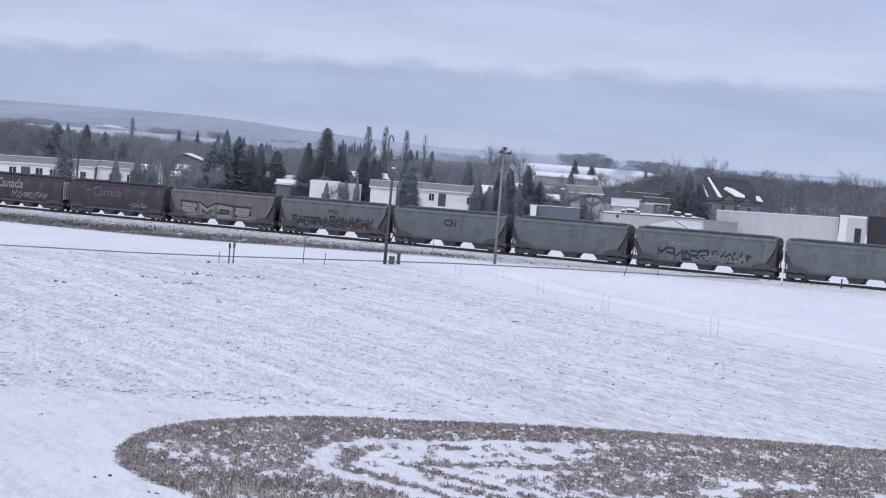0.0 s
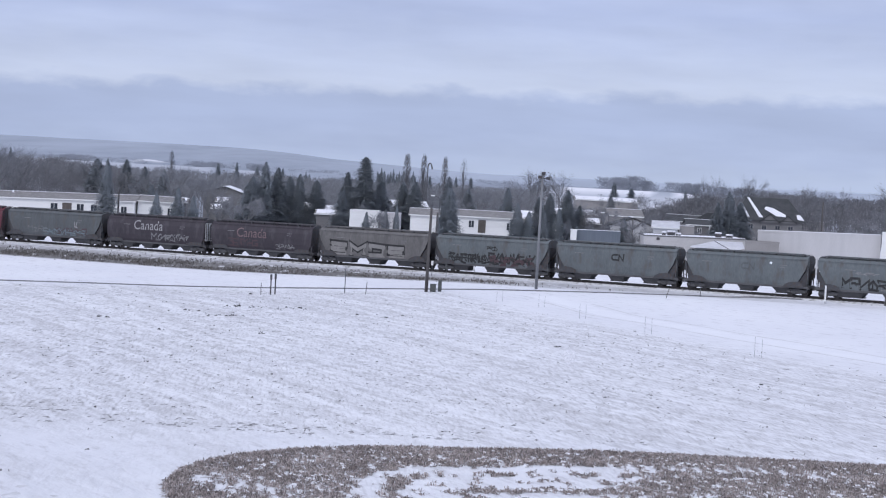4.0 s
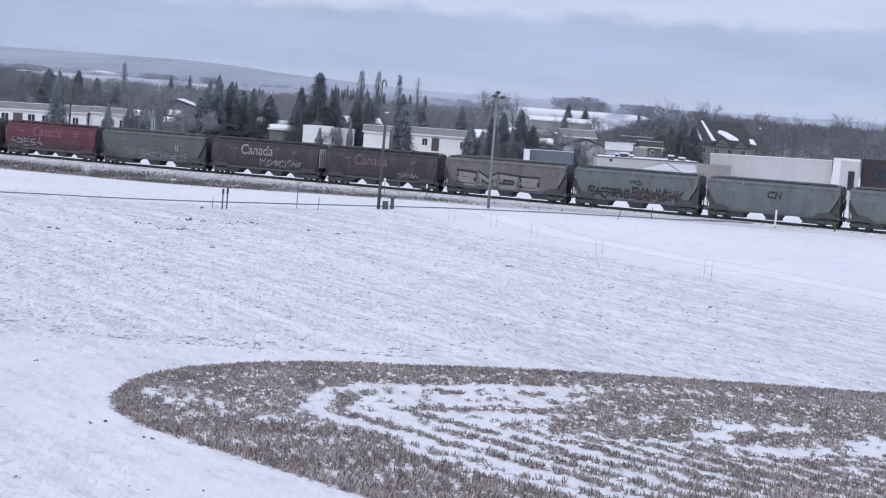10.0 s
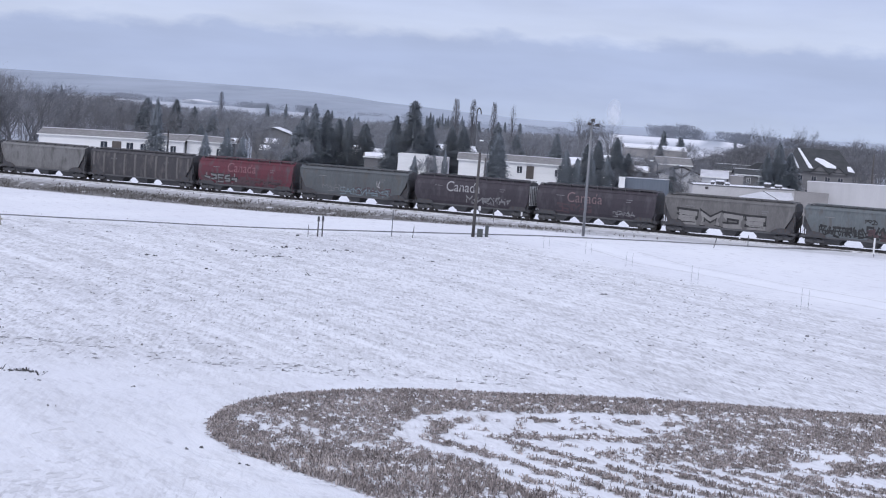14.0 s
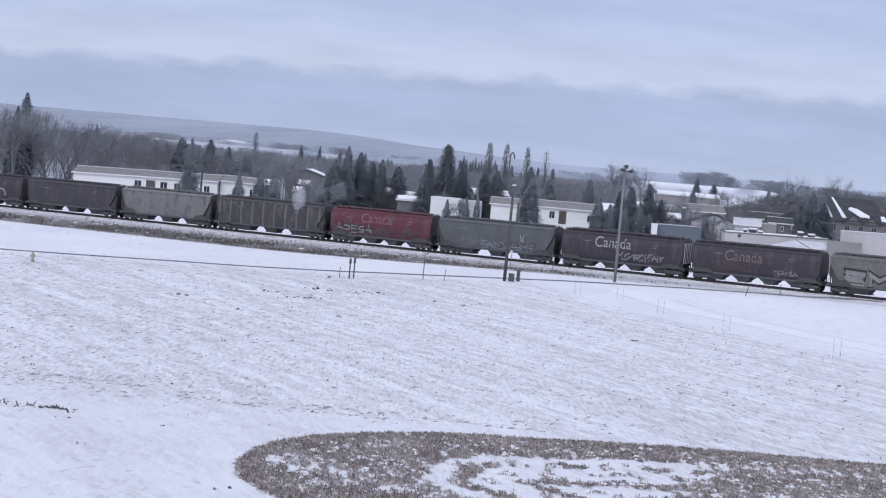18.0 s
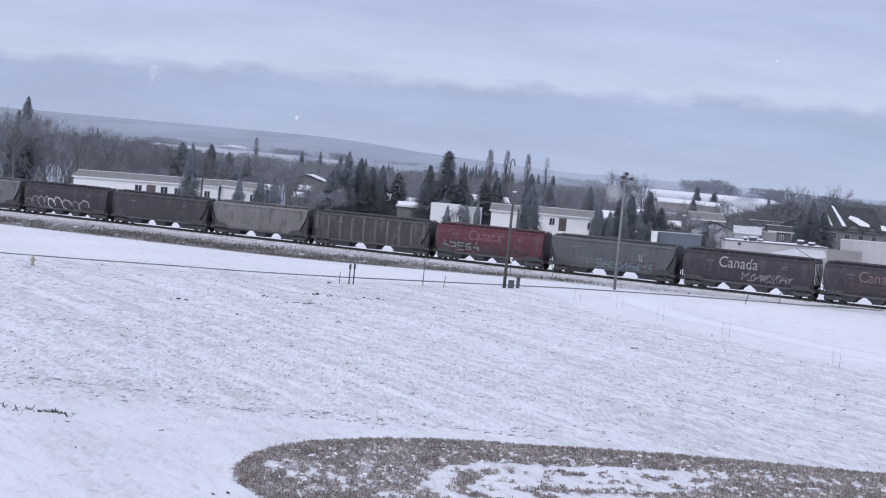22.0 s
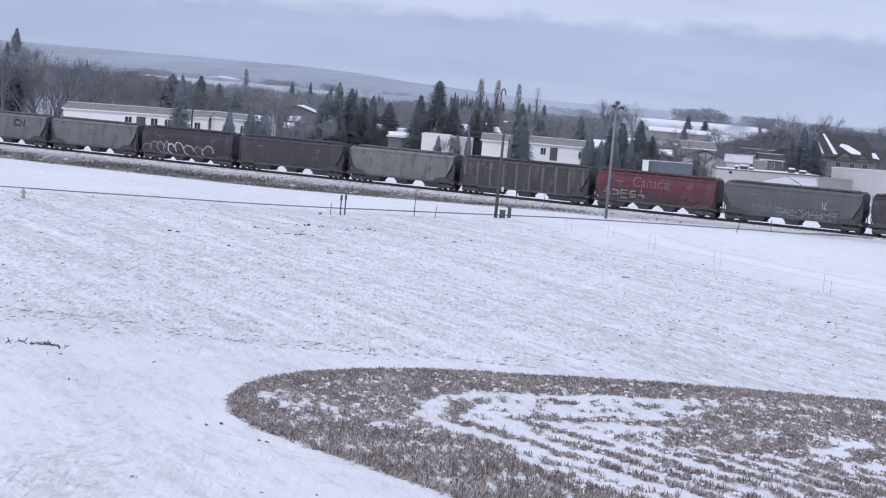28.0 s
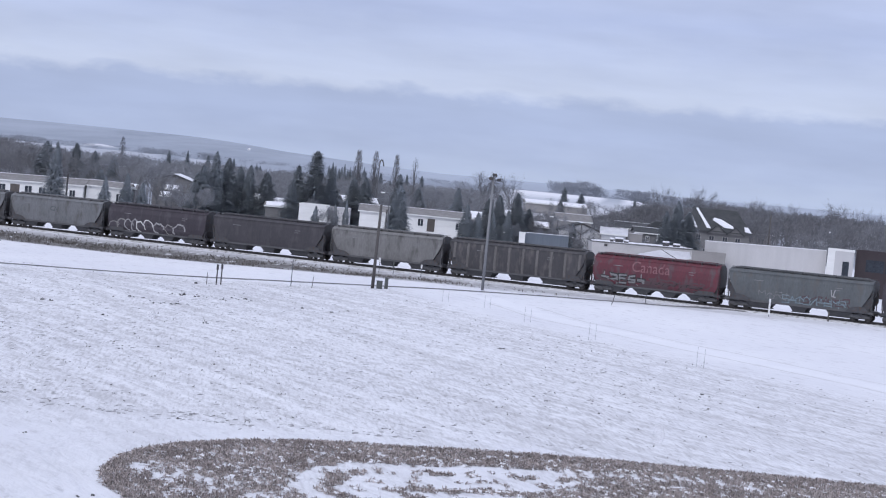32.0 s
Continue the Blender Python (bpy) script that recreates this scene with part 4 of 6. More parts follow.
def hopper_car(label, length, kind, material, bays, ribs=0, roof=None):
    car = thing("hopper_car", label, "hopper car", group="cars of the grain train")
    half = (length - 1.25) / 2
    prof = PROFILES[kind]
    bm = bmesh.new()
    rows_ = []
    for sgn in (-1, 1):
        for y, z in prof:
            h = half_at(z, half, kind)
            rows_.append((sgn, [bm.verts.new((x, sgn * y, z)) for x in (-h, -h * 0.5, 0, h * 0.5, h)]))
    a = [r for s, r in rows_ if s < 0]
    b = [r for s, r in rows_ if s > 0]
    loop = a + b[::-1]
    for r0, r1 in zip(loop, loop[1:]):
        for i in range(4):
            bm.faces.new((r0[i], r0[i + 1], r1[i + 1], r1[i]))
    for i in range(4):
        bm.faces.new((loop[0][i], loop[-1][i], loop[-1][i + 1], loop[0][i + 1]))
    part("body", bm, material, car)
    # end sheets coloured dark for the shade under the slope
    for end in (0, -1):
        bm = bmesh.new()
        for (y0, z0), (y1, z1) in zip(prof, prof[1:]):
            va = [bm.verts.new((math.copysign(half_at(z, half, kind) - 0.004, end + 0.5), y, z)) for y, z in ((-y0, z0), (y0, z0), (y1, z1), (-y1, z1))]
            bm.faces.new(va)
        part("end_sheet", bm, DARK, car, "sloping end sheet darkened for shade")
    # roof rim, walkway and the long hatch
    for s in (-1, 1):
        bm = bmesh.new()
        e = side_y(kind, 4.05) + 0.03
        obox(bm, -half, half, s * e - 0.05, s * e + 0.05, 4.02, 4.13)
        part("eave_rail", bm, material, car)
        bm = bmesh.new()
        obox(bm, -half + 0.2, half - 0.2, s * 0.86 - 0.22, s * 0.86 + 0.22, 4.56, 4.61)
        for k in range(9):
            x = -half + 0.6 + k * (2 * half - 1.2) / 8
            obox(bm, x - 0.03, x + 0.03, s * 0.86 - 0.2, s * 0.86 + 0.2, 4.28, 4.56)
        part("roof_walkway", bm, UNDER, car)
    bm = bmesh.new()
    n = 5 if bays == 4 else 4
    for k in range(n):
        w = (2 * half - 1.6) / n
        x = -half + 0.8 + k * w
        obox(bm, x + 0.05, x + w - 0.05, -0.4, 0.4, 4.48, 4.68)
    part("roof_hatch", bm, roof or material, car, bevel=0.03)
    # sills and the framing at the ends
    for s in (-1, 1):
        bm = bmesh.new()
        e = side_y(kind, 1.1)
        obox(bm, -half - 0.2, half + 0.2, s * (e - 0.02) - 0.06, s * (e - 0.02) + 0.10, 0.92, 1.12)
        part("side_sill", bm, UNDER, car)
    for s in (-1, 1):
        bm = bmesh.new()
        obox(bm, min(s * (half - 2.4), s * (half + 0.3)), max(s * (half - 2.4), s * (half + 0.3)), -0.3, 0.3, 0.75, 1.08)
        obox(bm, min(s * (half + 0.12), s * (half + 0.32)), max(s * (half + 0.12), s * (half + 0.32)), -1.5, 1.5, 0.85, 1.15)
        for y in (-1.35, 1.35):
            tube(bm, (s * (half - 0.1), y, 1.1), (s * (half - 0.1), y, 3.6), 0.085, n=4)
        knee = 3.2 if kind == "bay" else 2.0
        for y in (-1.3, 1.2):
            prism(bm, [(s * (half - 2.0), 1.12), (s * (half - 0.30), 1.12), (s * (half - 0.22), 1.75), (s * (half + 0.12), 2.1), (s * (half + 0.12), knee), (s * (half_at(1.15, half, kind) - 0.15), 1.18)], y, y + 0.08)
        xs = sorted((s * (half - 2.2), s * (half + 0.1)))
        obox(bm, xs[0], xs[1], -1.45, 1.45, 1.10, 1.2)
        xs = sorted((s * (half - 1.75), s * (half - 0.95)))
        obox(bm, xs[0], xs[1], -0.75, 0.75, 1.2, 2.1)
        xs = sorted((s * (half - 0.75), s * (half - 0.25)))
        obox(bm, xs[0], xs[1], -1.1, -0.5, 1.2, 1.62)
        part("end_frame", bm, DARK, car)
        bm = bmesh.new()
        for y in (-1.52, -1.08):
            tube(bm, (s * (half + 0.05), y, 0.7), (s * (half + 0.05), y, 4.3), 0.025, n=4)
        for k in range(9):
            tube(bm, (s * (half + 0.05), -1.52, 0.8 + k * 0.4), (s * (half + 0.05), -1.08, 0.8 + k * 0.4), 0.02, n=4)
        part("ladder", bm, material, car)
        bm = bmesh.new()
        xs = sorted((s * (half + 0.2), s * (half + 0.52)))
        obox(bm, xs[0], xs[1], -0.12, 0.12, 0.72, 0.98)
        part("coupler", bm, UNDER, car, bevel=0.03)
    # black plates added over the trucks for the bolster webs and shade
    for s in (-1, 1):
        for side in (-1, 1):
            e = side_y(kind, 1.35)
            bm = bmesh.new()
            y0, y1 = sorted((side * (e + 0.015), side * (e + 0.055)))
            prism(bm, [(s * (half - u), z) for u, z in ((3.0, 1.0), (2.75, 1.30), (2.2, 1.55), (1.3, 1.66), (0.7, 1.56), (0.35, 1.30), (0.3, 1.0))], y0, y1)
            part("bolster_plate", bm, DARK, car, "black plate added for the bolster and shade over the truck")
    bm = bmesh.new()
    tube(bm, (-half - 0.16, -0.55, 2.3), (-half - 0.20, -0.55, 2.3), 0.28, n=14)
    tube(bm, (-half - 0.18, -0.55, 2.3), (-half - 0.02, -0.55, 2.3), 0.05, n=6)
    part("brake_wheel", bm, DARK, car)
    # hoppers underneath
    if bays == 3:
        spans = [(-half + 2.3, -3.2, -half + 2.4, -3.8), (-1.25, 1.25, -0.75, 0.75), (3.2, half - 2.3, 3.8, half - 2.4)]
    else:
        spans = [(k * 3.5 - 1.5, k * 3.5 + 1.5, k * 3.5 - 0.55, k * 3.5 + 0.55) for k in (-1.5, -0.5, 0.5, 1.5)]
    for t0, t1, b0, b1 in spans:
        xc, w = (b0 + b1) / 2, (b1 - b0) / 0.26
        bm = bmesh.new()
        top = [(t0, -1.25), (t1, -1.25), (t1, 1.25), (t0, 1.25)]
        bot = [(b0, -0.8), (b1, -0.8), (b1, 0.8), (b0, 0.8)]
        va = [bm.verts.new((x, y, 1.10)) for x, y in top]
        vb = [bm.verts.new((x, y, 0.34)) for x, y in bot]
        bm.faces.new(va)
        bm.faces.new(vb[::-1])
        for i in range(4):
            j = (i + 1) % 4
            bm.faces.new((va[i], va[j], vb[j], vb[i]))
        obox(bm, xc - w * 0.15, xc + w * 0.15, -0.85, 0.85, 0.26, 0.36)
        part("discharge_hopper", bm, UNDER, car)
    for k in range(ribs):
        x = -half + 0.7 + k * (2 * half - 1.4) / (ribs - 1)
        if abs(x) > half_at(1.3, half, kind):
            lo = 3.3 - (half - abs(x)) / 0.66
        else:
            lo = 1.12
        bm = bmesh.new()
        for z0, z1 in zip([lo, 2.0, 2.8, 3.6] if lo < 2 else [lo, 3.6], [2.0, 2.8, 3.6, 4.05] if lo < 2 else [3.6, 4.05]):
            if z1 <= z0:
                continue
            y0, y1 = side_y(kind, z0), side_y(kind, z1)
            va = [bm.verts.new((x + dx, -y - o, z)) for z, y in ((z0, y0), (z1, y1)) for dx, o in ((-0.20, 0), (-0.15, 0.09), (0.15, 0.09), (0.20, 0))]
            for i in range(3):
                bm.faces.new((va[i], va[i + 1], va[i + 5], va[i + 4]))
        part("side_post", bm, POST if material is TAUPE else material, car)
    for s in (-1, 1):
        tr = part("truck", TRUCK_MESH, DARK, car)
        tr.location = (s * (half - 1.35), 0, 0)
        for k in (-0.9, 0.9):
            ws = part("wheelset", WHEEL_MESH, WHEEL, tr)
            ws.location = (k, 0, 0.455)
            WHEELSETS.append((ws, k))
    return car


GAPS = [-136.6, -118.6, -100.6, -82.65, -64.7, -45.55, -27.6, -7.3, 10.4, 29.3, 47.8, 65.9, 84.2, 101.85, 119.5, 136.3, 155.6, 174.0, 192.2]
CARS = []


def make_train():
    kinds = [
        ("grey covered grain hopper car", "bay", GREY, 3, 0),
        ("grey covered hopper car with a large dark emblem", "bay", GREY, 3, 0),
        ("grey covered hopper car with a faint emblem", "bay", GREY, 3, 0),
        ("dark maroon cylindrical hopper car with outlined graffiti", "cylinder", MAROON, 4, 0),
        ("dark brown covered hopper car with weathered sides", "bay", BROWN, 3, 0),
        ("pale grey covered hopper car with slanted end sheets", "bay", PALE, 3, 0),
        ("rusty taupe hopper car with vertical side posts", "bay", TAUPE, 3, 10),
        ("bright red cylindrical hopper car with silver graffiti", "cylinder", RED, 4, 0),
        ("dark grey covered hopper car with teal graffiti", "bay", MID, 3, 0),
        ("dark maroon cylindrical hopper car with white lettering", "cylinder", MAROON, 4, 0),
        ("dark maroon cylindrical hopper car with faded pink lettering", "cylinder", MAROON, 4, 0),
        ("pale taupe hopper car with wide block graffiti", "bay", SAND, 3, 0),
        ("green-grey hopper car with black and red graffiti", "bay", GREEN, 3, 0),
        ("green-grey covered hopper car with a black emblem", "bay", GREEN, 3, 0),
        ("green-grey covered hopper car with a faint emblem", "bay", GREEN, 3, 0),
        ("green-grey hopper car with dark graffiti along the sill", "bay", GREEN, 3, 0),
        ("green-grey covered hopper car with plain sides", "bay", GREEN, 3, 0),
        ("green-grey covered grain hopper car", "bay", GREEN, 3, 0),
    ]
    for (label, kind, m, bays, ribs), g0, g1 in zip(kinds, GAPS, GAPS[1:]):
        car = hopper_car(label, g1 - g0, kind, m, bays, ribs)
        CARS.append((car, (g0 + g1) / 2))
    c = [q[0] for q in CARS]
    rail_mark(c[1], "bay", 3.0, 2.75, 0.95, BLACK)
    rail_mark(c[2], "bay", -0.2, 2.6, 0.6, MID)
    for x, z, rx, rz, ink, seed in ((-7.3, 1.65, 0.8, 0.55, "bone", 1), (-6.0, 1.95, 0.75, 0.60, "bone", 6), (-4.7, 1.85, 0.65, 0.75, "chalk", 2), (-3.7, 1.8, 0.5, 0.95, "chalk", 7), (-2.7, 1.75, 0.65, 0.70, "white", 3),
                                    (-1.2, 1.85, 0.9, 0.75, "white", 4), (0.5, 1.75, 0.8, 0.75, "chalk", 8), (2.4, 1.7, 0.75, 0.65, "bone", 9), (4.0, 1.7, 1.1, 0.70, "chalk", 5)):
        bubble_letter(c[3], "cylinder", x, z, rx, rz, ink, seed)
    lettering(c[7], "cylinder", "Canada", -0.6, 2.8, 1.7, INK["rose"])
    graffiti(c[7], "cylinder", "dark", -7.2, -1.2, 1.3, 2.5, 3, 5, 0.46, core="silver", forms="ARESA")
    graffiti(c[7], "cylinder", "smoke", 1.8, 6.4, 1.5, 2.3, 41, 6, 0.14)
    # broad strokes that darken the lower side, added in place of grime
    graffiti(c[7], "cylinder", "smoke", -1.4, 1.6, 1.3, 2.2, 42, 4, 0.35)
    graffiti(c[7], "cylinder", "smoke", -7.6, 7.4, 1.12, 1.75, 43, 13, 0.5)
    graffiti(c[7], "cylinder", "dark", -1.0, 6.2, 1.15, 2.0, 5, 9, 0.10)
    graffiti(c[8], "bay", "teal", -2.0, 5.8, 1.2, 2.1, 7, 9, 0.10)
    graffiti(c[8], "bay", "smoke", 0.4, 6.2, 1.3, 2.3, 17, 7, 0.12)
    graffiti(c[8], "bay", "chalk", 3.9, 4.5, 2.3, 3.2, 9, 1, 0.10)
    graffiti(c[8], "bay", "silver", -5.0, -1.0, 1.5, 2.3, 8, 4, 0.05)
    lettering(c[9], "cylinder", "Canada", -1.2, 2.7, 1.75, INK["chalk"])
    graffiti(c[9], "cylinder", "silver", -0.6, 6.0, 1.4, 2.3, 21, 8, 0.17)
    lettering(c[10], "cylinder", "Canada", -1.5, 2.6, 1.7, PINK)
    graffiti(c[10], "cylinder", "smoke", -5.4, -0.5, 1.4, 2.4, 14, 6, 0.14)
    graffiti(c[10], "cylinder", "silver", 2.6, 5.6, 1.4, 2.1, 15, 5, 0.09)
    graffiti(c[11], "bay", "dark", -6.8, 5.2, 1.35, 2.6, 30, 4, 0.85, core="bone", forms="EMOE")
    graffiti(c[12], "bay", "black", -6.0, -0.6, 1.3, 2.3, 31, 7, 0.22, forms="SACTRIE")
    graffiti(c[12], "bay", "black", -6.2, -0.4, 1.35, 2.4, 38, 9, 0.15)
    graffiti(c[12], "bay", "redink", -0.2, 6.2, 1.2, 2.3, 34, 8, 0.26)
    graffiti(c[12], "bay", "black", -0.3, 6.3, 1.35, 2.6, 32, 9, 0.26)
    graffiti(c[12], "bay", "black", -0.6, 0.9, 2.9, 3.5, 35, 2, 0.10)
    rail_mark(c[13], "bay", 0.3, 2.65, 0.75, BLACK)
    rail_mark(c[14], "bay", 0.3, 2.65, 0.75, MID)
    graffiti(c[15], "bay", "black", -6.0, 6.0, 1.3, 2.45, 33, 11, 0.26)
    graffiti(c[15], "bay", "bone", -1.2, 5.4, 1.35, 2.3, 37, 8, 0.10)
    graffiti(c[15], "bay", "silver", -4.5, -1.5, 2.8, 3.2, 36, 4, 0.08)
    rail_mark(c[16], "bay", 0.3, 2.65, 0.75, MID)
    # pale ribbed panel on one car end
    half = (GAPS[10] - GAPS[9] - 1.25) / 2
    bm = bmesh.new()
    obox(bm, half + 0.06, half + 0.10, -1.35, 1.1, 1.7, 4.0)
    part("end_panel", bm, SIGNWHITE, c[9], "pale panel on the car end")
    for k in range(5):
        bm = bmesh.new()
        obox(bm, half + 0.101, half + 0.16, -1.2 + k * 0.5, -1.1 + k * 0.5, 1.75, 3.95)
        part("panel_rib", bm, DARK, c[9])
    # small reporting marks at each end, too small to read
    for i, (car, _) in enumerate(CARS):
        kind = kinds[i][1]
        for x, z, w in ((-5.6, 3.3, 1.2), (4.4, 3.35, 0.8), (4.4, 3.1, 0.6)):
            bm = bmesh.new()
            stroke(bm, kind, [(x, z), (x + w, z)], 0.06, 0.011)
            part("stencil", bm, INK["silver"], car, "stencilled marks too small to read")

    # the bodies stand a little taller than the trucks' scale
    for car, _ in CARS:
        for p in car.children:
            if not p.name.startswith("truck"):
                p.location.z, p.scale.z = -0.105, 1.1

make_train()

# ---- poles, posts and boxes by the railway ----


def base_at(x, y, turn=0.0):
    return pose(x, y, ground_z(x, y), 0, 0, turn)


def floodlight_pole(x, y, h):
    ob = thing("light_pole", "tall grey pole with floodlights at the top", "light pole", base_at(x, y))
    bm = bmesh.new()
    tube(bm, (0, 0, -0.3), (0, 0, h), 0.19, 0.13, 12)
    part("pole", bm, PALEPOLE, ob, smooth=True)
    bm = bmesh.new()
    tube(bm, (-0.35, 0, h - 0.45), (0.75, 0, h - 0.45), 0.06, n=6)
    part("crossarm", bm, DARK, ob)
    for dx, dz in ((0.68, -0.45), (-0.3, -0.35), (0.12, 0.12)):
        bm = bmesh.new()
        obox(bm, dx - 0.24, dx + 0.24, -0.3, 0.2, h + dz - 0.16, h + dz + 0.2)
        part("floodlight", bm, DARK, ob, "dark floodlight head", bevel=0.04)


def wooden_pole(x, y, h, lean=0.0):
    ob = thing("utility_pole", "dark weathered wooden utility pole", "utility pole", base_at(x, y) @ pose(0, 0, 0, 0, lean, 0))
    bm = bmesh.new()
    tube(bm, (0, 0, -0.3), (0, 0, h), 0.20, 0.14, 10)
    part("pole", bm, TIMBER, ob, smooth=True)
    bm = bmesh.new()
    tube(bm, (0, -0.17, h - 0.5), (0, -0.36, h - 0.35), 0.05, n=6)
    part("insulator", bm, DARK, ob)
    return ob


def post(x, y, h, r=0.05, material=TIMBER, label="weathered wooden fence post in snow", lean=0.0, cap=None, name="fence_post"):
    ob = thing(name, label, "post", base_at(x, y) @ pose(0, 0, 0, 0, lean, 0), group="posts by the railway")
    bm = bmesh.new()
    tube(bm, (0, 0, -0.2), (0, 0, h), r, r * 0.85, 8)
    part("shaft", bm, material, ob)
    if cap:
        bm = bmesh.new()
        tube(bm, (0, 0, h - cap), (0, 0, h + 0.03), r * 1.7, r * 1.5, 8)
        part("cap", bm, DARK, ob)
    return ob


floodlight_pole(6.4, 231.0, 13.95)
wooden_pole(-6.5, 216.5, 9.6, 0.6)
post(-23.2, 198, 1.25, 0.04)
post(-22.3, 199, 2.1, 0.075, cap=0.5, label="dark marker post with a thick cap")
post(-21.9, 199.6, 2.15, 0.075, cap=0.5, label="dark marker post with a thick cap")
post(-15.2, 208.5, 2.9, 0.05, POLEGREY, "thin tall grey metal marker post", name="marker_post")
post(-12.8, 207.0, 1.3, 0.04, lean=5)


def fire_hydrant(x, y):
    ob = thing("fire_hydrant", "pale yellow fire hydrant standing in the snow", "hydrant", base_at(x, y))
    for name, p, q, r0, r1 in (("flange", 0.02, 0.10, 0.24, 0.24), ("barrel", 0.10, 0.72, 0.15, 0.15), ("bonnet", 0.72, 0.95, 0.18, 0.08), ("cap_nut", 0.95, 1.03, 0.05, 0.05)):
        bm = bmesh.new()
        tube(bm, (0, 0, p), (0, 0, q), r0, r1, 12)
        part(name, bm, HYDRANT, ob)
    for s in (-1, 1):
        bm = bmesh.new()
        tube(bm, (s * 0.1, 0, 0.58), (s * 0.27, 0, 0.58), 0.085, 0.085, 10)
        part("outlet", bm, HYDRANT, ob)


HYDRANT = mat("pale_yellow_enamel", (0.42, 0.40, 0.33), (0.33, 0.315, 0.26), 0.5, 3, 12)
fire_hydrant(-51.3, 181.5)
post(21.6, 224.5, 1.3, 0.05, lean=14)
post(26.2, 230.0, 1.4, 0.05, POLEGREY)
post(47.2, 224.0, 1.15, 0.11, TIMBER, "short stout grey wooden post in snow")
for x, y, h in ((1.5, 203.5, 1.7), (5.9, 199.0, 1.6), (9.5, 185.0, 1.8), (14.6, 169.6, 1.9), (21.8, 151.2, 2.0)):
    for k, d in enumerate((0.0, 0.62)):
        post(x + d, y + d * 0.4, (h - 0.15 * k) * 0.85, 0.013, PALEPOLE, "thin grey metal stake standing in snow", name="stake")


def utility_box(x, y, w, h, label):
    ob = thing("utility_box", label, "utility box", base_at(x, y, 8))
    bm = bmesh.new()
    obox(bm, -w / 2, w / 2, -0.3, 0.3, -0.1, h)
    part("cabinet", bm, BOXGREY, ob, bevel=0.03)
    bm = bmesh.new()
    obox(bm, -w / 2 - 0.04, w / 2 + 0.04, -0.34, 0.34, h + 0.004, h + 0.06)
    part("lid", bm, BOXGREY, ob)


BOXGREY = mat("grey_green_box", (0.11, 0.118, 0.116), (0.08, 0.085, 0.083), 0.6, 2, 9)
utility_box(-5.75, 217.0, 0.62, 0.85, "squat grey utility cabinet beside the pole")
utility_box(-5.0, 218.0, 0.36, 1.25, "narrow upright grey utility pedestal")


def track_sign(s, across, h, label, board=(0.2, 0.5), white=True):
    ob = thing("railway_sign", label, "sign", Matrix.Translation((*track_point(s, across)[:2], ground_z(*track_point(s, across)[:2]))) @ pose(0, 0, 0, 0, 0, -20))
    bm = bmesh.new()
    tube(bm, (0, 0, -0.2), (0, 0, h), 0.045, n=6)
    part("sign_post", bm, POLEGREY, ob)
    bm = bmesh.new()
    obox(bm, -board[0], board[0], -0.075, -0.05, h - board[1] * 2, h)
    part("board", bm, SIGNWHITE if white else BOXGREY, ob, bevel=0.008)


track_sign(47.4, -3.9, 2.2, "white upright railway marker board", (0.11, 0.95))
track_sign(-5.5, -4.3, 2.0, "small white railway sign on a thin post", (0.16, 0.3))
track_sign(-3.2, -4.6, 1.9, "thin railway marker post with grey plate", (0.10, 0.45), False)
track_sign(0.8, -4.4, 1.7, "thin railway marker post with white plate", (0.12, 0.25))

# ---- the town behind the train ----


def window(parent, x, z, w, h, y=-0.0, trim=None):
    fr = part("window_frame", frame_mesh(w, h, trim or SIDING), SIDING, parent)
    fr.location = (x, y, z)
    bm = bmesh.new()
    obox(bm, -w / 2, w / 2, -0.02, 0.0, -h / 2, h / 2)
    pn = part("pane", bm, GLASS, fr, "dark window glass")
    return pn


def frame_mesh(w, h, trim):
    bm = bmesh.new()
    t = 0.09
    for x0, x1, z0, z1 in ((-w / 2 - t, w / 2 + t, h / 2, h / 2 + t), (-w / 2 - t, w / 2 + t, -h / 2 - t, -h / 2), (-w / 2 - t, -w / 2, -h / 2, h / 2), (w / 2, w / 2 + t, -h / 2, h / 2), (-0.03, 0.03, -h / 2, h / 2)):
        obox(bm, x0, x1, -0.06, 0.03, z0, z1)
    return mesh_of(bm, "window_frame", trim)


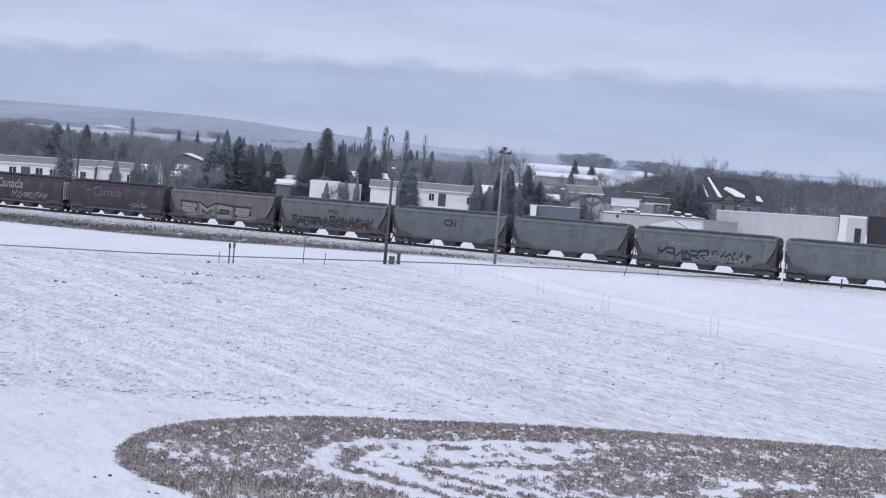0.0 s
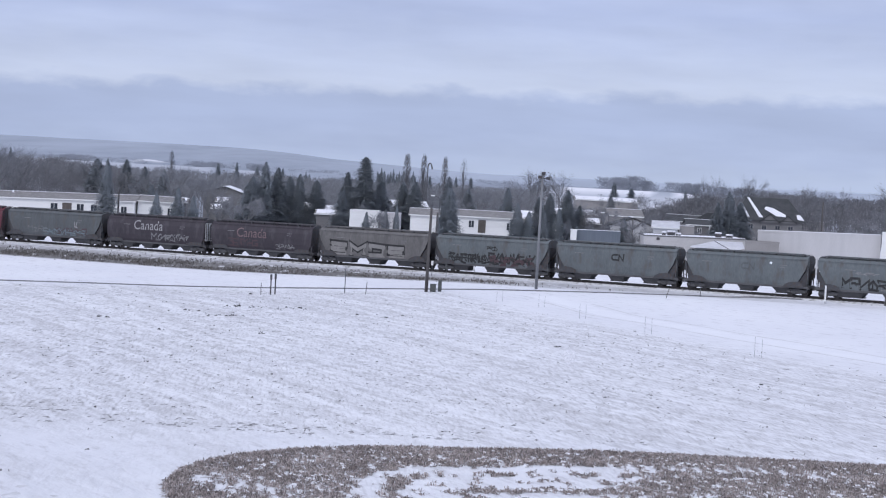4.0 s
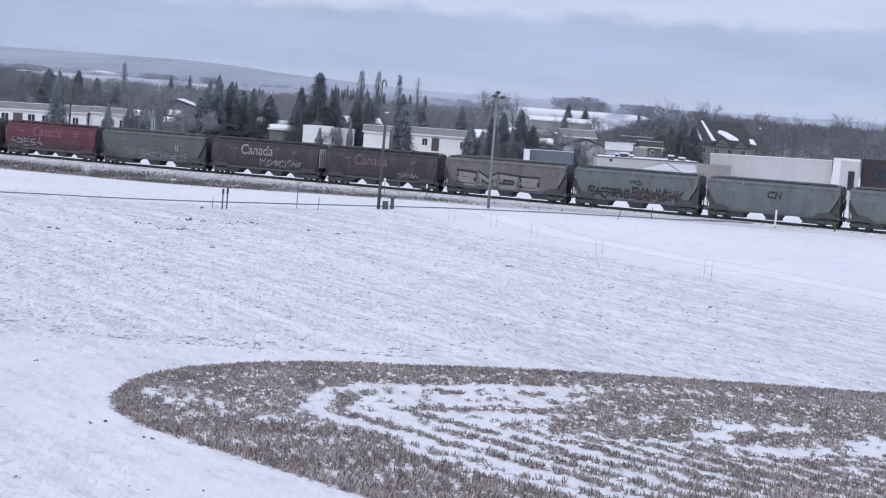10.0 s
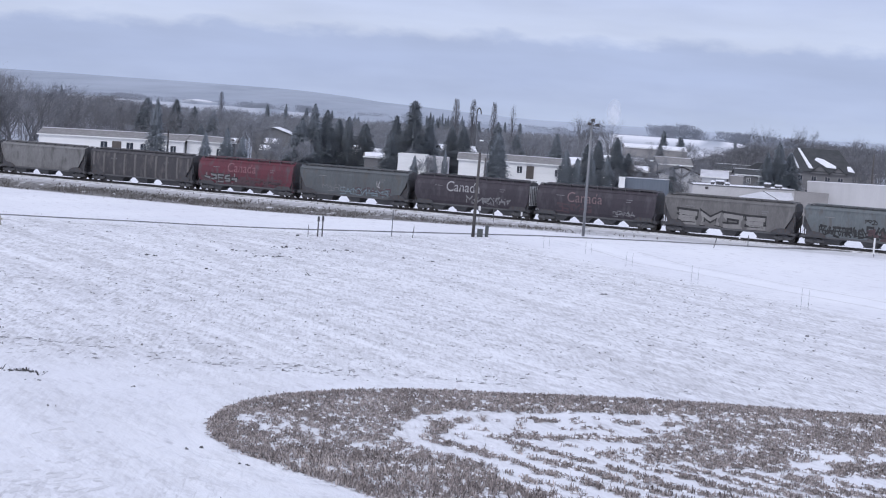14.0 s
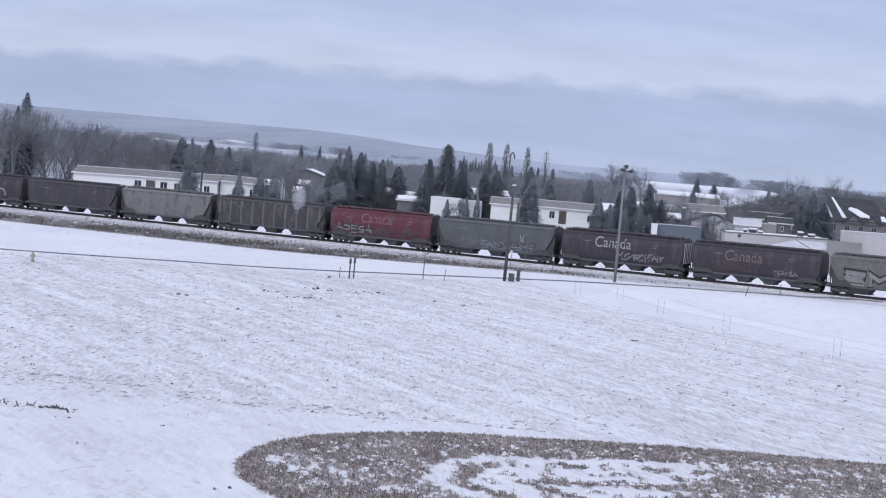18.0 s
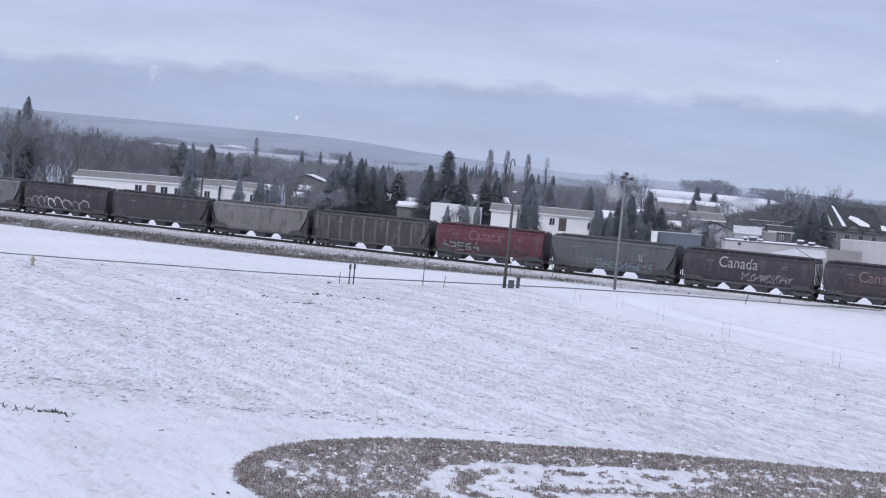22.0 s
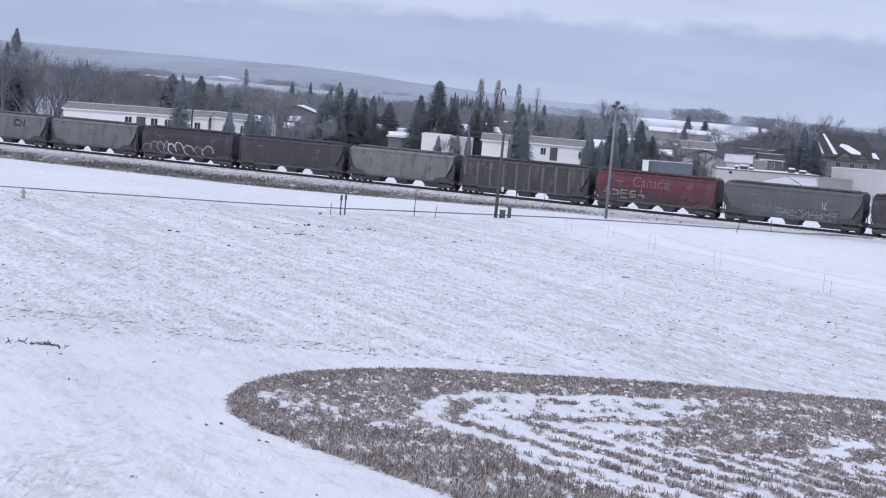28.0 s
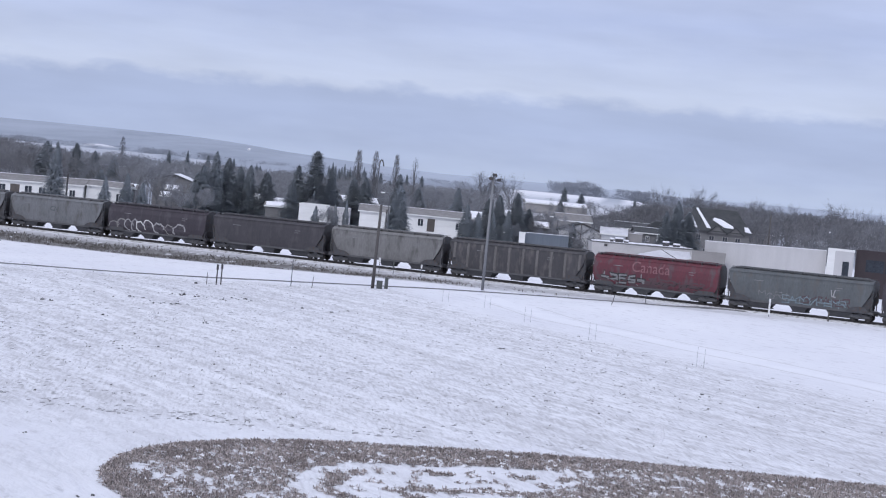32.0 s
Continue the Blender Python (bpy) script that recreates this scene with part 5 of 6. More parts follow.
def low_house(name, label, x, y, length, depth, wall, ridge, turn=0.0, tilt=0.0, wallmat=None, roofmat=None, openings=(), base=None, snow=False):
    """A long low building, its front to -y, with a gable roof along its length."""
    z = ground_z(x, y) if base is None else base
    ob = thing(name, label, "building", pose(x, y, z, 0, -tilt, turn))
    L2 = length / 2
    bm = bmesh.new()
    obox(bm, -L2, L2, 0, depth, -0.6, wall)
    part("wall", bm, wallmat or SIDING, ob)
    bm = bmesh.new()
    e = 0.35
    for y0, y1, z0, z1 in ((-e, depth / 2, wall - 0.08, ridge), (depth + e, depth / 2, wall - 0.08, ridge)):
        va = [bm.verts.new(q) for q in ((-L2 - e, y0, z0), (L2 + e, y0, z0), (L2 + e, y1, z1), (-L2 - e, y1, z1))]
        vb = [bm.verts.new((q.co.x, q.co.y, q.co.z + 0.14)) for q in va]
        bm.faces.new(va)
        bm.faces.new(vb[::-1])
        for i in range(4):
            j = (i + 1) % 4
            bm.faces.new((va[i], va[j], vb[j], vb[i]))
    part("roof", bm, roofmat or SHINGLE, ob)
    for s in (-1, 1):
        bm = bmesh.new()
        va = [bm.verts.new((s * L2 * 0.999, yy, zz)) for yy, zz in ((0, wall), (depth, wall), (depth / 2, ridge))]
        vb = [bm.verts.new((s * (L2 - 0.15), yy, zz)) for yy, zz in ((0, wall), (depth, wall), (depth / 2, ridge))]
        bm.faces.new(va)
        bm.faces.new(vb[::-1])
        for i in range(3):
            j = (i + 1) % 3
            bm.faces.new((va[i], va[j], vb[j], vb[i]))
        part("gable", bm, wallmat or SIDING, ob)
    bm = bmesh.new()
    obox(bm, -L2 - e, L2 + e, -e - 0.05, -e + 0.06, wall - 0.16, wall + 0.06)
    part("gutter", bm, SIDING, ob)
    bm = bmesh.new()
    obox(bm, -L2 - e, L2 + e, depth / 2 - 0.25, depth / 2 + 0.25, ridge + 0.10, ridge + 0.19)
    part("ridge_snow" if not snow else "roof_snow", bm, SNOW, ob, "thin line of snow along the ridge")
    if snow:
        bm = bmesh.new()
        va = [bm.verts.new(q) for q in ((-L2, -e + 0.1, wall + 0.08), (L2, -e + 0.1, wall + 0.08), (L2, depth / 2, ridge + 0.16), (-L2, depth / 2, ridge + 0.16))]
        vb = [bm.verts.new((q.co.x, q.co.y, q.co.z + 0.12)) for q in va]
        bm.faces.new(va)
        bm.faces.new(vb[::-1])
        for i in range(4):
            j = (i + 1) % 4
            bm.faces.new((va[i], va[j], vb[j], vb[i]))
        part("roof_snow", bm, SNOW, ob, "layer of snow on the roof")
    for kind, ox, oz, w, h in openings:
        if kind == "w":
            window(ob, ox, oz, w, h, -0.02)
        else:
            bm = bmesh.new()
            obox(bm, ox - w / 2, ox + w / 2, -0.05, 0.02, oz - h / 2, oz + h / 2)
            part("door", bm, WOODDOOR, ob, "dark brown door")
    return ob


def flat_building(name, label, x, y, length, depth, height, turn=0.0, tilt=0.0, wallmat=None, snow=True, parapet=0.25, trim=None):
    z = ground_z(x, y)
    ob = thing(name, label, "building", pose(x, y, z, 0, -tilt, turn))
    L2 = length / 2
    bm = bmesh.new()
    obox(bm, -L2, L2, 0, depth, -0.8, height)
    part("wall", bm, wallmat or SIDING, ob)
    bm = bmesh.new()
    for a, b, c, d in ((-L2 - 0.05, L2 + 0.05, -0.05, 0.2), (-L2 - 0.05, L2 + 0.05, depth - 0.2, depth + 0.05), (-L2 - 0.05, -L2 + 0.2, 0.2, depth - 0.2), (L2 - 0.2, L2 + 0.05, 0.2, depth - 0.2)):
        obox(bm, a, b, c, d, height + 0.003, height + parapet)
    part("parapet", bm, trim or wallmat or SIDING, ob)
    if snow:
        bm = bmesh.new()
        obox(bm, -L2 + 0.21, L2 - 0.21, 0.21, depth - 0.21, height + 0.003, height + parapet * 0.6)
        part("roof_snow", bm, SNOW, ob, "layer of snow on the flat roof")
        bm = bmesh.new()
        obox(bm, -L2, L2, -0.03, 0.18, height + parapet + 0.003, height + parapet + 0.08)
        part("ledge_snow", bm, SNOW, ob, "line of snow on the parapet")
    return ob


PANEL = mat("pale_metal_panels", (0.56, 0.55, 0.555), (0.49, 0.485, 0.49), 0.55, 0.3, 4, 0.1, stretch=(3, 1, 0.4))
ROOFSNOW = mat("thin_snow_on_roofing", (0.50, 0.505, 0.53), (0.66, 0.66, 0.69), 0.85, 0.7, 5, 0.2)
OFFWHITE = mat("weathered_off_white_wall", (0.54, 0.525, 0.52), (0.44, 0.43, 0.43), 0.8, 0.35, 4, 0.15)
TANWALL = mat("tan_stucco", (0.32, 0.307, 0.30), (0.255, 0.244, 0.24), 0.9, 0.6, 6, 0.2)
REDBRICK = mat("red_brown_brick", (0.062, 0.050, 0.054), (0.050, 0.042, 0.046), 0.9, 0.8, 9, 0.3)
GREYHOUSE = mat("grey_brown_siding", (0.19, 0.188, 0.19), (0.14, 0.139, 0.142), 0.85, 0.6, 6, 0.2, stretch=(0.3, 0.3, 4))
DARKROOF = mat("dark_shingle_roof", (0.052, 0.055, 0.058), (0.08, 0.083, 0.087), 0.95, 1, 9, 0.4)
TEALBOX = mat("blue_grey_metal", (0.145, 0.168, 0.20), (0.118, 0.138, 0.165), 0.6, 0.6, 6, 0.2, stretch=(6, 1, 0.3))

Z0 = ground_z(-74, 345)
low_house("row_house", "long white single-storey row house with tan roof", -77.6, 345, 26.8, 8, 4.3 - Z0 + 0.05, 5.35 - Z0, 0, 1.2,
          openings=[("w", -1.3, 4.3, 1.25, 1.3), ("d", 1.05, 4.0, 1.7, 2.2), ("w", 3.5, 4.3, 1.25, 1.3), ("w", 6.0, 4.2, 1.1, 1.3), ("w", 11.5, 4.1, 1.0, 1.3)])
low_house("row_house", "cream end unit of a row house with tan roof", -60.3, 346.2, 7.4, 8, 4.75 - ground_z(-60, 346), 5.6 - ground_z(-60, 346), 0, -0.8,
          openings=[("w", 2.3, 4.2, 0.9, 1.4)])
Z0 = ground_z(-11, 340)
low_house("row_house", "white gable-roofed row house unit with tan roof", -11.3, 340, 4.9, 8, 5.25 - Z0, 6.25 - Z0)
low_house("row_house", "white row house with tan roof behind the train", 0.3, 340.5, 11.2, 8, 5.3 - Z0, 6.3 - Z0,
          openings=[("w", -3.1, 4.55, 0.9, 1.2), ("d", -1.2, 4.2, 1.35, 2.3), ("w", 3.75, 4.4, 1.0, 1.2), ("w", 6.9, 4.4, 0.9, 1.2)])
flat_building("garage", "plain white garage with a flat snowy roof", -22.9, 352, 5.2, 7, 5.0 - ground_z(-23, 352), snow=False, parapet=0.2)
flat_building("shed", "pale grey shed with a snow-covered roof", -18.3, 356, 3.8, 6, 4.7 - ground_z(-18, 356), wallmat=PANEL)

flat_building("warehouse", "large pale metal warehouse with a snow-edged roof", 52.3, 300, 19.0, 5, 6.75 - ground_z(52, 300), -10, 1.2, PANEL)
tw = flat_building("entrance_tower", "white square entrance tower with a dark doorway", 63.3, 296.0, 4.0, 4, 7.4 - ground_z(63, 298), -12, wallmat=PANEL, snow=False, parapet=0.3, trim=SIDING)
bm = bmesh.new()
obox(bm, -2.05, -0.9, -0.10, 0.0, -0.5, 7.1)
part("pilaster", bm, SIDING, tw, "brighter white corner pilaster")
bm = bmesh.new()
obox(bm, 0.35, 1.35, -0.05, 0.0, 2.4, 5.4)
part("doorway", bm, GLASS, tw, "tall dark doorway")
rb = flat_building("brick_building", "dark red-brown brick building with wide dark windows", 71.3, 296, 11.0, 4, 7.6 - ground_z(71, 298), -13, wallmat=REDBRICK, snow=False)
for k in range(3):
    bm = bmesh.new()
    obox(bm, -3.9 + k * 3.0, -1.1 + k * 3.0, -0.04, 0.0, 4.0, 5.9)
    part("window_pane", bm, GLASS, rb, "wide dark window")
flat_building("annex", "low tan stucco annex with a flat roof", 42.9, 296.8, 5.2, 3, 4.95 - ground_z(43, 303), -9, wallmat=TANWALL, snow=False)
shop = flat_building("shop", "long low off-white shop building with a snowy roof", 34.2, 312, 16.6, 12, 4.7 - ground_z(34, 312), 0, 0.8, OFFWHITE, parapet=0.2, trim=GREYHOUSE)


def porch_roof(x, y):
    """A low hipped roof under snow; its dark hip line runs down to the front corner."""
    z = ground_z(x, y)
    ob = thing("porch", "low hipped porch roof under snow beside the shop", "porch", pose(x, y, z))
    bm = bmesh.new()
    obox(bm, -3.6, 3.6, 0.4, 4.6, -0.6, 3.2 - z)
    part("wall", bm, TANWALL, ob)
    a, b, c, d, e, f = (-0.5, 3.0, 4.6 - z), (4.0, 3.0, 4.65 - z), (4.0, -0.3, 3.75 - z), (2.0, -0.5, 3.25 - z), (-4.6, 0.0, 3.5 - z), (-4.0, 5.0, 3.5 - z)
    bm = bmesh.new()
    va = [bm.verts.new(q) for q in (a, b, c, d, e, f, (4.0, 5.0, 3.6 - z))]
    for q in ((0, 3, 2, 1), (0, 4, 3), (0, 5, 4), (0, 1, 6, 5), (1, 2, 6), (2, 3, 4, 5, 6)):
        bm.faces.new([va[i] for i in q])
    part("roof", bm, ROOFSNOW, ob, "grey roof plane under thin snow")
    bm = bmesh.new()
    tube(bm, Vector(a), Vector(d), 0.07, n=6)
    part("hip_trim", bm, DARK, ob, "dark hip trim bare of snow")


porch_roof(37.0, 302.5)
flat_building("container", "blue-grey metal shed with a snow-lined edge", 18.75, 318, 7.3, 4, 4.75 - ground_z(19, 318), 0, 0.5, TEALBOX, parapet=0.12)
flat_building("trailer", "small white trailer end behind the train", 14.5, 316, 0.9, 3, 4.6 - ground_z(14, 316), snow=False)
for ux, uw, uh in ((-3.6, 1.2, 0.55), (-4.8, 0.5, 0.4), (-2.4, 0.7, 0.25), (4.2, 0.9, 0.6), (6.0, 1.0, 0.35)):
    zt = 4.7 - ground_z(34, 312)
    bm = bmesh.new()
    obox(bm, ux - uw / 2, ux + uw / 2, 3.0, 4.2, zt + 0.1, zt + 0.15 + uh)
    unit = part("roof_unit", bm, DARK, shop, "small dark roof unit")
    bm = bmesh.new()
    obox(bm, ux - uw / 2 - 0.06, ux + uw / 2 + 0.06, 2.94, 4.26, zt + 0.155 + uh, zt + 0.42 + uh)
    part("snow_cap", bm, SNOW, unit, "rounded cap of snow", bevel=0.1)
bm = bmesh.new()
obox(bm, -6.3, -5.8, -0.12, -0.0, 4.1, 4.5)
part("wall_lamp", bm, DARK, shop)
PALEGABLE = mat("pale_grey_gable", (0.54, 0.545, 0.56), (0.45, 0.455, 0.47), 0.85, 0.6, 6, 0.2, stretch=(0.3, 0.3, 4))
barn = low_house("house", "pale grey house with a wide low gable end", 31.0, 354, 8, 8.6, 5.05 - ground_z(28, 352), 6.6 - ground_z(28, 352), 90, wallmat=PALEGABLE, roofmat=DARKROOF, snow=False)
zg = ground_z(28, 352)
for y0, z0, y1, z1 in ((4.3, 3.6, 4.3, 6.4), (4.3, 4.5, 2.6, 5.9), (4.3, 4.5, 6.0, 5.9), (0.2, 5.1, 4.3, 6.5), (8.4, 5.1, 4.3, 6.5)):
    bm = bmesh.new()
    tube(bm, (-4.12, y0, z0 - zg), (-4.12, y1, z1 - zg), 0.11, n=4)
    part("gable_beam", bm, WOODDOOR, barn, "dark brown timber on the gable")
low_house("house", "low house with a fully snow-covered roof", 32.2, 344, 4.4, 4.4, 5.35 - ground_z(32, 342), 6.35 - ground_z(32, 342), -5, wallmat=PALEGABLE, roofmat=ROOFSNOW, snow=False)
flat_building("shed", "tan shed with snow on its flat roof", 36.2, 346, 2.8, 4, 5.7 - ground_z(36, 345), wallmat=TANWALL, parapet=0.12)
low_house("shed", "small shed with a snow-covered roof behind the container", 19.5, 352, 2.6, 3, 5.2 - ground_z(19, 352), 5.9 - ground_z(19, 352), 4, wallmat=GREYHOUSE, snow=True)
low_house("shed", "small shed with a snow-covered roof among spruces", 13.4, 356, 2.2, 3, 6.6 - ground_z(13, 356), 7.3 - ground_z(13, 356), -6, wallmat=GREYHOUSE, snow=True)
low_house("house", "low grey-roofed house behind bare trees", 29.0, 400, 7, 8, 6.0 - ground_z(30, 400), 7.3 - ground_z(30, 400), 4, wallmat=TANWALL, roofmat=SHINGLE, snow=False)
cp = low_house("house", "grey house with white corner boards beside a spruce", 42.8, 386, 4.6, 7, 5.3 - ground_z(43, 386), 6.3 - ground_z(43, 386), 0, wallmat=GREYHOUSE, roofmat=DARKROOF, snow=False,
               openings=[("w", 0.2, 4.0, 0.6, 0.9)])
for cx in (-2.2, 2.2):
    bm = bmesh.new()
    obox(bm, cx - 0.12, cx + 0.12, -0.06, 0.0, 0.0, 5.0)
    part("corner_board", bm, SIDING, cp, "white corner board")


def big_house(x, y):
    """Two-storey grey-brown house with a dark hipped roof and patches of snow."""
    z = ground_z(x, y)
    ob = thing("house", "two-storey grey-brown house, dark hipped roof with snow patches", "house", pose(x, y, z, 0, 0, -8))
    ob.scale.x = 1.2
    bm = bmesh.new()
    obox(bm, -5.3, 5.3, 0, 9, -0.6, 7.0 - z)
    part("wall", bm, GREYHOUSE, ob)
    h0, h1 = 6.85 - z, 11.5 - z
    bm = bmesh.new()
    e = 0.7
    b = [bm.verts.new(q) for q in ((-5.3 - e, -e, h0), (5.3 + e, -e, h0), (5.3 + e, 9 + e, h0), (-5.3 - e, 9 + e, h0))]
    t = [bm.verts.new(q) for q in ((-4.6, 4.5, h1), (2.8, 4.5, h1))]
    bm.faces.new((b[0], b[1], t[1], t[0]))
    bm.faces.new((b[1], b[2], t[1]))
    bm.faces.new((b[2], b[3], t[0], t[1]))
    bm.faces.new((b[3], b[0], t[0]))
    bm.faces.new(b[::-1])
    part("roof", bm, DARKROOF, ob)

    def on_front(u, v):
        """Across and up the front slope, 0 to 1."""
        x0, x1 = -6.0 + v * 1.4, 6.0 - v * 3.2
        return Vector((x0 + (x1 - x0) * u, -e + v * (4.5 + e), h0 + v * (h1 - h0)))

    for cells in (((0.33, 0.12), (0.39, 0.12), (0.10, 0.96), (0.05, 0.96)), ((0.16, 0.10), (0.19, 0.10), (0.03, 0.62), (0.01, 0.62)), ((0.42, 0.50), (0.60, 0.20), (0.74, 0.18), (0.75, 0.28), (0.58, 0.54), (0.46, 0.60)), ((0.90, 0.10), (0.99, 0.06), (0.99, 0.30), (0.93, 0.30))):
        bm = bmesh.new()
        up = Vector((0, -0.55, 0.84))
        va = [bm.verts.new(on_front(u, v) + up * 0.01) for u, v in cells]
        vb = [bm.verts.new(on_front(u, v) + up * 0.10) for u, v in cells]
        bm.faces.new(va[::-1])
        bm.faces.new(vb)
        n = len(cells)
        for i in range(n):
            j = (i + 1) % n
            bm.faces.new((va[i], va[j], vb[j], vb[i]))
        part("roof_snow", bm, SNOW, ob, "patch of snow left on the roof")
    for ox, oz in ((-3.4, 5.3), (-1.1, 5.2), (1.2, 5.2), (3.4, 5.2), (-2, 2.4), (2, 2.4)):
        window(ob, ox, oz - z, 0.75, 1.25, -0.02, TANWALL)
    # two small gables over the front
    for gx, gw, gt in ((-0.2, 1.5, 8.2), (2.9, 1.3, 7.9)):
        bm = bmesh.new()
        prism(bm, [(gx - gw, 6.5 - z), (gx + gw, 6.5 - z), (gx, gt - z)], -0.55, 2.2)
        part("front_gable", bm, GREYHOUSE, ob)
        for s in (-1, 1):
            bm = bmesh.new()
            prism(bm, [(gx + s * (gw + 0.25), 6.36 - z), (gx, gt + 0.02 - z), (gx, gt + 0.2 - z), (gx + s * (gw + 0.3), 6.5 - z)], -0.85, 2.3)
            part("gable_roof", bm, DARKROOF, ob)
    # lower wing to the side
    bm = bmesh.new()
    obox(bm, -12.5, -5.3, 1.5, 8.5, -0.6, 6.3 - z)
    part("wing_wall", bm, GREYHOUSE, ob)
    bm = bmesh.new()
    prism(bm, [(-12.9, 6.3 - z), (-5.35, 6.3 - z), (-7.0, 7.7 - z), (-11.0, 7.7 - z)], 1.1, 8.9)
    part("wing_roof", bm, DARKROOF, ob)
    for ox in (-11, -8.5):
        window(ob, ox, 4.6 - z, 0.8, 1.3, 1.48, TANWALL)


big_house(58.6, 395)
low_house("school", "distant tan flat building with a snowy roof", 32.3, 520, 17, 14, 7.6, 8.3, wallmat=TANWALL, snow=True, base=0.0)
for x, y, l, w, r, lab in ((-53.5, 432, 8, 3.2, 4.8, "grey-roofed house among the bare trees"),
                           (-33, 398, 9, 3.4, 4.4, "low house with snow on its roof between spruces"), (-40, 405, 8, 3.2, 4.6, "low house with snow on its roof behind spruces"),
                           (-84, 470, 10, 5.2, 6.8, "house roof showing among the bare trees"),
                           (9, 402, 8, 4.4, 5.6, "low house with snow on its roof behind trees"), (21, 440, 9, 4.8, 5.9, "house with a snow-covered roof behind trees"),
                           (43, 418, 8, 5.2, 6.5, "house with patches of snow on its roof"), (-17, 420, 8, 5.0, 6.0, "house gable showing behind tall spruces"), (78, 470, 10, 6.0, 7.6, "house roof hidden in bare trees")):
    low_house("house", lab, x, y, l, 8, w - ground_z(x, y), r - ground_z(x, y), 12 * math.sin(x), wallmat=GREYHOUSE if x < 0 else TANWALL, roofmat=DARKROOF, snow=-50 < x < 40)


def snow_heap(x, y, w, h, label):
    ob = thing("snowy_vehicle", label, "vehicle", base_at(x, y))
    bm = bmesh.new()
    bmesh.ops.create_uvsphere(bm, u_segments=14, v_segments=8, radius=1)
    for v in bm.verts:
        v.co = Vector((v.co.x * w / 2, v.co.y * 0.9, max(-0.1, v.co.z) * h))
    part("snow_cover", bm, SNOW, ob, smooth=True)
    bm = bmesh.new()
    obox(bm, -w / 2, w / 2, -0.8, 0.8, 0.0, h * 0.45)
    part("body", bm, DARK, ob, bevel=0.1)


snow_heap(-58.3, 420, 2.6, 3.2, "snow-covered camper parked by a house")
snow_heap(-55.5, 420, 1.7, 2.4, "snow-covered car parked by a house")
for x, y, l, top, lab in ((-54.5, 390, 2.4, 5.1, "garden shed with a snow-covered roof"), (-54.8, 384, 2.0, 3.8, "low lean-to with a snow-covered roof"), (-56.6, 352, 1.2, 5.4, "small snow-topped shed beside the row house"), (-38.2, 380, 2.6, 3.6, "low shed under snow between the spruces"), (-35.6, 384, 2.2, 3.4, "low shed under snow behind the spruces"),
                          (-31.4, 372, 4.2, 4.2, "low garage with a snow-covered roof between spruces")):
    low_house("shed", lab, x, y, l, 2.6, top - 0.6 - ground_z(x, y), top - ground_z(x, y), 5 * math.sin(x), wallmat=GREYHOUSE, snow=True)
low_house("house", "grey house with snow on one slope of its gable roof", -52.6, 415, 9, 9, 5.7 - ground_z(-57, 415), 7.1 - ground_z(-57, 415), 90, wallmat=GREYHOUSE, roofmat=DARKROOF, snow=True)


def street_lamp(x, y, h):
    ob = thing("street_lamp", "curved-arm street lamp with a pale head", "street lamp", base_at(x, y))
    bm = bmesh.new()
    tube(bm, (0, 0, -0.2), (0.0, 0, h - 0.9), 0.10, 0.08, 8)
    prev = Vector((0, 0, h - 0.9))
    for k in range(1, 6):
        a = k / 5 * math.pi / 2
        q = Vector((-0.9 * (1 - math.cos(a)), 0, h - 0.9 + 0.8 * math.sin(a)))
        tube(bm, prev, q, 0.06, n=6)
        prev = q
    part("pole", bm, POLEGREY, ob)
    bm = bmesh.new()
    obox(bm, -1.55, -0.85, -0.18, 0.18, h - 0.16, h + 0.06)
    part("lamp_head", bm, SIGNWHITE, ob, "pale lamp head dusted with snow", bevel=0.05)


street_lamp(-8.3, 325, 9.6)
street_lamp(22.3, 350, 7.5)
wooden_pole(-65.5, 336, 6.6 - ground_z(-65, 336))
wooden_pole(66.5, 380, 11)
wooden_pole(-8.9, 338, 6.4)

# ---- trees ----


def branch(bm, p, d, length, r, depth, rnd, twigs, spread, up):
    """Adds a limb and its forks; the ends go to twigs."""
    q = p + d * length
    tube(bm, p, q, r, r * 0.6, 5 if depth > 1 else 4, cap=False)
    if depth == 0:
        twigs.append((q, d))
        return
    for k in range(rnd.choice((2, 3, 3))):
        nd = (d + Vector((rnd.gauss(0, spread), rnd.gauss(0, spread), up + rnd.gauss(0, spread * 0.6)))).normalized()
        branch(bm, p + d * length * rnd.uniform(0.55, 1.0), nd, length * rnd.uniform(0.6, 0.85), r * 0.55, depth - 1, rnd, twigs, spread, up)


def spray(verts, faces, p, d, length, w):
    s = d.cross(Vector((0.3, 0.9, 0.2))).normalized() * w
    k = len(verts)
    q = p + d * length
    verts += [tuple(p - s), tuple(p + s), tuple(q)]
    faces.append((k, k + 1, k + 2))


